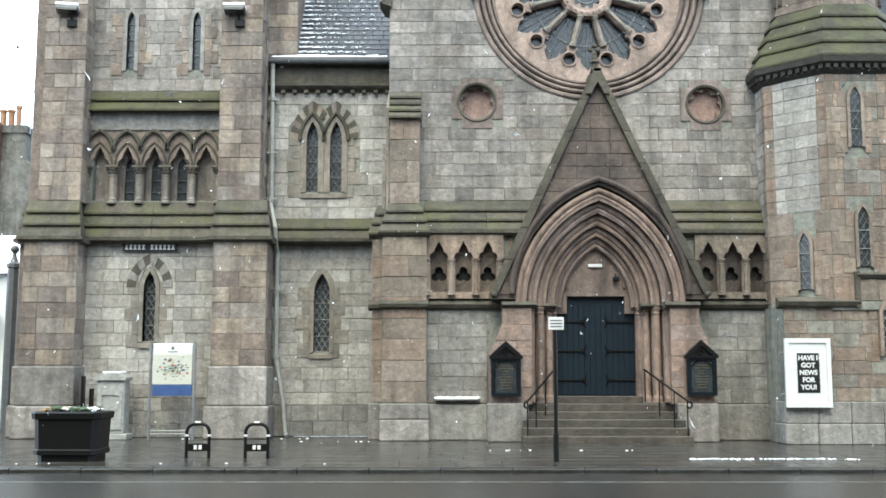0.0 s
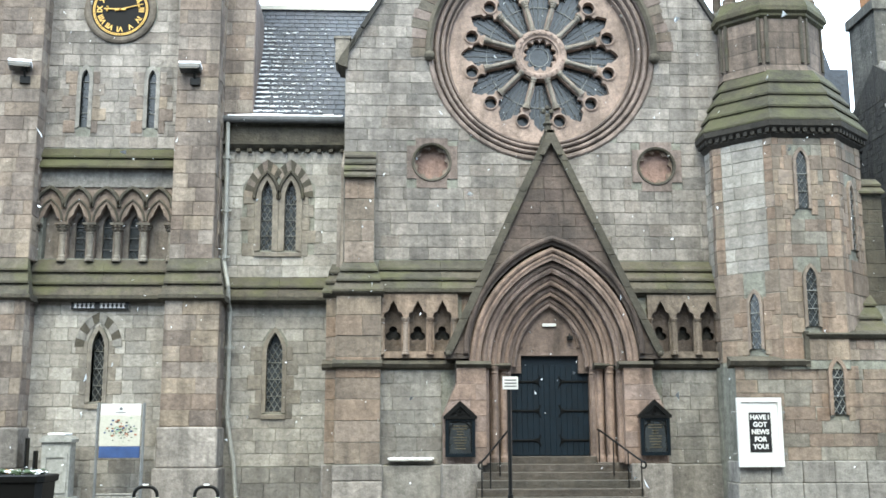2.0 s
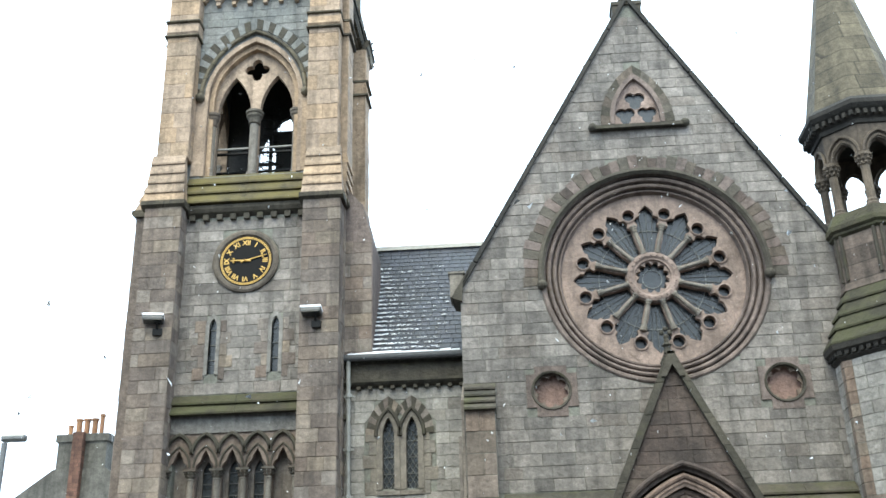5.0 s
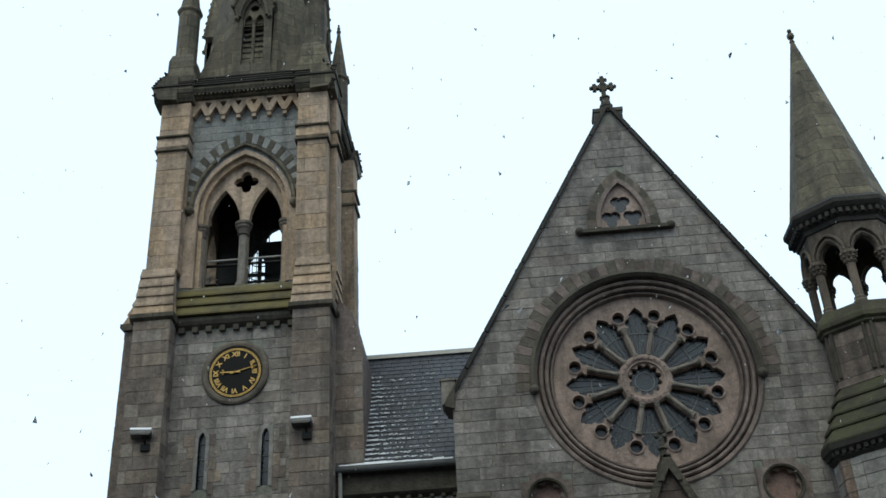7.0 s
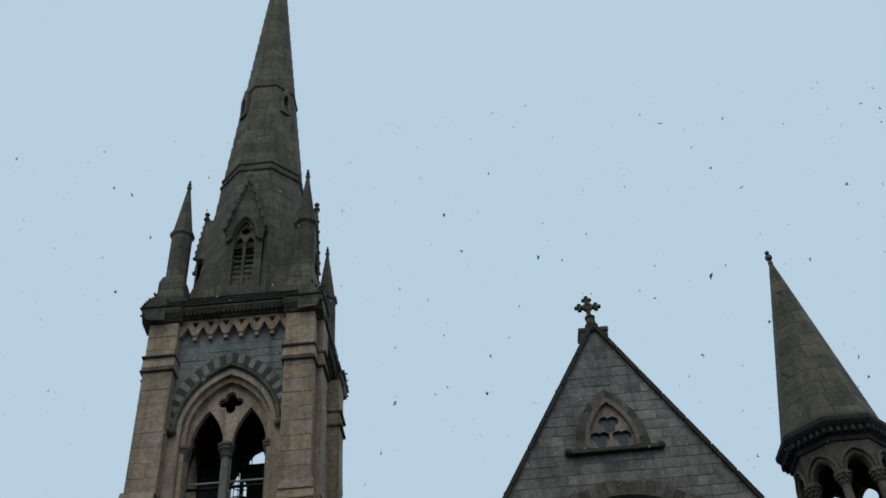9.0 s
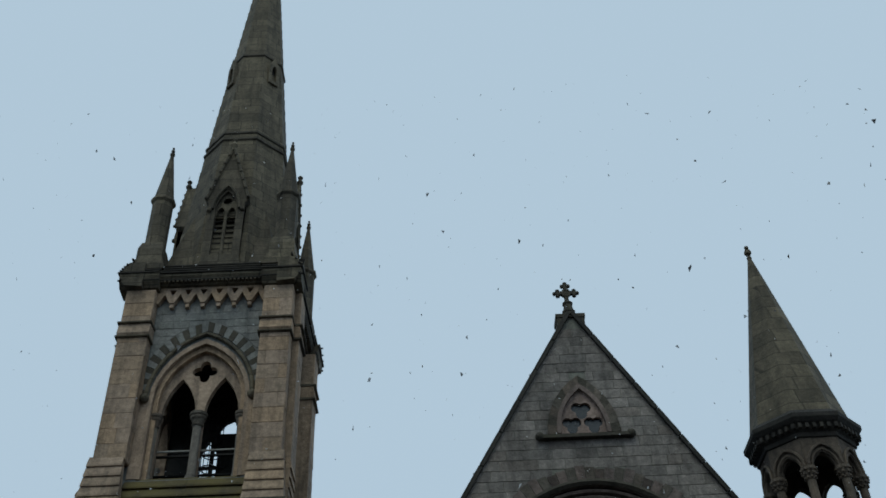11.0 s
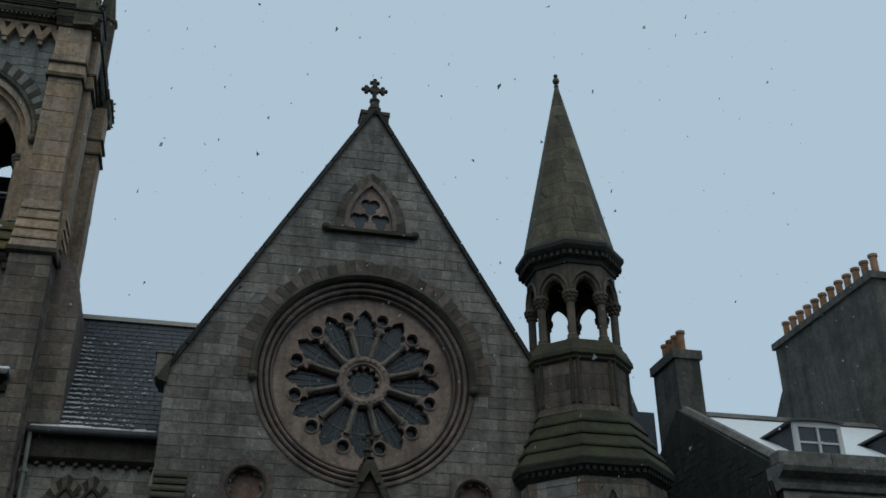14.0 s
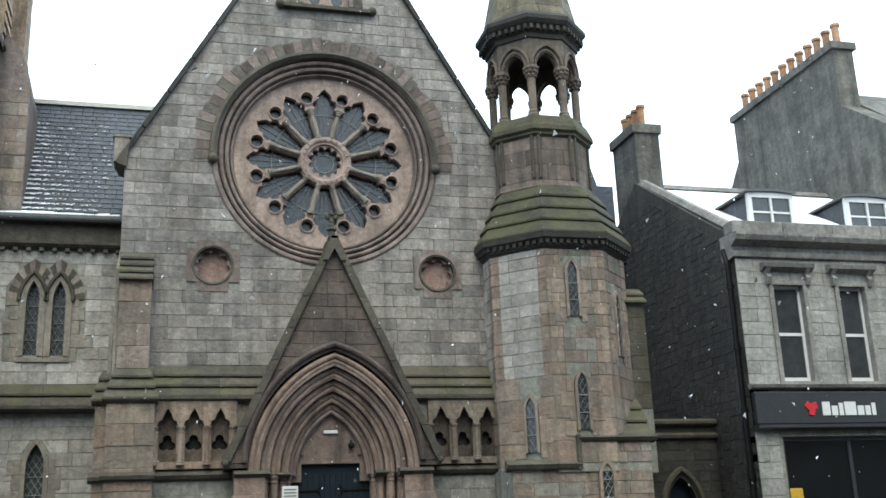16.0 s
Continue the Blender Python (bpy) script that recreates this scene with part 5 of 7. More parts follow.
        lp = [(xa, 21.72), (xa, 21.46 if xa > -1.72 else 21.12), (x - 0.07, 21.12), (x + 0.07, 21.12), (xb, 21.46 if xb < 1.72 else 21.12), (xb, 21.72)]
        if 0 < i < 7:
            plate([lp, [(x - 0.11, 21.62), (x, 21.38), (x + 0.11, 21.62)]], -0.2, 0.02, bm)
            box(bm, x - 0.06, x + 0.06, -0.16, 0.02, 20.98, 21.115)
        else:
            plate([lp], -0.2, 0.02, bm)
    part("corbel_frieze", moved(bm, F[k]), BUFF, bel)
    bm = bmesh.new()
    along_x(bm, [(0.1, 21.66), (-0.3, 21.72), (-0.42, 21.86), (-0.5, 21.96), (-0.5, 22.08), (-0.4, 22.12), (-0.4, 22.2), (-0.28, 22.24), (-0.28, 22.34), (-0.14, 22.38), (-0.14, 22.6), (0.5, 22.6)], -2.3, 2.3)
    for s in (-1, 1):
        xa, xb = sorted((s * 1.62, s * 2.85))
        along_x(bm, [(0.1, 21.5), (-0.45, 21.56), (-0.58, 21.72), (-0.66, 21.9), (-0.66, 22.06), (-0.5, 22.2), (-0.5, 22.3), (-0.4, 22.45), (0.1, 22.45)], xa, xb)
    for i in range(26):
        box(bm, -1.6 + i * 0.128, -1.54 + i * 0.128, -0.46, 0, 21.76, 21.84)
    part("cornice", moved(bm, F[k]), SPIRE, bel)
    bm = bmesh.new()
    for z, d in ((21.84, 0.44), (22.08, 0.53), (22.24, 0.43), (22.42, 0.31), (22.62, 0.17)):
        tube(bm, [(-1.62, -d, z), (1.62, -d, z)], 0.035, 6)
        for s in (-1, 1):
            tube(bm, [(s * 1.6, -d - 0.15, z - 0.06), (s * 2.9, -d - 0.15, z - 0.06)], 0.035, 6)
    part("cornice_roll", moved(bm, F[k]), BLACKSTONE, bel, "thin black roll mouldings")
# bell frame inside the belfry
bm = bmesh.new()
for y in (-1.2, 0.0, 1.2):
    tube(bm, [(TX - 1.9, TY + y, 16.4), (TX + 1.9, TY + y, 16.4)], 0.05, 6)
for z in (15.4, 15.9, 16.4, 16.9, 17.4, 17.9, 18.4, 18.9):
    lathe = [(TX - 0.15 + 0.3 * math.cos(a), TY + 0.6 + 0.3 * math.sin(a), z) for a in np.linspace(0, 6.28, 14)]
    tube(bm, lathe, 0.02, 5)
for a in np.linspace(0, 6.28, 7)[:-1]:
    tube(bm, [(TX - 0.15 + 0.3 * math.cos(a), TY + 0.6 + 0.3 * math.sin(a), 14.4), (TX - 0.15 + 0.3 * math.cos(a), TY + 0.6 + 0.3 * math.sin(a), 19.2)], 0.015, 5)
part("ladder_cage", bm, IRON, tower, "iron ladder cage inside the belfry")
bm = bmesh.new()
tube(bm, [(TX - 1.5, TY - 1.6, 16.35), (TX + 1.5, TY - 1.6, 16.35)], 0.035, 6)
part("cross_rail", bm, GREYPAINT, tower, "pale rail across the belfry opening")
# added lining: floor, ceiling and barred screen paint the inside dark; holes pass sky
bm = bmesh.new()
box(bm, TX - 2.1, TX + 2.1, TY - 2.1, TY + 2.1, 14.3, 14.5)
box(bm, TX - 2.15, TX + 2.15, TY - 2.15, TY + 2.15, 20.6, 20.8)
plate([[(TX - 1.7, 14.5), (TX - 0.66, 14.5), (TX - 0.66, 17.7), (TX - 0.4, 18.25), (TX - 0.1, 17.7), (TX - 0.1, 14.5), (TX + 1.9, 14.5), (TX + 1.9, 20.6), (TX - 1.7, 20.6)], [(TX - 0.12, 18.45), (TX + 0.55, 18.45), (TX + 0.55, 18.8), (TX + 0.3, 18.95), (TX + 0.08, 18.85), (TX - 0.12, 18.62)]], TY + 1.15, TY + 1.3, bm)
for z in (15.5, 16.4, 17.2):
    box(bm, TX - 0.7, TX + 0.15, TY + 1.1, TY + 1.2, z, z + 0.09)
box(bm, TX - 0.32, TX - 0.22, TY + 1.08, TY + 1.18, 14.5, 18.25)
part("belfry_floor", bm, INNERDARK, tower)

# spire, lucarnes, pinnacles
bm = bmesh.new()
tip = 46.2
sp = [(2.0, 22.4)] + [(2.0 * (tip - z) / (tip - 22.9), z) for z in np.arange(22.9, 45.6, 0.62)]
prof = []
for i, (r, z) in enumerate(sp):
    prof.append((r, z))
    if i < len(sp) - 1:
        prof.append((sp[i + 1][0] + 0.022, sp[i + 1][1] - 0.015))
rings(bm, TX, TY, prof + [(0.06, 45.9), (0.16, 46.0), (0.16, 46.15), (0.04, 46.3)], 8)
spire = part("spire", bm, SPIRE, tower, "tall octagonal stone spire")
for z in (29.3, 29.65, 34.6):
    r = 2.0 * (tip - z) / (tip - 22.9)
    bm = bmesh.new()
    rings(bm, TX, TY, [(r + 0.01, z - 0.07), (r + 0.07, z - 0.03), (r + 0.07, z + 0.05), (r, z + 0.1)], 8, cap=False)
    part("string_band", bm, DARKSTONE, spire)
for k in range(4):
    m = turned(TX, TY, 45 + 90 * k)
    r = 2.0 * (tip - 33.0) / (tip - 22.9)
    sl = part("small_lucarne", moved(plate([[(-0.22, 33.0), (0.22, 33.0), (0.22, 34.0), (0, 34.6), (-0.22, 34.0)], lancet_loop(0, 0.11, 33.15, 33.75, 0.3)], -r - 0.1, -r + 0.4), m), SPIRE, spire)
    # near-black plate: the small opening's inner darkness put in as colour
    part("dark_back", moved(plate([lancet_loop(0, 0.12, 33.14, 33.75, 0.31)], -r + 0.05, -r + 0.06), m), INNERDARK, sl)
for k in range(4):
    # broaches at the corners
    m = turned(TX, TY, 45 + 90 * k)
    bm = bmesh.new()
    vs = [bm.verts.new(m @ Vector(p)) for p in ((-1.0, -1.9, 22.5), (1.0, -1.9, 22.5), (0, -2.75, 22.5), (0, -1.62, 26.2))]
    for f in ((0, 2, 3), (2, 1, 3), (1, 0, 3), (0, 1, 2)):
        bm.faces.new([vs[i] for i in f])
    part("broach", bm, SPIRE, spire)
    # lucarne
    m = turned(TX, TY, 90 * k)
    lp = lancet_loop(0, 0.36, 23.3, 25.3, 0.85)
    bm = plate([[(-0.75, 22.5), (-0.6, 22.5), (0.6, 22.5), (0.75, 22.5), (0.62, 23.2), (0.62, 25.6), (0.75, 25.75), (0, 28.3), (-0.75, 25.75), (-0.62, 25.6), (-0.62, 23.2)], lp], -2.06, -1.6)
    luc = part("lucarne", moved(bm, m), SPIRE, spire, "gabled lucarne with louvres")
    bm = bmesh.new()
    for s in (-1, 1):
        vs = [(s * 0.62, -2.0, 22.5), (s * 0.62, -0.9, 22.5), (s * 0.62, -0.9, 25.7), (s * 0.62, -2.0, 25.7), (0, -2.0, 28.2), (0, -1.0, 28.2)]
        v = [bm.verts.new(p) for p in vs]
        bm.faces.new((v[0], v[1], v[2], v[3]))
        bm.faces.new((v[3], v[2], v[5], v[4]))
    part("roof", moved(bm, m), SPIRE, luc)
    bm = bmesh.new()
    tube(bm, [(x, -2.1, z) for x, z in pointed(0, 25.3, 0.46, 1.05, 8)], 0.06, 6)
    for s in (-1, 1):
        ball(bm, (s * 0.56, -2.1, 25.25), 0.1, 1)
        tube(bm, [(s * 0.72, -2.08, 25.75), (0, -2.08, 28.25)], 0.06, 6)
        for j in range(6):
            ball(bm, (s * 0.72 * (1 - j / 6), -2.12, 25.8 + 2.45 * j / 6), 0.07, 1)
    column(bm, 0, -1.98, 23.3, 25.2, 0.05, 0.15, 0.1, 8)
    plate([lancet_loop(0, 0.37, 25.0, 25.3, 0.86), lancet_loop(-0.18, 0.14, 25.02, 25.2, 0.28), lancet_loop(0.18, 0.14, 25.02, 25.2, 0.28), circle(0, 25.75, 0.15, 12)], -1.95, -1.85, bm)
    rings(bm, 0, -2.08, [(0.05, 28.2), (0.12, 28.35), (0.05, 28.5), (0.1, 28.6), (0.03, 28.7)], 8)
    part("mouldings", moved(bm, m), SPIRE, luc)
    for j in range(8):
        bm = bmesh.new()
        z = 23.4 + j * 0.24
        along_x(bm, [(-1.96, z), (-1.94, z - 0.02), (-1.83, z + 0.07), (-1.85, z + 0.09)], -0.36, 0.36)
        part("louvre", moved(bm, m), BLACKSTONE, luc)
    # darkness behind the louvres, painted as a near-black plate
    part("dark_back", moved(plate([lp], -1.62, -1.6), m), INNERDARK, luc)
    # pinnacle
    c = turned(TX, TY, 90 * k) @ Vector((2.12, -2.16, 0))
    bm = bmesh.new()
    rings(bm, c.x, c.y, [(0.6, 22.3), (0.6, 22.45), (0.53, 22.48), (0.53, 22.62), (0.47, 22.66), (0.47, 22.8), (0.41, 22.84), (0.41, 23.3), (0.33, 23.6)], 4)
    rings(bm, c.x, c.y, [(0.32, 23.5), (0.32, 25.5), (0.39, 25.58), (0.39, 25.68), (0.31, 25.76), (0.05, 27.9)], 8)
    for z, r in ((27.95, 0.1), (28.12, 0.075), (28.26, 0.05)):
        ball(bm, (c.x, c.y, z), r, 1)
    tube(bm, [(c.x, c.y, 27.8), (c.x, c.y, 28.3)], 0.03, 6)
    part("pinnacle", bm, SPIRE, tower, "octagonal stone pinnacle with ball finial")

# clock
CKX, CKZ, CKY = -7.2, 12.48, TY - 2.2
clock = thing("tower_clock", "black round clock dial with gilded Roman numerals and hands", "clock", at=(CKX, CKY, CKZ))


def at_clock(bm):
    return moved(bm, Matrix.Translation((-CKX, -CKY, -CKZ)))


bm = bmesh.new()
lathe_y(bm, CKX, CKZ, [(0.92, CKY + 0.02), (0.92, CKY - 0.07), (0.86, CKY - 0.1), (0.78, CKY - 0.09), (0.73, CKY - 0.02), (0.73, CKY + 0.02), (0.92, CKY + 0.02)], n=56)
part("surround", at_clock(bm), GREYVOUSS, clock, "moulded stone ring")
part("dial", at_clock(plate([circle(CKX, CKZ, 0.75, 48)], CKY - 0.045, CKY - 0.02)), BLACKFACE, clock)
bm = bmesh.new()
for r in (0.69, 0.655):
    lathe_y(bm, CKX, CKZ, [(r, CKY - 0.06), (r + 0.016, CKY - 0.06), (r + 0.016, CKY - 0.04), (r, CKY - 0.04), (r, CKY - 0.06)], n=56)
for i in range(60):
    a = 2 * math.pi * i / 60
    s, c = math.sin(a), math.cos(a)
    tube(bm, [(CKX + 0.655 * s, CKY - 0.05, CKZ + 0.655 * c), (CKX + 0.69 * s, CKY - 0.05, CKZ + 0.69 * c)], 0.006, 4)
part("minute_ring", at_clock(bm), GOLD, clock)


def lettering(name, text, size, material, parent, m, depth=0.006, bold=0.0):
    cu = bpy.data.curves.new(name, "FONT")
    cu.body, cu.size, cu.align_x, cu.align_y, cu.extrude, cu.offset = text, size, "CENTER", "CENTER", depth, bold
    tmp = new(name, cu)
    bpy.context.view_layer.update()
    me = bpy.data.meshes.new_from_object(tmp.evaluated_get(bpy.context.evaluated_depsgraph_get()))
    bpy.data.objects.remove(tmp)
    me.materials.clear()
    me.materials.append(material)
    ob = new(name, me)
    ob.parent = parent
    ob.matrix_basis = m
    return ob


for i, num in enumerate(("XII", "I", "II", "III", "IV", "V", "VI", "VII", "VIII", "IX", "X", "XI")):
    a = 2 * math.pi * i / 12
    lettering("numeral", num, 0.19, GOLD, clock, Matrix.Translation((0.53 * math.sin(a), -0.05, 0.53 * math.cos(a))) @ Matrix.Rotation(a, 4, "Y") @ Matrix.Rotation(math.pi / 2, 4, "X"), bold=0.004)
for nm, ang, ln_, w in (("hour_hand", -88, 0.42, 0.03), ("minute_hand", 75, 0.6, 0.022)):
    a = radians(ang)
    s, c = math.sin(a), math.cos(a)
    bm = bmesh.new()
    tube(bm, [(-0.14 * s, -0.07, -0.14 * c), (ln_ * s, -0.07, ln_ * c)], w, 6, r1=w * 0.6)
    q = ln_ * 0.8
    for t in (-1, 1):
        ball(bm, (q * s + t * 0.05 * c, -0.07, q * c - t * 0.05 * s), 0.035, 1)
    ball(bm, (0, -0.07, 0), 0.045, 1)
    part(nm, bm, GOLD, clock)

# floodlights
for x, yaw in ((-9.45, 12), (-5.2, 0)):
    fl = thing("floodlight", "dark floodlight with snow on top fixed to the tower", "floodlight", "tower floodlights", at=(x, TY - 2.75, 10.55))
    fl.rotation_euler = (0, 0, radians(yaw))
    bm = bevelled(-0.27, 0.27, -0.34, -0.04, 0.0, 0.14, 0.03)
    moved(bm, Matrix.Rotation(radians(-14), 4, "X"))
    part("housing", bm, LEAD, fl)
    bm = bevelled(-0.24, 0.24, -0.345, -0.1, -0.03, 0.0, 0.01)
    moved(bm, Matrix.Rotation(radians(-14), 4, "X"))
    part("glass", bm, WINDOWGLASS, fl)
    bm = bmesh.new()
    tube(bm, [(0.1, -0.18, 0.0), (0.12, -0.1, -0.15), (0.12, 0.12, -0.18)], 0.03, 6)
    box(bm, 0.0, 0.24, -0.12, 0.06, -0.3, -0.12)
    part("bracket", bm, IRON, fl)
    bm = bevelled(-0.275, 0.275, -0.36, -0.04, 0.1, 0.175, 0.02)
    moved(bm, Matrix.Rotation(radians(-14), 4, "X"))
    part("snow_cap", bm, SNOW, fl, "thin snow")

# ---- stair turret ----
UX, UY = 9.65, 25.1
UX2 = 9.57
turret = thing("stair_turret", "octagonal granite and pink sandstone stair turret with stone spirelet", "turret")
AP = 1.84
bm = bmesh.new()
rings(bm, UX, UY, [(AP, 3.0), (AP, 8.75)], 8)
drum = part("drum", bm, MORTAR, turret)
FW = AP * math.tan(math.pi / 8)
T = {k: turned(UX, UY, 45 * k) @ Matrix.Translation((0, -AP, 0)) for k in (-2, -1, 0, 1, 2)}
t_wins = {-1: [(0.14, 3.5, 4.5)], 0: [(-0.1, 6.75, 7.85), (-0.04, 3.98, 5.05)], 1: [(-0.08, 5.85, 7.15)], -2: [], 2: []}
for k in T:
    hs = [h_rect(x - 0.27, x + 0.27, z0 - 0.2, zs + 0.6) for x, z0, zs in t_wins[k]]
    q = 0.22 if k < 0 else 0.34
    masonry(drum, PINK, spans_of(lambda z: (-FW, FW), hs), 3.2, 5.3, 0.5, (0.5, 1.0), m=T[k], pieces=30 if k in (-1, 0) else 0, seed=85 + k, name="quoin", rest_name="ashlar_stonework")
    masonry(drum, PINK, spans_of(lambda z: (-FW, FW), [h_rect(-FW + q, FW - q, 0, 20)]), 5.3, 8.6, 0.3, (0.22, 0.36), m=T[k], pieces=60 if k in (-1, 0) else 0, seed=80 + k, name="quoin", rest_name="quoin_stonework")
    masonry(drum, BRIGHTGRANITE if k < 0 else TURRETMIX, spans_of(lambda z: (-FW + q, FW - q), hs), 5.3, 8.6, 0.3, (0.35, 0.7), m=T[k], pieces=60 if k in (-1, 0) else 0, seed=90 + k, rest_name="drum_stonework")
    for x, z0, zs in t_wins[k]:
        lancet(turret, x, 0.125, z0, zs, 0.3, -0.04, PINK, 0.07, deep=0.028, m=T[k], wide_sill=False, step=0.15, lead=0.0045, sides=(-1, 1), jb=0.0)
# skirt roof, upper drum, open lantern, spirelet
bm = bmesh.new()
rings(bm, UX, UY, [(AP, 8.45), (AP + 0.1, 8.55), (AP + 0.08, 8.62), (AP + 0.22, 8.72), (AP + 0.24, 8.84), (AP + 0.16, 8.88), (AP, 8.9)], 8)
eaves = part("eaves_cornice", bm, BLACKSTONE, turret, "dark moulded cornice")
for k in range(8):
    for i in range(9):
        bm = bmesh.new()
        box(bm, -0.78 + i * 0.185, -0.68 + i * 0.185, -AP - 0.17, -AP - 0.02, 8.58, 8.7)
        part("dentil", moved(bm, turned(UX, UY, 45 * k)), BLACKSTONE, eaves)
bm = bmesh.new()
pr = []
for i in range(4):
    z0, z1 = 8.86 + i * 0.37, 8.86 + (i + 1) * 0.37
    r0, r1 = 2.02 - i * 0.168, 2.02 - (i + 1) * 0.168
    pr += [(r0 + 0.05, z0), (r0 + 0.05, z0 + 0.05), (r1, z1)]
rings(bm, UX, UY, pr, 8)
part("skirt_roof", bm, GREENMOSS, turret, "green mossy stone skirt roof")
bm = bmesh.new()
rings(bm, UX2, UY, [(1.34, 10.3), (1.28, 10.5), (1.28, 11.75)], 8)
ud = part("upper_drum", bm, UPPERDRUM, turret)
for k in (-2, -1, 0, 1, 2):
    m = turned(UX2, UY, 45 * k + 22.5)
    bm = bmesh.new()
    r = 1.28 / math.cos(math.pi / 8)
    for dx in (-0.09, 0.09):
        tube(bm, [(dx, -r + 0.02, 10.55), (dx, -r + 0.02, 11.75)], 0.05, 6)
    part("angle_roll", moved(bm, m), DARKSTONE, ud)
bm = bmesh.new()
rings(bm, UX2, UY, [(1.28, 11.7), (1.36, 11.76), (1.36, 11.82), (1.43, 11.88), (1.42, 12.0), (1.28, 12.32), (1.12, 12.37)], 8)
part("lantern_sill", bm, GREENMOSS, turret, "mossy moulded sill")
for k in range(8):
    a = math.radians(22.5 + 45 * k)
    r = 1.15
    bm = bmesh.new()
    column(bm, UX2 + r * math.cos(a), UY + r * math.sin(a), 12.32, 13.82, 0.112, 0.36, 0.22)
    for zc in (13.52, 13.62, 13.72):
        for j in range(8):
            t = 2 * math.pi * (j + 0.5 * (zc == 13.62)) / 8
            rr = 0.13 + 0.3 * (zc - 13.5)
            ball(bm, (UX2 + r * math.cos(a) + rr * math.cos(t), UY + r * math.sin(a) + rr * math.sin(t), zc), 0.045, 1)
    part("lantern_column", bm, LANTERN, turret)
    m = turned(UX2, UY, 45 * k) @ Matrix.Translation((0, -1.06, 0))
    w = 0.475
    lp = [(-w, 13.8), (-0.31, 13.8)] + pointed(0, 13.82, 0.3, 0.4, 8) + [(0.31, 13.8), (w, 13.8), (w, 14.8), (-w, 14.8)]
    ar = part("lantern_arch", moved(plate([lp], -0.1, 0.14), m), LANTERN, turret)
    bm = bmesh.new()
    tube(bm, [(x, -0.14, z) for x, z in pointed(0, 13.84, 0.43, 0.58, 10)], 0.042, 6)
    tube(bm, [(x, -0.1, z) for x, z in pointed(0, 13.83, 0.34, 0.46, 10)], 0.04, 6)
    tube(bm, [(x, 0.0, z) for x, z in pointed(0, 13.83, 0.29, 0.39, 10)], 0.03, 6)
    part("hood_mould", moved(bm, m), LANTERN, ar)
bm = bmesh.new()
rings(bm, UX2, UY, [(1.1, 14.6), (1.21, 14.64), (1.21, 14.76), (1.26, 14.82), (1.3, 14.94), (1.38, 15.0), (1.45, 15.1), (1.45, 15.22), (1.38, 15.28), (1.26, 15.4)], 8)
cornice = part("lantern_cornice", bm, BLACKSTONE, turret)
for k in range(8):
    for i in range(6):
        bm = bmesh.new()
        box(bm, -0.5 + i * 0.19, -0.41 + i * 0.19, -1.39, -1.1, 14.82, 14.95)
        part("dentil", moved(bm, turned(UX2, UY, 45 * k)), BLACKSTONE, cornice)
bm = bmesh.new()
sp = []
zt = 21.72
for i in range(13):
    z0, z1 = 15.3 + i * 0.488, 15.3 + (i + 1) * 0.488
    sp += [(1.25 * (zt - z0) / (zt - 15.3) + 0.015, z0 + 0.012), (1.25 * (zt - z1) / (zt - 15.3) + 0.02, z1)]
rings(bm, UX2, UY, sp, 8)
for z, r in ((21.56, 0.09), (21.78, 0.13), (21.98, 0.08)):
    ball(bm, (UX2, UY, z), r, 1)
part("spirelet", bm, SPIRE, turret, "octagonal stone spirelet with finial")
# square base block and stair wing
bm = bmesh.new()
box(bm, 7.75, 11.3, 23.32, 26, 0, 3.1)
box(bm, 9.43, 11.3, 23.3, 26, 3.0, 3.7)
box(bm, 11.05, 11.95, 24.3, 28, 3.0, 7.4)
box(bm, 11.05, 11.75, 25.6, 30, 7.3, 8.6)
base = part("base_block", bm, MORTAR, turret, "square masonry base of the turret")
masonry(base, TURRETMIX, spans_of(lambda z: (7.75, 11.3), [h_rect(9.85, 10.35, 1.85, 3.1)]), 0.95, 3.06, 0.3, (0.4, 0.8), y=23.32, pieces=80, seed=101)
masonry(base, MIXED, lambda z: [(9.45, 11.3)], 3.2, 3.7, 0.25, (0.4, 0.8), y=23.3, pieces=10, seed=103)
masonry(base, DARKSTONE, lambda z: [(11.05, 11.95)], 4.6, 7.3, 0.34, (0.4, 0.8), y=24.3, pieces=30, seed=104)
lancet(turret, 10.1, 0.14, 1.98, 2.88, 0.3, 23.25, PINK, 0.08, deep=0.05, wide_sill=False, sides=(-1, 1), jb=23.32)
for i in range(5):
    part("plinth_stone", bevelled(7.7 + i * 0.73, 7.7 + (i + 1) * 0.73 - 0.01, 23.22, 24, 0.46, 0.94, 0.025), GRANITE_WORN, turret)
    part("plinth_stone", bevelled(7.66 + i * 0.74, 7.66 + (i + 1) * 0.74 - 0.01, 23.2, 24, 0, 0.455, 0.025), GRANITE_WORN, turret)
bm = bmesh.new()
along_x(bm, [(23.4, 3.02), (23.2, 3.08), (23.14, 3.18), (23.4, 3.3)], 7.6, 9.45)
along_x(bm, [(23.4, 3.66), (23.2, 3.71), (23.14, 3.79), (23.4, 3.9)], 9.4, 11.45)
box(bm, 9.36, 9.47, 23.18, 23.5, 3.05, 3.86)
part("string_course", bm, DARKSTONE, turret)
slabs(turret, MOSSY, 10.7, 11.5, 23.55, 3.85, 24.35, 4.9, 3)
slabs(turret, MOSSY, 10.95, 12.0, 24.25, 7.35, 24.6, 7.8, 2)

bm = bmesh.new()
along_x(bm, [(25.62, 8.3), (25.45, 8.36), (25.3, 8.5), (25.3, 8.66), (25.2, 8.7), (25.2, 8.84), (25.7, 8.86), (25.7, 8.3)], 11.0, 12.02)
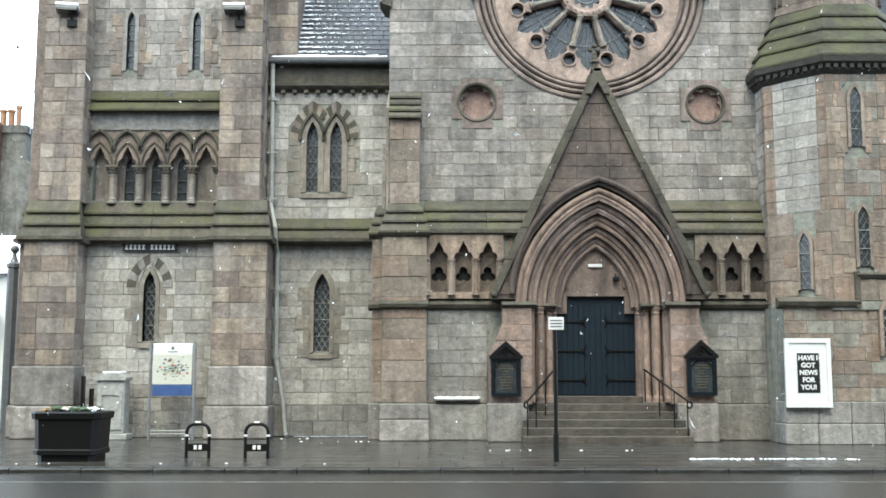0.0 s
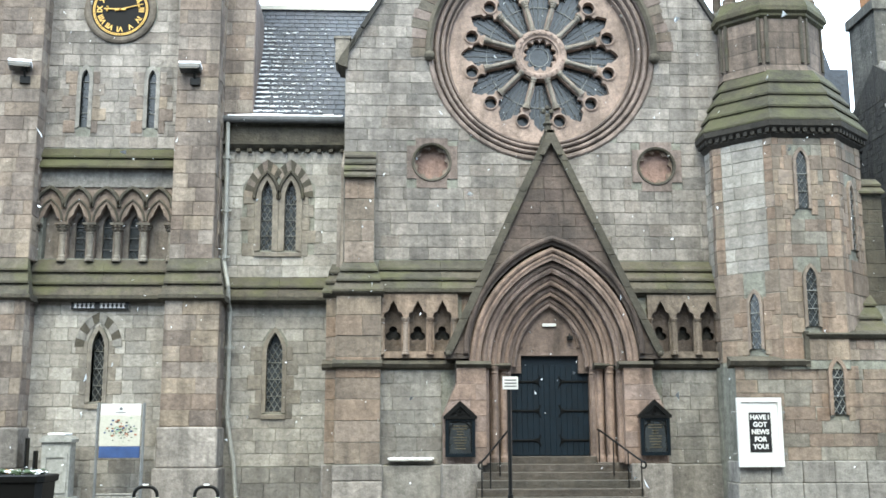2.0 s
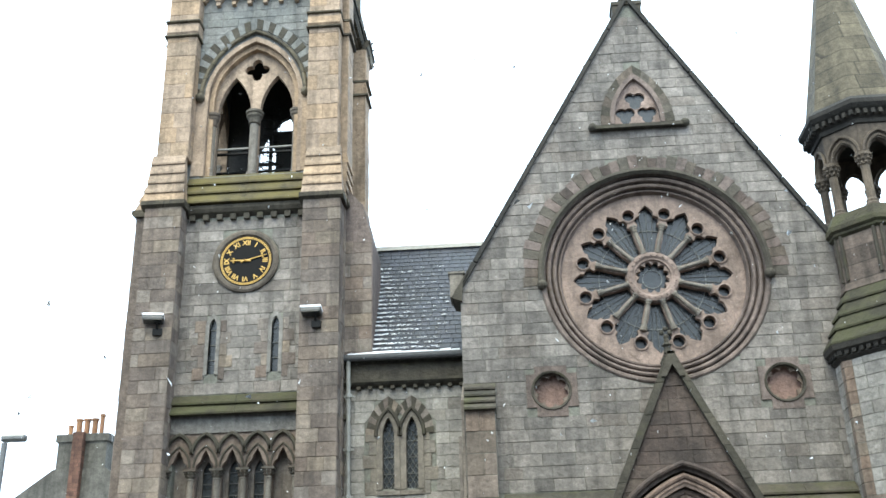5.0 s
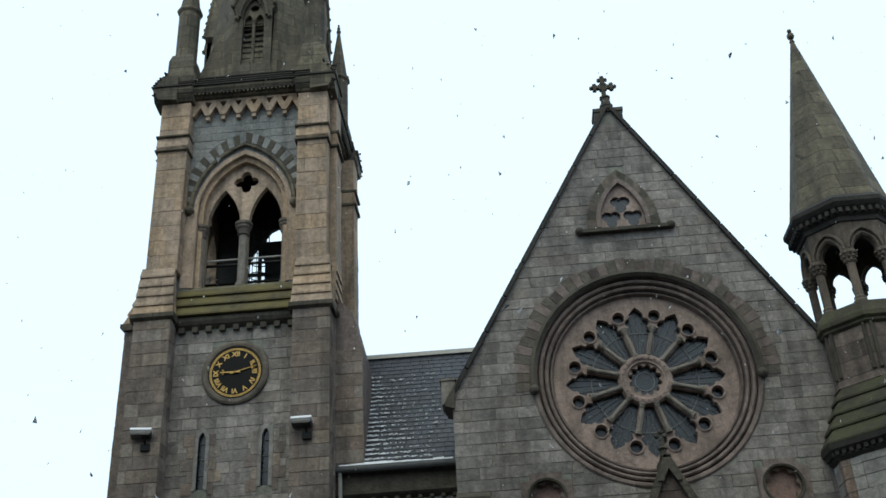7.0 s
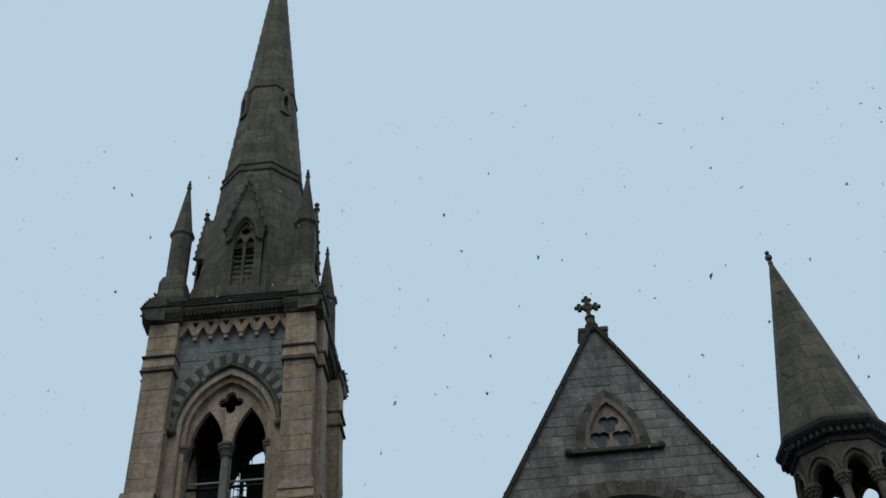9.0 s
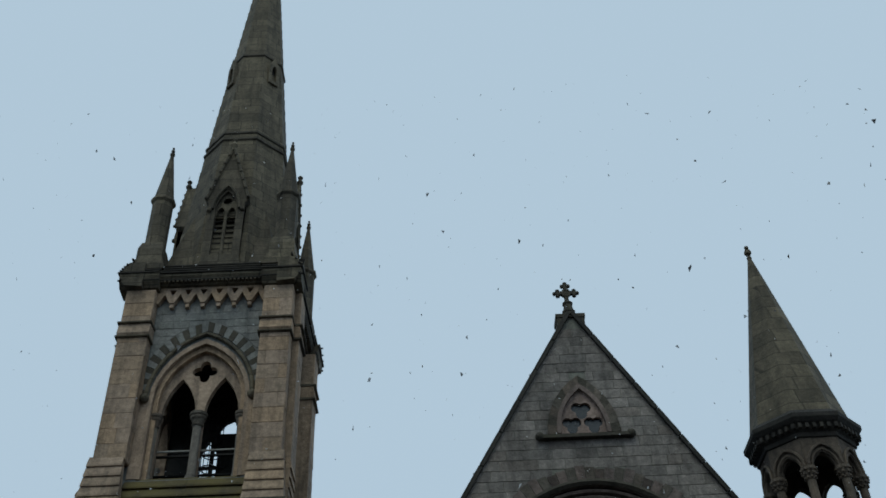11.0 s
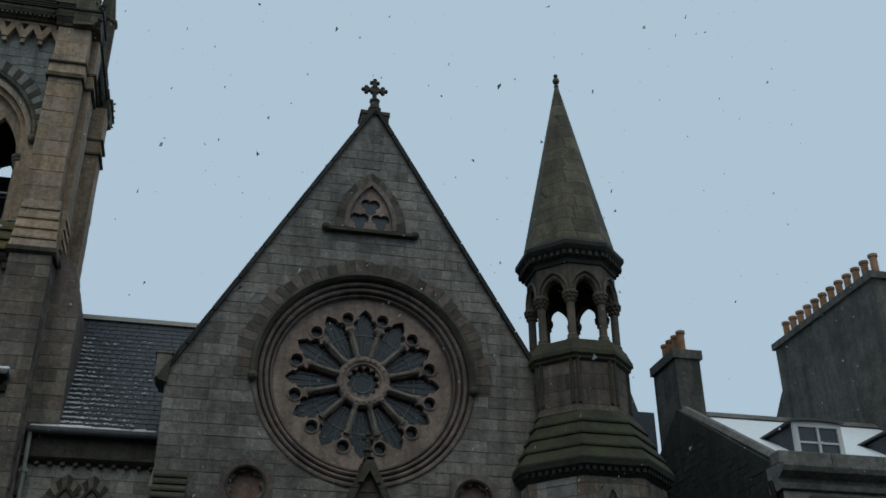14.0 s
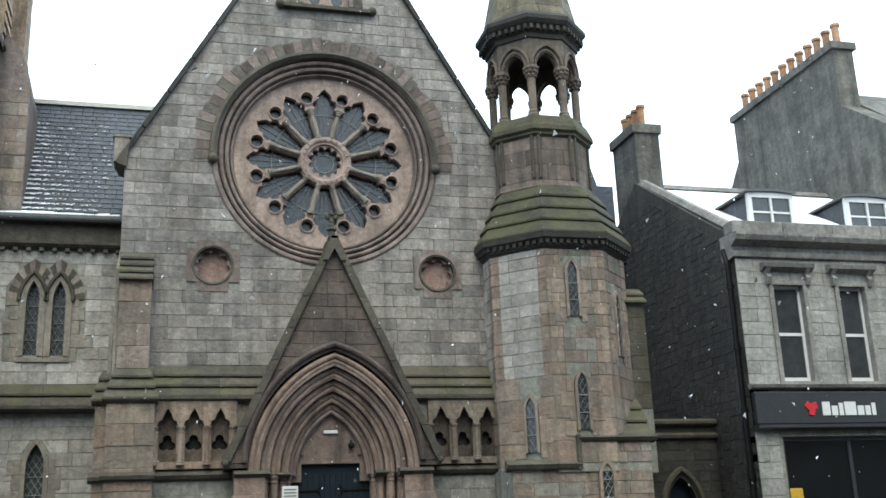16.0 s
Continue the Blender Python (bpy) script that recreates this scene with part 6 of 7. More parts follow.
for i in range(3):
    box(bm, 11.2 + i * 0.28, 11.32 + i * 0.28, 25.25, 25.6, 8.12, 8.32)
part("wing_gutter", bm, IRON, turret, "black corbelled gutter")
bm = bmesh.new()
along_x(bm, [(25.22, 8.85), (25.22, 8.9), (26.2, 9.25), (26.2, 8.85)], 11.02, 11.9)
part("snow_cover", bm, SNOW, turret, "patch of snow on the wing roof")
bm = bmesh.new()
plate([[(12.6, 9.0), (15.2, 9.0), (15.2, 13.6), (14.6, 13.6), (14.15, 15.1), (12.6, 15.1)]], 32.5, 44, bm)
part("rear_roof", bm, SLATE, church, "dark slate roof behind the turret")

# ---- street between turret and bank ----
dark_wall = bmesh.new()
plate([[(11.2, 0), (13.98, 0), (13.98, 4.2), (11.2, 4.2)], lancet_loop(12.85, 0.42, 0.0, 2.15, 0.75)], 24.9, 25.4, dark_wall)
lw = put(dark_wall, "wall_link", RUBBLE)
tagged(lw, "low sooty stone wall with a pointed doorway", "wall", kind="structure")
bm = bmesh.new()
along_x(bm, [(24.9, 3.86), (24.78, 3.9), (24.76, 3.97), (24.9, 4.04)], 11.2, 13.98)
along_x(bm, [(24.85, 4.2), (24.74, 4.26), (24.74, 4.33), (24.9, 4.4), (25.42, 4.4), (25.42, 4.2)], 11.2, 13.98)
tube(bm, [(x, 24.86, z) for x, z in pointed(12.85, 2.15, 0.56, 0.95, 8)], 0.08, 6)
part("mouldings", bm, DARKSTONE, lw)
part("door", plate([lancet_loop(12.85, 0.43, 0.0, 2.15, 0.76)], 25.2, 25.25), DOORBLUE, lw, "dark blue pointed door")
masonry(lw, RUBBLE, spans_of(lambda z: (11.35, 13.95), [h_lancet(12.85, 0.6, 0.0, 2.15, 0.98)]), 0.1, 3.85, 0.27, (0.3, 0.7), y=24.9, pieces=60, seed=141, proud=0.01, rest_name="wall_stonework")

# ---- bank building ----
bank = thing("bank_building", "grey granite bank with charcoal shopfront and snowy dormered roof", "building")
BX, BY = 14.0, 23.0
wins = [(15.0, 15.88), (16.95, 17.75), (18.9, 19.75)]
bl = [[(BX, 0), (26, 0), (26, 9.0), (BX, 9.0)], [(14.75, 0.5), (25, 0.5), (25, 3.72), (14.75, 3.72)]] + [[(a - 0.05, 5.06), (b + 0.05, 5.06), (b + 0.05, 7.67), (a - 0.05, 7.67)] for a, b in wins]
bw = part("front_wall", plate(bl, BY, BY + 0.5), MORTAR, bank)
masonry(bw, BANKGRANITE, spans_of(lambda z: (BX, 22.0), [h_rect(a - 0.12, b + 0.12, 4.9, 7.72) for a, b in wins]), 4.95, 8.3, 0.34, (0.6, 1.1), y=BY, pieces=140, seed=110)
masonry(bw, BANKGRANITE, lambda z: [(BX, 14.65)], 0.3, 3.9, 0.4, (0.6, 0.7), y=BY, pieces=12, seed=111)
for a, b in wins:
    bm = plate([[(a - 0.12, 5.0), (b + 0.12, 5.0), (b + 0.12, 7.74), (a - 0.12, 7.74)], [(a, 5.1), (b, 5.1), (b, 7.62), (a, 7.62)]], BY - 0.05, BY + 0.2)
    wd = part("window", bm, GRANITE_WORN, bank, "white sash window with granite hood")
    bm = plate([[(a, 5.1), (b, 5.1), (b, 7.62), (a, 7.62)], [(a + 0.08, 5.22), (b - 0.08, 5.22), (b - 0.08, 6.3), (a + 0.08, 6.3)], [(a + 0.07, 6.38), (b - 0.07, 6.38), (b - 0.07, 7.54), (a + 0.07, 7.54)]], BY + 0.15, BY + 0.21)
    part("sash", bm, WHITE, wd)
    for z0, z1 in ((5.2, 6.32), (6.36, 7.56)):
        part("pane", plate([[(a + 0.06, z0), (b - 0.06, z0), (b - 0.06, z1), (a + 0.06, z1)]], BY + 0.18, BY + 0.186), WINDOWGLASS, wd)
    bm = bmesh.new()
    along_x(bm, [(BY, 7.95), (BY - 0.22, 8.05), (BY - 0.25, 8.15), (BY, 8.2)], a - 0.3, b + 0.3)
    for s in (a - 0.2, b + 0.08):
        along_x(bm, [(BY, 7.6), (BY - 0.1, 7.62), (BY - 0.16, 7.8), (BY - 0.1, 7.9), (BY - 0.2, 8.04), (BY, 8.04)], s, s + 0.12)
    part("hood", bm, GRANITE_WORN, wd)
bm = bmesh.new()
along_x(bm, [(BY + 0.1, 8.3), (BY - 0.1, 8.34), (BY - 0.14, 8.46), (BY - 0.02, 8.5), (BY - 0.02, 8.62), (BY - 0.3, 8.74), (BY - 0.36, 8.86), (BY - 0.36, 8.94), (BY + 0.5, 8.96), (BY + 0.5, 8.3)], BX - 0.08, 26)

along_x(bm, [(BY - 0.05, 4.88), (BY - 0.2, 4.92), (BY - 0.24, 5.0), (BY, 5.04)], BX - 0.05, 26)
part("cornice", bm, GRANITE_WORN, bank)
for i in range(8):
    part("parapet_stone", bevelled(BX - 0.05 + i * 1.5, BX - 0.05 + (i + 1) * 1.5 - 0.01, BY - 0.14, BY + 0.3, 8.97, 9.3, 0.025), GRANITE_WORN, bank)
fa = part("fascia", bevelled(BX + 0.02, 25.9, BY - 0.16, BY + 0.02, 4.02, 4.82, 0.02), FASCIA, bank, "charcoal shop fascia with white lettering")
bm = bmesh.new()
along_x(bm, [(BY - 0.14, 3.86), (BY - 0.24, 3.92), (BY - 0.24, 4.0), (BY, 4.02), (BY, 3.86)], BX, 25.9)
part("fascia_moulding", bm, FASCIA, bank)
for i in range(3):
    a = 2 * math.pi * i / 3 + 0.5
    c = (15.57 + 0.1 * math.cos(a), 4.41 + 0.1 * math.sin(a))
    sq = [(c[0] + 0.115 * math.cos(a + 0.6 + j * math.pi / 2), c[1] + 0.115 * math.sin(a + 0.6 + j * math.pi / 2)) for j in range(4)]
    part("emblem", plate([sq], BY - 0.18 - 0.004 * i, BY - 0.16), plain("emblem_red", (0.5, 0.02, 0.03), 0.4), fa, "red emblem")
for i, (w, h) in enumerate(((0.22, 0.34), (0.17, 0.24), (0.12, 0.31), (0.33, 0.34), (0.18, 0.24), (0.15, 0.24), (0.11, 0.31))):
    x = 15.88 + sum((0.22, 0.17, 0.12, 0.33, 0.18, 0.15, 0.11)[:i]) + 0.045 * i
    part("letter_bar", plate([[(x, 4.22), (x + w, 4.22), (x + w, 4.22 + h), (x, 4.22 + h)]], BY - 0.18, BY - 0.16), WHITE, fa, "white sign bar")
bm = plate([[(14.74, 0.4), (25, 0.4), (25, 3.74), (14.74, 3.74)]] + [[(14.86 + i * 1.9, 0.55), (14.86 + i * 1.9 + 1.8, 0.55), (14.86 + i * 1.9 + 1.8, 3.62), (14.86 + i * 1.9, 3.62)] for i in range(5)], BY + 0.12, BY + 0.2)
sf = part("shopfront", bm, FASCIA, bank)
for i in range(5):
    part("pane", plate([[(14.84 + i * 1.9, 0.5), (14.88 + i * 1.9 + 1.8, 0.5), (14.88 + i * 1.9 + 1.8, 3.64), (14.84 + i * 1.9, 3.64)]], BY + 0.15, BY + 0.16), SHOPGLASS, sf)
bm = bevelled(14.6, 14.95, BY - 0.3, BY - 0.26, 1.9, 2.45, 0.02)
part("yellow_sign", bm, YELLOW, bank, "yellow projecting sign")
bm = bmesh.new()
tube(bm, [(BX - 0.1, BY + 0.35, 8.6), (BX - 0.1, BY + 0.22, 8.2), (BX - 0.1, BY + 0.22, -0.02)], 0.075, 10)
for z in (7.6, 6.0, 4.4, 2.8, 1.2):
    tube(bm, [(BX - 0.1, BY + 0.22, z - 0.06), (BX - 0.1, BY + 0.22, z + 0.06)], 0.1, 10)
    box(bm, BX - 0.16, BX + 0.02, BY + 0.16, BY + 0.28, z - 0.04, z + 0.04)
part("downpipe", bm, IRON, bank, "black cast iron downpipe at the corner")
# gable side, roof, dormers, chimney
gpoly = [(BY, 0), (BY + 10, 0), (BY + 10, 7.5), (30.2, 11.0), (28.3, 12.2), (BY + 0.6, 9.25), (BY, 9.0)]
bm = bmesh.new()
along_x(bm, gpoly, BX, BX + 0.5)
gs = part("gable_side", bm, RUBBLE, bank, "dark sooty rubble side wall")
msd = Matrix.Translation((BX, 0, 0)) @ Matrix.Rotation(radians(-90), 4, "Z")
masonry(gs, RUBBLE, lambda z: [(-32.5, -BY - 0.02)] if z < 8.9 else [(-31.5 + (z - 8.9) * 0.5, -BY - 0.75 - (z - 9.0) * 1.6)], 0.3, 11.2, 0.2, (0.16, 0.5), m=msd, seed=120, proud=0.008, rest_name="rubble_stonework")
bm = bmesh.new()
box(bm, BX + 0.3, 26, BY + 0.45, BY + 9.9, 0, 7.35)
part("body", bm, INNERDARK, bank)
bm = bmesh.new()
along_x(bm, [(BY + 0.35, 9.2), (28.4, 12.1), (32.5, 9.0), (32.5, 7.4), (BY + 0.35, 7.4)], BX + 0.4, 26)
part("roof", bm, SNOW, bank, "snow covered roof")
bm = bmesh.new()
along_x(bm, [(28.2, 12.05), (28.4, 12.25), (28.6, 12.05)], BX + 0.4, 26)
tube(bm, [(BX + 0.25, BY + 0.5, 9.3), (BX + 0.25, 28.3, 12.2)], 0.16, 6)
part("skew", bm, GRANITE_WORN, bank)
for x0 in (15.3, 18.4, 21.5):
    bm = bmesh.new()
    plate([[(x0 - 0.08, 9.3), (x0 + 1.38, 9.3), (x0 + 1.36, 10.5), (x0 + 0.98, 10.53), (x0 + 0.65, 10.54), (x0 + 0.32, 10.53), (x0 - 0.06, 10.5)], [(x0 + 0.06, 9.55), (x0 + 0.62, 9.55), (x0 + 0.62, 10.38), (x0 + 0.06, 10.38)], [(x0 + 0.68, 9.55), (x0 + 1.24, 9.55), (x0 + 1.24, 10.38), (x0 + 0.68, 10.38)]], BY + 1.0, BY + 1.12, bm)
    dm = part("dormer", bm, WHITE, bank, "white framed dormer window in the roof")
    bm = bmesh.new()
    plate([[(x0 - 0.04, 9.2), (x0 + 1.34, 9.2), (x0 + 1.3, 10.46), (x0, 10.46)]], BY + 1.13, BY + 3.2, bm)
    part("cheek", bm, SLATE, dm)
    bm = bmesh.new()
    plate([[(x0 - 0.13, 10.505), (x0 + 0.3, 10.54), (x0 + 0.65, 10.55), (x0 + 1.0, 10.54), (x0 + 1.43, 10.505), (x0 + 1.43, 10.56), (x0 + 1.0, 10.61), (x0 + 0.65, 10.62), (x0 + 0.3, 10.61), (x0 - 0.13, 10.56)]], BY + 0.92, BY + 3.3, bm)
    part("cap", bm, LEAD, dm)
    for s in (0.05, 0.67):
        part("pane", plate([[(x0 + s, 9.5), (x0 + s + 0.58, 9.5), (x0 + s + 0.58, 10.4), (x0 + s, 10.4)]], BY + 1.06, BY + 1.065), WINDOWGLASS, dm)
        bm = bmesh.new()
        box(bm, x0 + s, x0 + s + 0.58, BY + 1.02, BY + 1.05, 9.93, 9.98)
        part("glazing_bar", bm, WHITE, dm)


def pots(parent, pts, h=0.75, r=0.14):
    for p in pts:
        bm = bmesh.new()
        rings(bm, p[0], p[1], [(r * 0.85, p[2]), (r * 0.85, p[2] + h * 0.85), (r * 1.1, p[2] + h * 0.88), (r * 1.1, p[2] + h), (r * 0.8, p[2] + h), (r * 0.7, p[2] + h * 0.8)], 12)
        part("chimney_pot", bm, TERRACOTTA, parent)


def stack(name, x0, x1, y0, y1, z0, z1, mat, label):
    bm = bmesh.new()
    box(bm, x0, x1, y0, y1, z0, z1 - 0.3)
    box(bm, x0 - 0.08, x1 + 0.08, y0 - 0.08, y1 + 0.08, z1 - 0.3, z1)
    return tagged(put(bm, name, mat), label, "chimney")


ck = stack("chimney", BX + 0.1, BX + 0.95, 28.2, 29.9, 10.5, 14.2, RENDERED, "grey rendered chimney stack with terracotta pots")
pots(ck, [(BX + 0.52, 28.45 + i * 0.4, 14.2) for i in range(4)])
# tall neighbour beyond the bank
tall = thing("tall_building", "tall grey rendered tenement gable with a long chimney", "building")
bm = bmesh.new()
along_x(bm, [(24.5, 0), (36.5, 0), (36.5, 11.5), (33.6, 15.0), (33.4, 15.2), (33.4, 17.0), (26.95, 17.0), (26.95, 14.8), (24.5, 13.0)], 21.0, 21.75)
part("gable", bm, RENDERED, tall)
bm = bmesh.new()
box(bm, 20.9, 21.85, 26.85, 33.5, 16.85, 17.1)
part("chimney_cope", bm, RENDERED, tall)
bm = bmesh.new()
along_x(bm, [(24.6, 0), (36.4, 0), (36.4, 11.4), (31.6, 15.75), (28.0, 15.75), (24.6, 13.0)], 21.75, 45)
part("body", bm, RENDERED, tall)
pots(tall, [(21.4, 27.2 + i * 0.53, 17.1) for i in range(12)], 0.8, 0.15)

# ---- left background ----
house = thing("grey_house", "distant grey rendered house gable with red brick flue", "house")
bm = bmesh.new()
plate([[(-26, 0), (-15.0, 0), (-15.0, 8.6), (-16.4, 9.9), (-18.57, 9.9), (-26, 4.5)]], 40, 48, bm)
part("gable", bm, RENDERED, house)
part("brick_flue", bevelled(-17.8, -17.36, 39.75, 40.2, 4, 11.34, 0.02), BRICKRED, house)
hs = stack("chimney", -18.5, -16.48, 40.05, 41.2, 9.5, 11.3, RENDERED, "far grey chimney stack with five mixed pots")
pots(hs, [(-18.15, 40.3, 11.3)], 0.42, 0.11)
pots(hs, [(-17.81 + i * 0.33, 40.3, 11.3) for i in range(3)], 0.68, 0.14)
pots(hs, [(-16.86, 40.3, 11.3)], 0.85, 0.11)
bm = bmesh.new()
tube(bm, [(-16.34, 40.2, 11.0), (-16.37, 40.2, 12.5)], 0.02, 5)
part("aerial", bm, STEEL, hs)
lamp = thing("street_lamp", "grey street lamp on a tall plain post", "street lamp", at=(-11.42, 22.0, 0))
bm = bmesh.new()
tube(bm, [(0, 0, -0.03), (0, 0, 3.0), (0.02, 0, 6.8)], 0.07, 10)
part("post", bm, STEEL, lamp)
bm = bevelled(-0.05, 0.5, -0.11, 0.11, 6.82, 6.98, 0.05)
part("head", bm, STEEL, lamp)
shop = thing("white_shop", "low white shop building with snowy roof", "building")
bm = bmesh.new()
box(bm, -26, -13.4, 33, 39, 0, 4.75)
part("wall", bm, WHITE, shop)
bm = bmesh.new()
along_x(bm, [(32.8, 4.72), (32.8, 4.8), (35.2, 6.25), (39, 5.2), (39, 4.7)], -26, -13.3)
part("roof", bm, SNOW, shop)
bm = bmesh.new()
box(bm, -26, -14.15, 32.9, 33.05, 0.3, 2.8)
part("shop_window", bm, WINDOWGLASS, shop)
bm = bmesh.new()
box(bm, -26, -14.1, 32.6, 33.0, 2.9, 3.4)
part("fascia", bm, SIGNBLUE, shop)
post = thing("street_sign_post", "blue street sign on a dark post beside the tower", "sign", at=(-13.1, 30.0, 0))
bm = bmesh.new()
tube(bm, [(0, 0, -0.03), (0, 0, 3.95)], 0.06, 8)
part("post", bm, IRON, post)
ironpost = thing("iron_post", "old iron gate post with ball finial beside the tower", "post", at=(-12.47, 30.0, 0))
bm = bmesh.new()
rings(bm, 0, 0, [(0.16, -0.03), (0.16, 4.6), (0.2, 4.62), (0.2, 4.72), (0.12, 4.78), (0.06, 4.95), (0.05, 5.05)], 8)
part("shaft", bm, LEAD, ironpost)
bm = bmesh.new()
ball(bm, (0, 0, 5.16), 0.13, 2)
part("finial", bm, LEAD, ironpost)
part("panel", bevelled(-0.4, 0.15, -0.06, -0.02, 3.2, 3.9, 0.02), SIGNBLUE, post)

# ---- things on the pavement and on the walls ----
pl = thing("street_planter", "black street planter with snow-dusted flowers on the pavement", "planter", at=(-6.75, 19.2, 0))
bm = bmesh.new()
rows = []
for z, g in ((0.0, -0.06), (0.1, -0.06), (0.12, 0.0), (0.2, 0.0), (0.22, -0.02), (0.74, 0.0), (0.76, 0.04), (0.86, 0.05), (0.88, 0.02)):
    w, d, c = 0.58 + g, 0.44 + g, 0.1
    rows.append([bm.verts.new((x, y, z)) for x, y in ((-w + c, -d), (w - c, -d), (w, -d + c), (w, d - c), (w - c, d), (-w + c, d), (-w, d - c), (-w, -d + c))])
for a, b in zip(rows, rows[1:]):
    for i in range(8):
        bm.faces.new((a[i], a[(i + 1) % 8], b[(i + 1) % 8], b[i]))
bm.faces.new(rows[0][::-1])
bm.faces.new(rows[-1])
part("tub", bm, IRON, pl)
rnd = random.Random(3)
for nm, mt, cnt, r in (("foliage", LEAF, 60, 0.06), ("orange_flowers", BIRDORANGE, 14, 0.045), ("mauve_flowers", PINKFLOWER, 10, 0.045), ("snow_dusting", SNOW, 45, 0.05)):
    bm = bmesh.new()
    lo, hi = {"orange_flowers": (-0.5, 0.0), "snow_dusting": (-0.15, 0.5)}.get(nm, (-0.5, 0.5))
    for _ in range(cnt):
        ball(bm, (rnd.uniform(lo, hi), rnd.uniform(-0.34, 0.34), 0.89 + rnd.uniform(0, 0.06)), r * rnd.uniform(0.5, 1.2), 1, 0.5)
    tagged(part(nm, bm, mt, pl), kind="stuff")

cab = thing("street_cabinet", "scuffed pale grey metal street cabinet with snow on top", "cabinet", at=(-7.86, 25.0, 0))
part("body", bevelled(-0.33, 0.33, -0.22, 0.22, 0.14, 1.42, 0.02), CABINET, cab)
part("base", bevelled(-0.42, 0.42, -0.26, 0.26, 0, 0.14, 0.02), CABINET, cab)
bm = bmesh.new()
plate([[(-0.37, 1.4), (0.37, 1.4), (0.37, 1.47), (0.28, 1.54), (0.12, 1.57), (-0.12, 1.57), (-0.28, 1.54), (-0.37, 1.47)]], -0.28, 0.28, bm)
part("lid", bm, CABINET, cab)
part("door", plate([[(-0.28, 0.24), (0.28, 0.24), (0.28, 1.15), (0.2, 1.25), (-0.2, 1.25), (-0.28, 1.15)], [(-0.2, 0.34), (0.2, 0.34), (0.2, 1.05), (-0.2, 1.05)]], -0.25, -0.21), CABINET, cab)
part("snow_cap", bevelled(-0.2, 0.22, -0.26, 0.26, 1.56, 1.61, 0.02), SNOW, cab)
fb = thing("pipe_boxes", "small dark meter pipes beside the cabinet", "pipes", at=(-8.55, 25.1, 0))
part("left_box", bevelled(-0.1, -0.05, -0.1, 0.1, 0.3, 1.5, 0.01), IRON, fb)
part("right_box", bevelled(0.1, 0.16, -0.1, 0.1, 0.3, 1.2, 0.01), IRON, fb)

mp = thing("map_board", "steel framed town map board with a blue panel", "map board", at=(-6.42, 24.85, 0))
for x in (-0.53, 0.53):
    bm = bmesh.new()
    tube(bm, [(x, 0, 0), (x, 0, 2.3)], 0.035, 10)
    part("post", bm, STEEL, mp)
part("header", bevelled(-0.47, 0.47, -0.03, 0.03, 2.02, 2.28, 0.01), WHITE, mp)
part("map_sheet", bevelled(-0.47, 0.47, -0.035, 0.03, 1.3, 2.02, 0.01), MAPCREAM, mp)
part("blue_panel", bevelled(-0.47, 0.47, -0.03, 0.03, 1.03, 1.3, 0.01), MAPBLUE, mp)
for z in (0.2, 0.13):
    part("rail", bevelled(-0.5, 0.5, -0.02, 0.02, z - 0.02, z + 0.02, 0.01), STEEL, mp)
rnd = random.Random(9)
for nm, mt, cnt in (("green_print", MAPGREEN, 46), ("red_print", MAPRED, 26), ("blue_print", MAPBLUE, 14), ("dark_print", LEAD, 34)):
    bm = bmesh.new()
    for _ in range(cnt):
        x, z = rnd.gauss(0.02, 0.17), rnd.gauss(1.66, 0.13)
        w, h = rnd.uniform(0.015, 0.06), rnd.uniform(0.01, 0.04)
        if abs(x) < 0.4 and 1.36 < z < 1.96:
            box(bm, x, x + w, -0.04 - 0.002 * rnd.random(), -0.03, z, z + h)
    tagged(part(nm, bm, mt, mp), kind="stuff")
bm = bmesh.new()
ball(bm, (0, -0.03, 2.17), 0.04, 1)
box(bm, -0.12, 0.12, -0.034, -0.03, 2.07, 2.09)
part("emblem", bm, STEEL, mp)


def bike_stand(at):
    b = thing("bike_stand", "black hooped steel bike stand with a small sign plate", "bike stand", "bike stands", at=at)
    bm = bmesh.new()
    w = 0.21
    hoop = [(-w, 0, 0)] + [(-w, 0, 0.44)] + [(-w + 0.15 - 0.15 * math.cos(t), 0, 0.44 + 0.15 * math.sin(t) + 0.04) for t in np.linspace(0.1, math.pi / 2, 6)]
    hoop += [(-x, y, z) for x, y, z in hoop[::-1]]
    tube(bm, hoop, 0.032, 10)
    part("hoop", bm, IRON, b)
    part("plate", bevelled(-w, w, -0.02, 0.02, 0.13, 0.27, 0.01), IRON, b)
    for x in (-0.07, 0.02):
        part("label", bevelled(x, x + 0.06, -0.026, -0.018, 0.16, 0.24, 0.003, 1), WHITE, b)
    bm = bmesh.new()
    tube(bm, [(-0.05, 0, 0.655), (0.05, 0, 0.655)], 0.025, 6)
    for s in (-1, 1):
        tube(bm, [(s * w, 0, 0.4), (s * w, 0, 0.44)], 0.036, 8)
    part("reflective_band", bm, WHITE, b)


bike_stand((-4.55, 19.6, 0))
bike_stand((-3.44, 19.55, 0))

sp_ = thing("sign_pole", "thin black pole with a small white parking plate", "sign", at=(2.07, 18.8, 0))
bm = bmesh.new()
tube(bm, [(0, 0, -0.02), (0, 0, 2.5)], 0.035, 10)
tube(bm, [(0, 0, -0.02), (0, 0, 0.5)], 0.05, 10)
part("pole", bm, IRON, sp_)
pb_ = part("plate", bevelled(-0.12, 0.16, -0.06, -0.03, 2.36, 2.59, 0.008), WHITE, sp_, "white plate with small print")
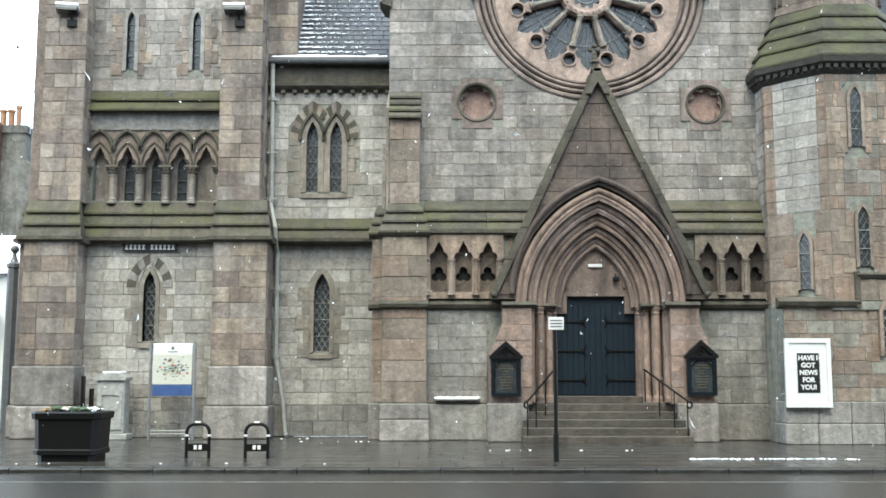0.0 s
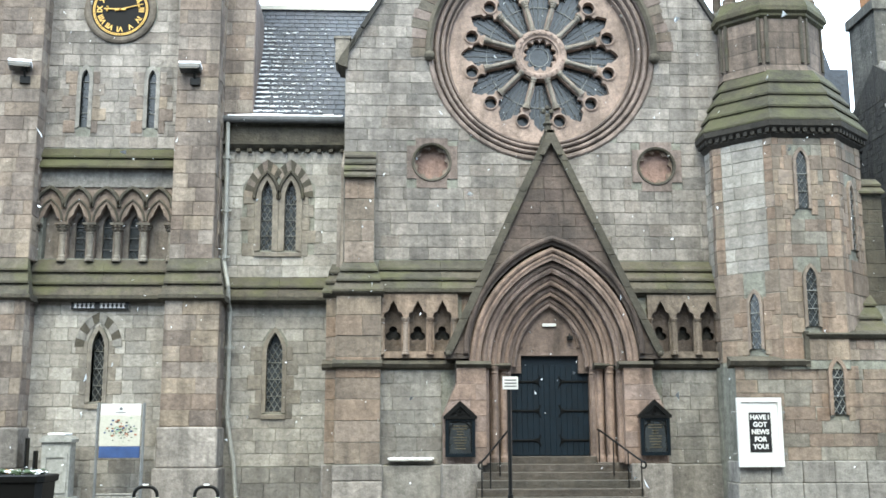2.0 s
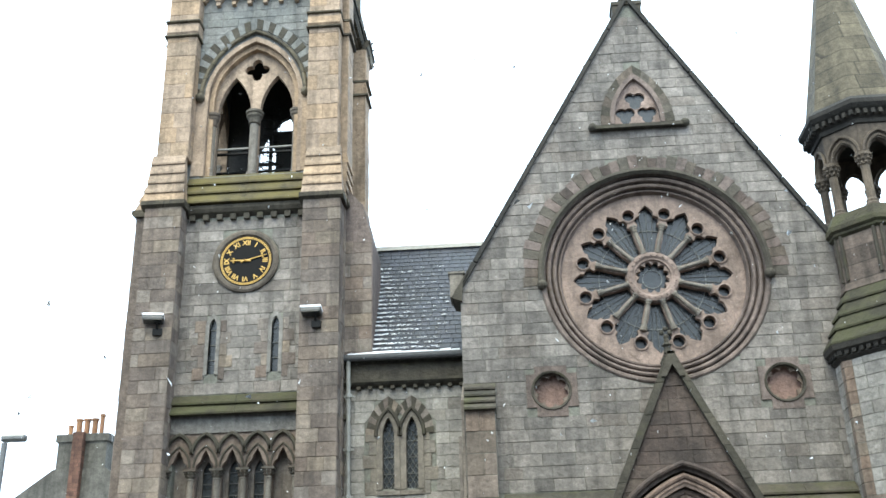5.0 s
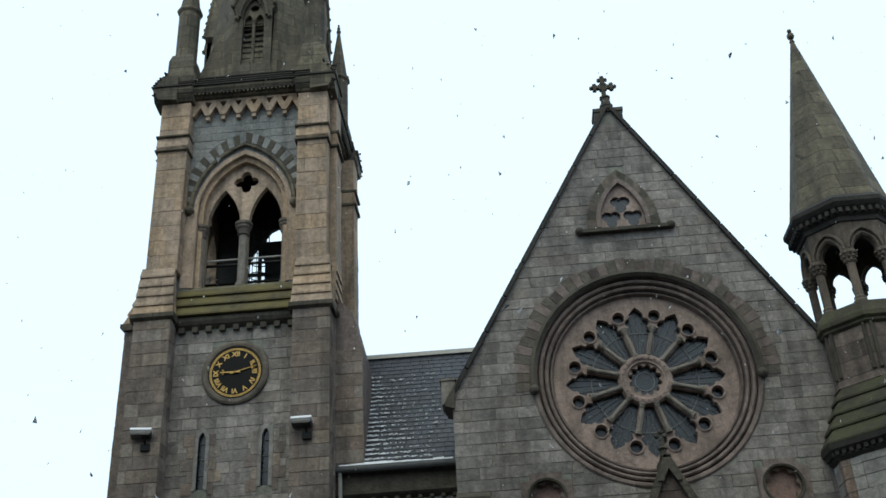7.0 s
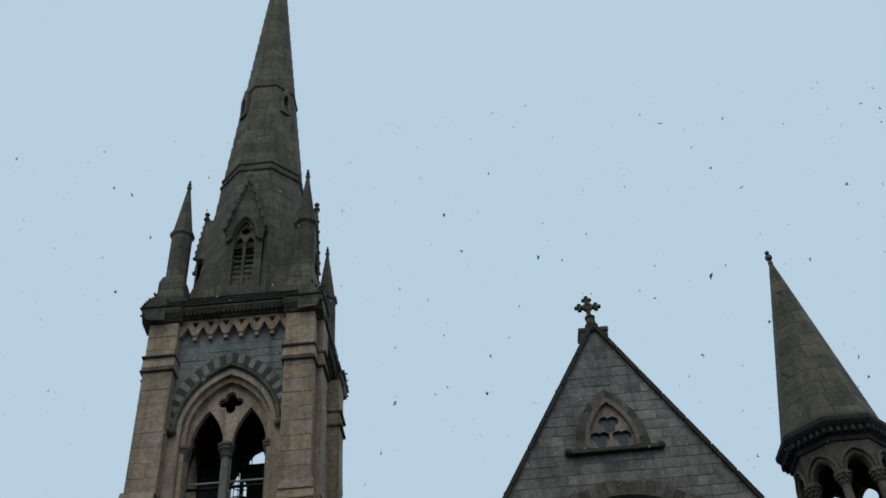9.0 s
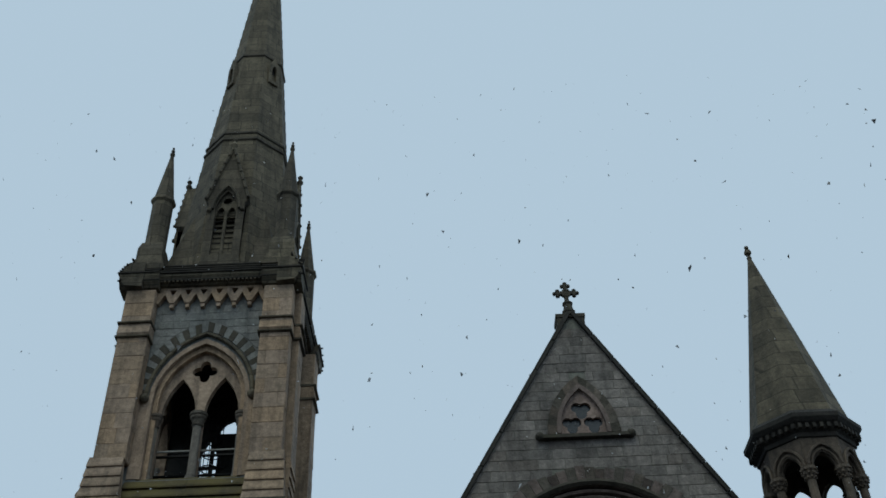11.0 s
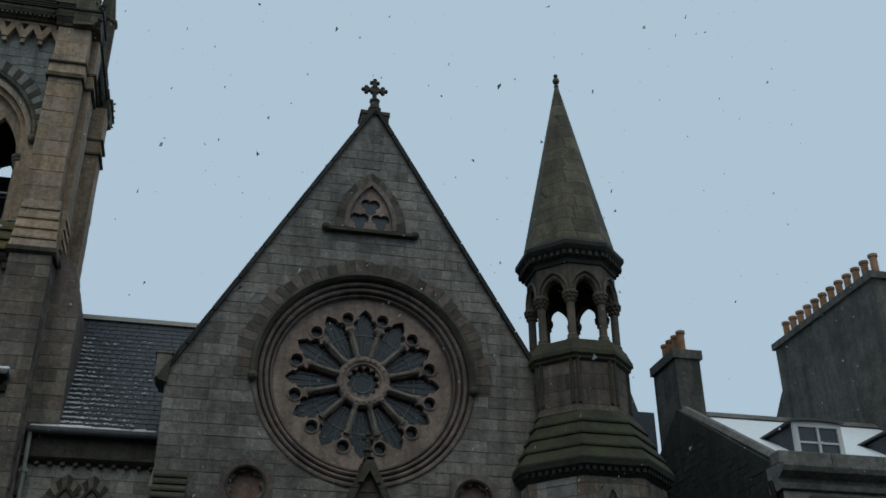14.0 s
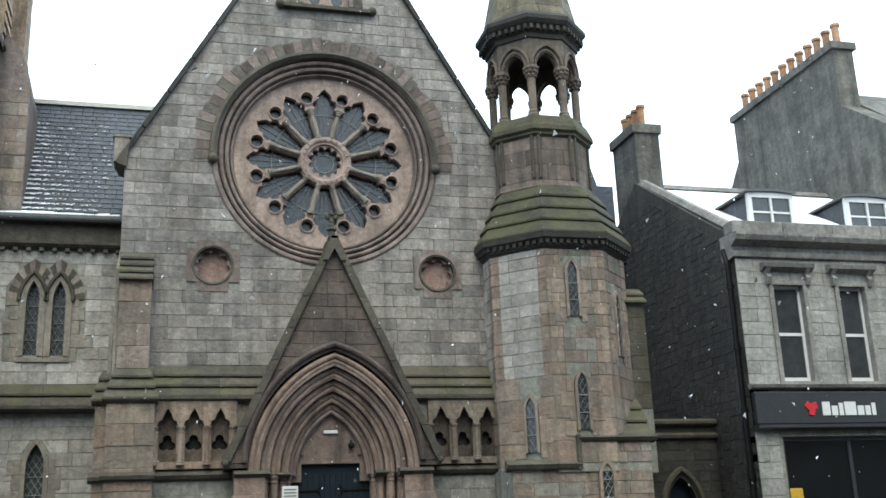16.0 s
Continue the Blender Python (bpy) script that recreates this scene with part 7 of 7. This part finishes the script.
for z in (2.53, 2.475, 2.42):
    part("print_bar", bevelled(-0.09, 0.13, -0.066, -0.058, z - 0.01, z + 0.01, 0.002, 1), LEAD, pb_)


def noticeboard(at):
    n = thing("notice_board", "black framed notice board with a pointed top on the porch", "notice board", "porch notice boards", at=at)
    n.scale = (0.86, 1.0, 0.91)
    part("back", plate([[(-0.38, 0), (0.38, 0), (0.38, 0.96), (0, 1.3), (-0.38, 0.96)]], -0.04, 0.06), BLACKPAINT, n)
    part("frame", plate([[(-0.4, -0.02), (0.4, -0.02), (0.4, 0.94), (-0.4, 0.94)], [(-0.31, 0.07), (0.31, 0.07), (0.31, 0.87), (-0.31, 0.87)]], -0.09, -0.03), plain("dark_blue_frame", (0.006, 0.01, 0.014), 0.35, spec=0.2), n)
    bm = bmesh.new()
    plate([[(-0.45, 0.92), (0.45, 0.92), (0.45, 0.99), (0, 1.38), (-0.45, 0.99)], [(-0.3, 0.98), (0.3, 0.98), (0, 1.24)]], -0.12, 0.04, bm)
    lathe_y(bm, 0, 1.08, [(0.05, -0.1), (0.08, -0.1), (0.08, -0.06), (0.05, -0.06), (0.05, -0.1)], n=14)
    part("pediment", bm, IRON, n)
    part("glass", plate([[(-0.31, 0.07), (0.31, 0.07), (0.31, 0.87), (-0.31, 0.87)]], -0.052, -0.047), LEADGLASS, n)
    rnd = random.Random(2)
    for i in range(9):
        w = rnd.uniform(0.08, 0.2)
        part("text_bar", bevelled(-w, w, -0.062, -0.054, 0.74 - i * 0.07, 0.752 - i * 0.07, 0.002, 1), DIMGOLD, n)
    bm = bmesh.new()
    for s in (-1, 1):
        tube(bm, [(x, -0.07, z) for x, z in ((s * 0.3, 0.5), (s * 0.28, 0.72), (s * 0.15, 0.84), (0, 0.87))], 0.015, 6)
        tube(bm, [(s * 0.3, -0.07, 0.08), (s * 0.3, -0.07, 0.86)], 0.015, 6)
    part("tracery", bm, IRON, n)


noticeboard((1.5, 24.02, 1.06))
noticeboard((6.02, 24.02, 1.08))

po = thing("poster_board", "white framed poster board with black panel on the turret base", "poster", at=(8.18, 23.2, 0.82))
part("frame", bevelled(-0.51, 0.51, -0.09, -0.02, 0, 1.53, 0.02), WHITE, po)
bm = plate([[(-0.51, 0), (0.51, 0), (0.51, 1.53), (-0.51, 1.53)], [(-0.42, 0.1), (0.42, 0.1), (0.42, 1.43), (-0.42, 1.43)]], -0.12, -0.085)
part("rim", bm, WHITE, po)
part("panel", bevelled(-0.23, 0.24, -0.1, -0.088, 0.32, 1.2, 0.004, 1), BLACKPAINT, po)
bm = bmesh.new()
rnd = random.Random(6)
for i in range(60):
    z = 0.32 + 0.88 * i / 60
    for x in (-0.235, 0.24):
        box(bm, x - 0.01, x + rnd.uniform(0.0, 0.022), -0.1, -0.09, z, z + rnd.uniform(0.006, 0.012))
part("panel_edge", bm, BLACKPAINT, po)
for i, wd in enumerate(("HAVE I", "GOT", "NEWS", "FOR", "YOU!")):
    lettering("poster_word", wd, 0.145, WHITE, po, Matrix.Translation((0.0, -0.103, 1.09 - i * 0.162)) @ Matrix.Rotation(math.pi / 2, 4, "X"), 0.002, 0.006)
for x in (-0.55, 0.55):
    for z in (0.28, 1.2):
        part("bracket", bevelled(x - 0.05, x + 0.05, -0.06, 0.02, z - 0.025, z + 0.025, 0.008), STEEL, po)

ns = thing("street_name_sign", "black street name plate with white letters on the tower", "sign", at=(-7.3, TY - 2.27, 4.71))
part("plate", bevelled(-0.7, 0.7, -0.02, 0.0, -0.1, 0.1, 0.005), BLACKPAINT, ns)
for i in range(12):
    if i != 5:
        x = -0.63 + i * 0.106
        part("letter_bar", plate([[(x, -0.065), (x + 0.078, -0.065), (x + 0.078, -0.04), (x + 0.058, -0.03), (x + 0.058, 0.03), (x + 0.078, 0.04), (x + 0.078, 0.065), (x, 0.065), (x, 0.04), (x + 0.018, 0.03), (x + 0.018, -0.03), (x, -0.04)]], -0.026, -0.018), WHITE, ns)


def handrail(sgn):
    h = thing("handrail", "black wrought iron handrail beside the church steps", "handrail", "step handrails", at=(PX, 0, 0))
    x0, x1 = sgn * 1.82, sgn * 1.05
    bm = bmesh.new()
    top = [(x1, 24.55, 1.66), (x1 + sgn * 0.05, 24.45, 1.62), (x0 - sgn * 0.1, 23.45, 1.02), (x0, 23.32, 0.94)]
    top += [(x0 + sgn * 0.06 * math.sin(t), 23.3 - 0.0, 0.94 - 0.07 + 0.07 * math.cos(t)) for t in np.linspace(0.3, 4.5, 8)]
    tube(bm, top, 0.024, 8)
    part("rail", bm, IRON, h)
    for f, zb in ((0.02, 0.86), (0.35, 0.6), (0.68, 0.34), (0.97, 0.0)):
        x, y = x1 + (x0 - x1) * f, 24.5 + (23.36 - 24.5) * f
        bm = bmesh.new()
        tube(bm, [(x, y, zb), (x, y, 1.66 + (0.96 - 1.66) * f)], 0.016, 8)
        part("baluster", bm, IRON, h)


handrail(-1)
handrail(1)

sb = thing("wall_ledge_board", "white snow-covered narrow board fixed to the wall", "board", at=(0.38, 24.6, 0.97))
part("board", bevelled(-0.52, 0.5, -0.1, 0.1, -0.03, 0.0, 0.008), GREYPAINT, sb)
bm = bmesh.new()
rnd = random.Random(8)
for i in range(12):
    ball(bm, (-0.48 + i * 0.087, 0, 0.02), rnd.uniform(0.06, 0.09), 2, 0.45)
part("snow", bm, SNOW, sb)

# ---- snow in the gutter, on ledges ----
bm = bmesh.new()
rnd = random.Random(21)
for xa, xb, y, cnt in ((4.6, 7.3, 19.4, 110), (8.6, 12.0, 19.7, 110), (1.0, 4.0, 21.5, 8), (-3.8, -1.5, 24.1, 6), (-8.5, -3.2, 25.1, 12), (-9.5, 3.5, 18.4, 8), (7.4, 7.7, 19.3, 12)):
    for _ in range(cnt):
        ball(bm, (rnd.uniform(xa, xb), y + rnd.gauss(0, 0.05), 0.004), rnd.uniform(0.012, 0.04), 1, 0.3)
tagged(put(bm, "snow_patches", SNOW), "thin strips of melting snow lying on the pavement", "snow", kind="stuff")
bm = bmesh.new()
for _ in range(1500):
    d = rnd.uniform(3, 22)
    c = Vector((rnd.uniform(-0.75, 0.75) * d, d, rnd.uniform(-0.05, 1.15) * d + 1.5))
    if c.z < 0.1:
        continue
    r = rnd.uniform(0.003, 0.008)
    v = [bm.verts.new(c + Vector((rnd.gauss(0, r), rnd.gauss(0, r), rnd.gauss(0, r * 1.4)))) for _ in range(4)]
    for f in ((0, 1, 2), (0, 2, 3), (0, 3, 1), (1, 3, 2)):
        bm.faces.new([v[i] for i in f])
tagged(put(bm, "falling_snow", SNOW), "sparse small snowflakes drifting in the air", "snow", kind="stuff")

# ---- masonry pieces of the large walls, kerb and paving ----
masonry(core, GRANITE, spans_of(gable_outer, g_holes), 5.78, 19.1, 0.3, (0.36, 0.85), y=G, pieces=300, seed=21)
masonry(low, GRANITE_WORN, spans_of(lambda z: (-0.34, 8.2), [h_rect(1.1, 6.4, 0, 3.2)]), 0.86, 3.06, 0.31, (0.4, 0.8), y=24.7, pieces=120, seed=22)
# brighter granite copy here makes up for shade in the recessed bay
masonry(bay, BRIGHTGRANITE, spans_of(lambda z: (-4.5, -1.35), [h_lancet(-3.03, 0.36, 2.0, 3.55, 0.75)]), 0.78, 4.8, 0.3, (0.35, 0.75), y=B, pieces=130, seed=23)
masonry(bay, GRANITE_WORN, lambda z: [(-4.5, -1.35)], 0.0, 0.76, 0.38, (0.5, 0.9), y=B - 0.06, pieces=20, seed=24)
masonry(bay, BRIGHTGRANITE, spans_of(lambda z: (-4.5, -1.35), [h_rect(-3.95, -2.1, 6.0, 8.0), h_rect(-3.7, -2.35, 7.9, 8.62)]), 5.5, 8.8, 0.3, (0.35, 0.75), y=B, pieces=100, seed=25)
masonry(front, BRIGHTGRANITE, spans_of(o_front, f_holes[:1]), 0.0, 4.8, 0.31, (0.35, 0.8), m=F[0], pieces=130, seed=26)
masonry(front, GRANITE, spans_of(o_front, f_holes[1:]), 8.75, 13.75, 0.31, (0.35, 0.8), m=F[0], pieces=160, seed=27)
bm = bevelled(-0.598, 0.598, 0, 0.32, -0.16, 0.0, 0.02)
kerb = part("kerbstone", bm, KERB, pavement)
kerb.location = (-15, 17.5, 0.0)
for i in range(1, 27):
    ob = new("kerbstone", kerb.data)
    ob.location = (-15 + i * 1.2, 17.5, 0.0)
    ob.parent = pavement
flag_me = unit_block(78)
flag_me.materials.append(FLAG)
rnd = random.Random(31)
for r in range(11):
    x = -12.0 - 0.4 * (r % 2)
    while x < 16:
        w = rnd.uniform(0.7, 1.0)
        ob = new("flagstone", flag_me)
        ob.matrix_world = Matrix.Translation((x + w / 2, 18.2 + r * 0.75, 0.0 + rnd.uniform(-0.002, 0.002))) @ Matrix.Rotation(-math.pi / 2, 4, "X") @ Matrix.Diagonal((w - 0.008, 0.04, 0.742, 1))
        ob.parent = pavement
        x += w
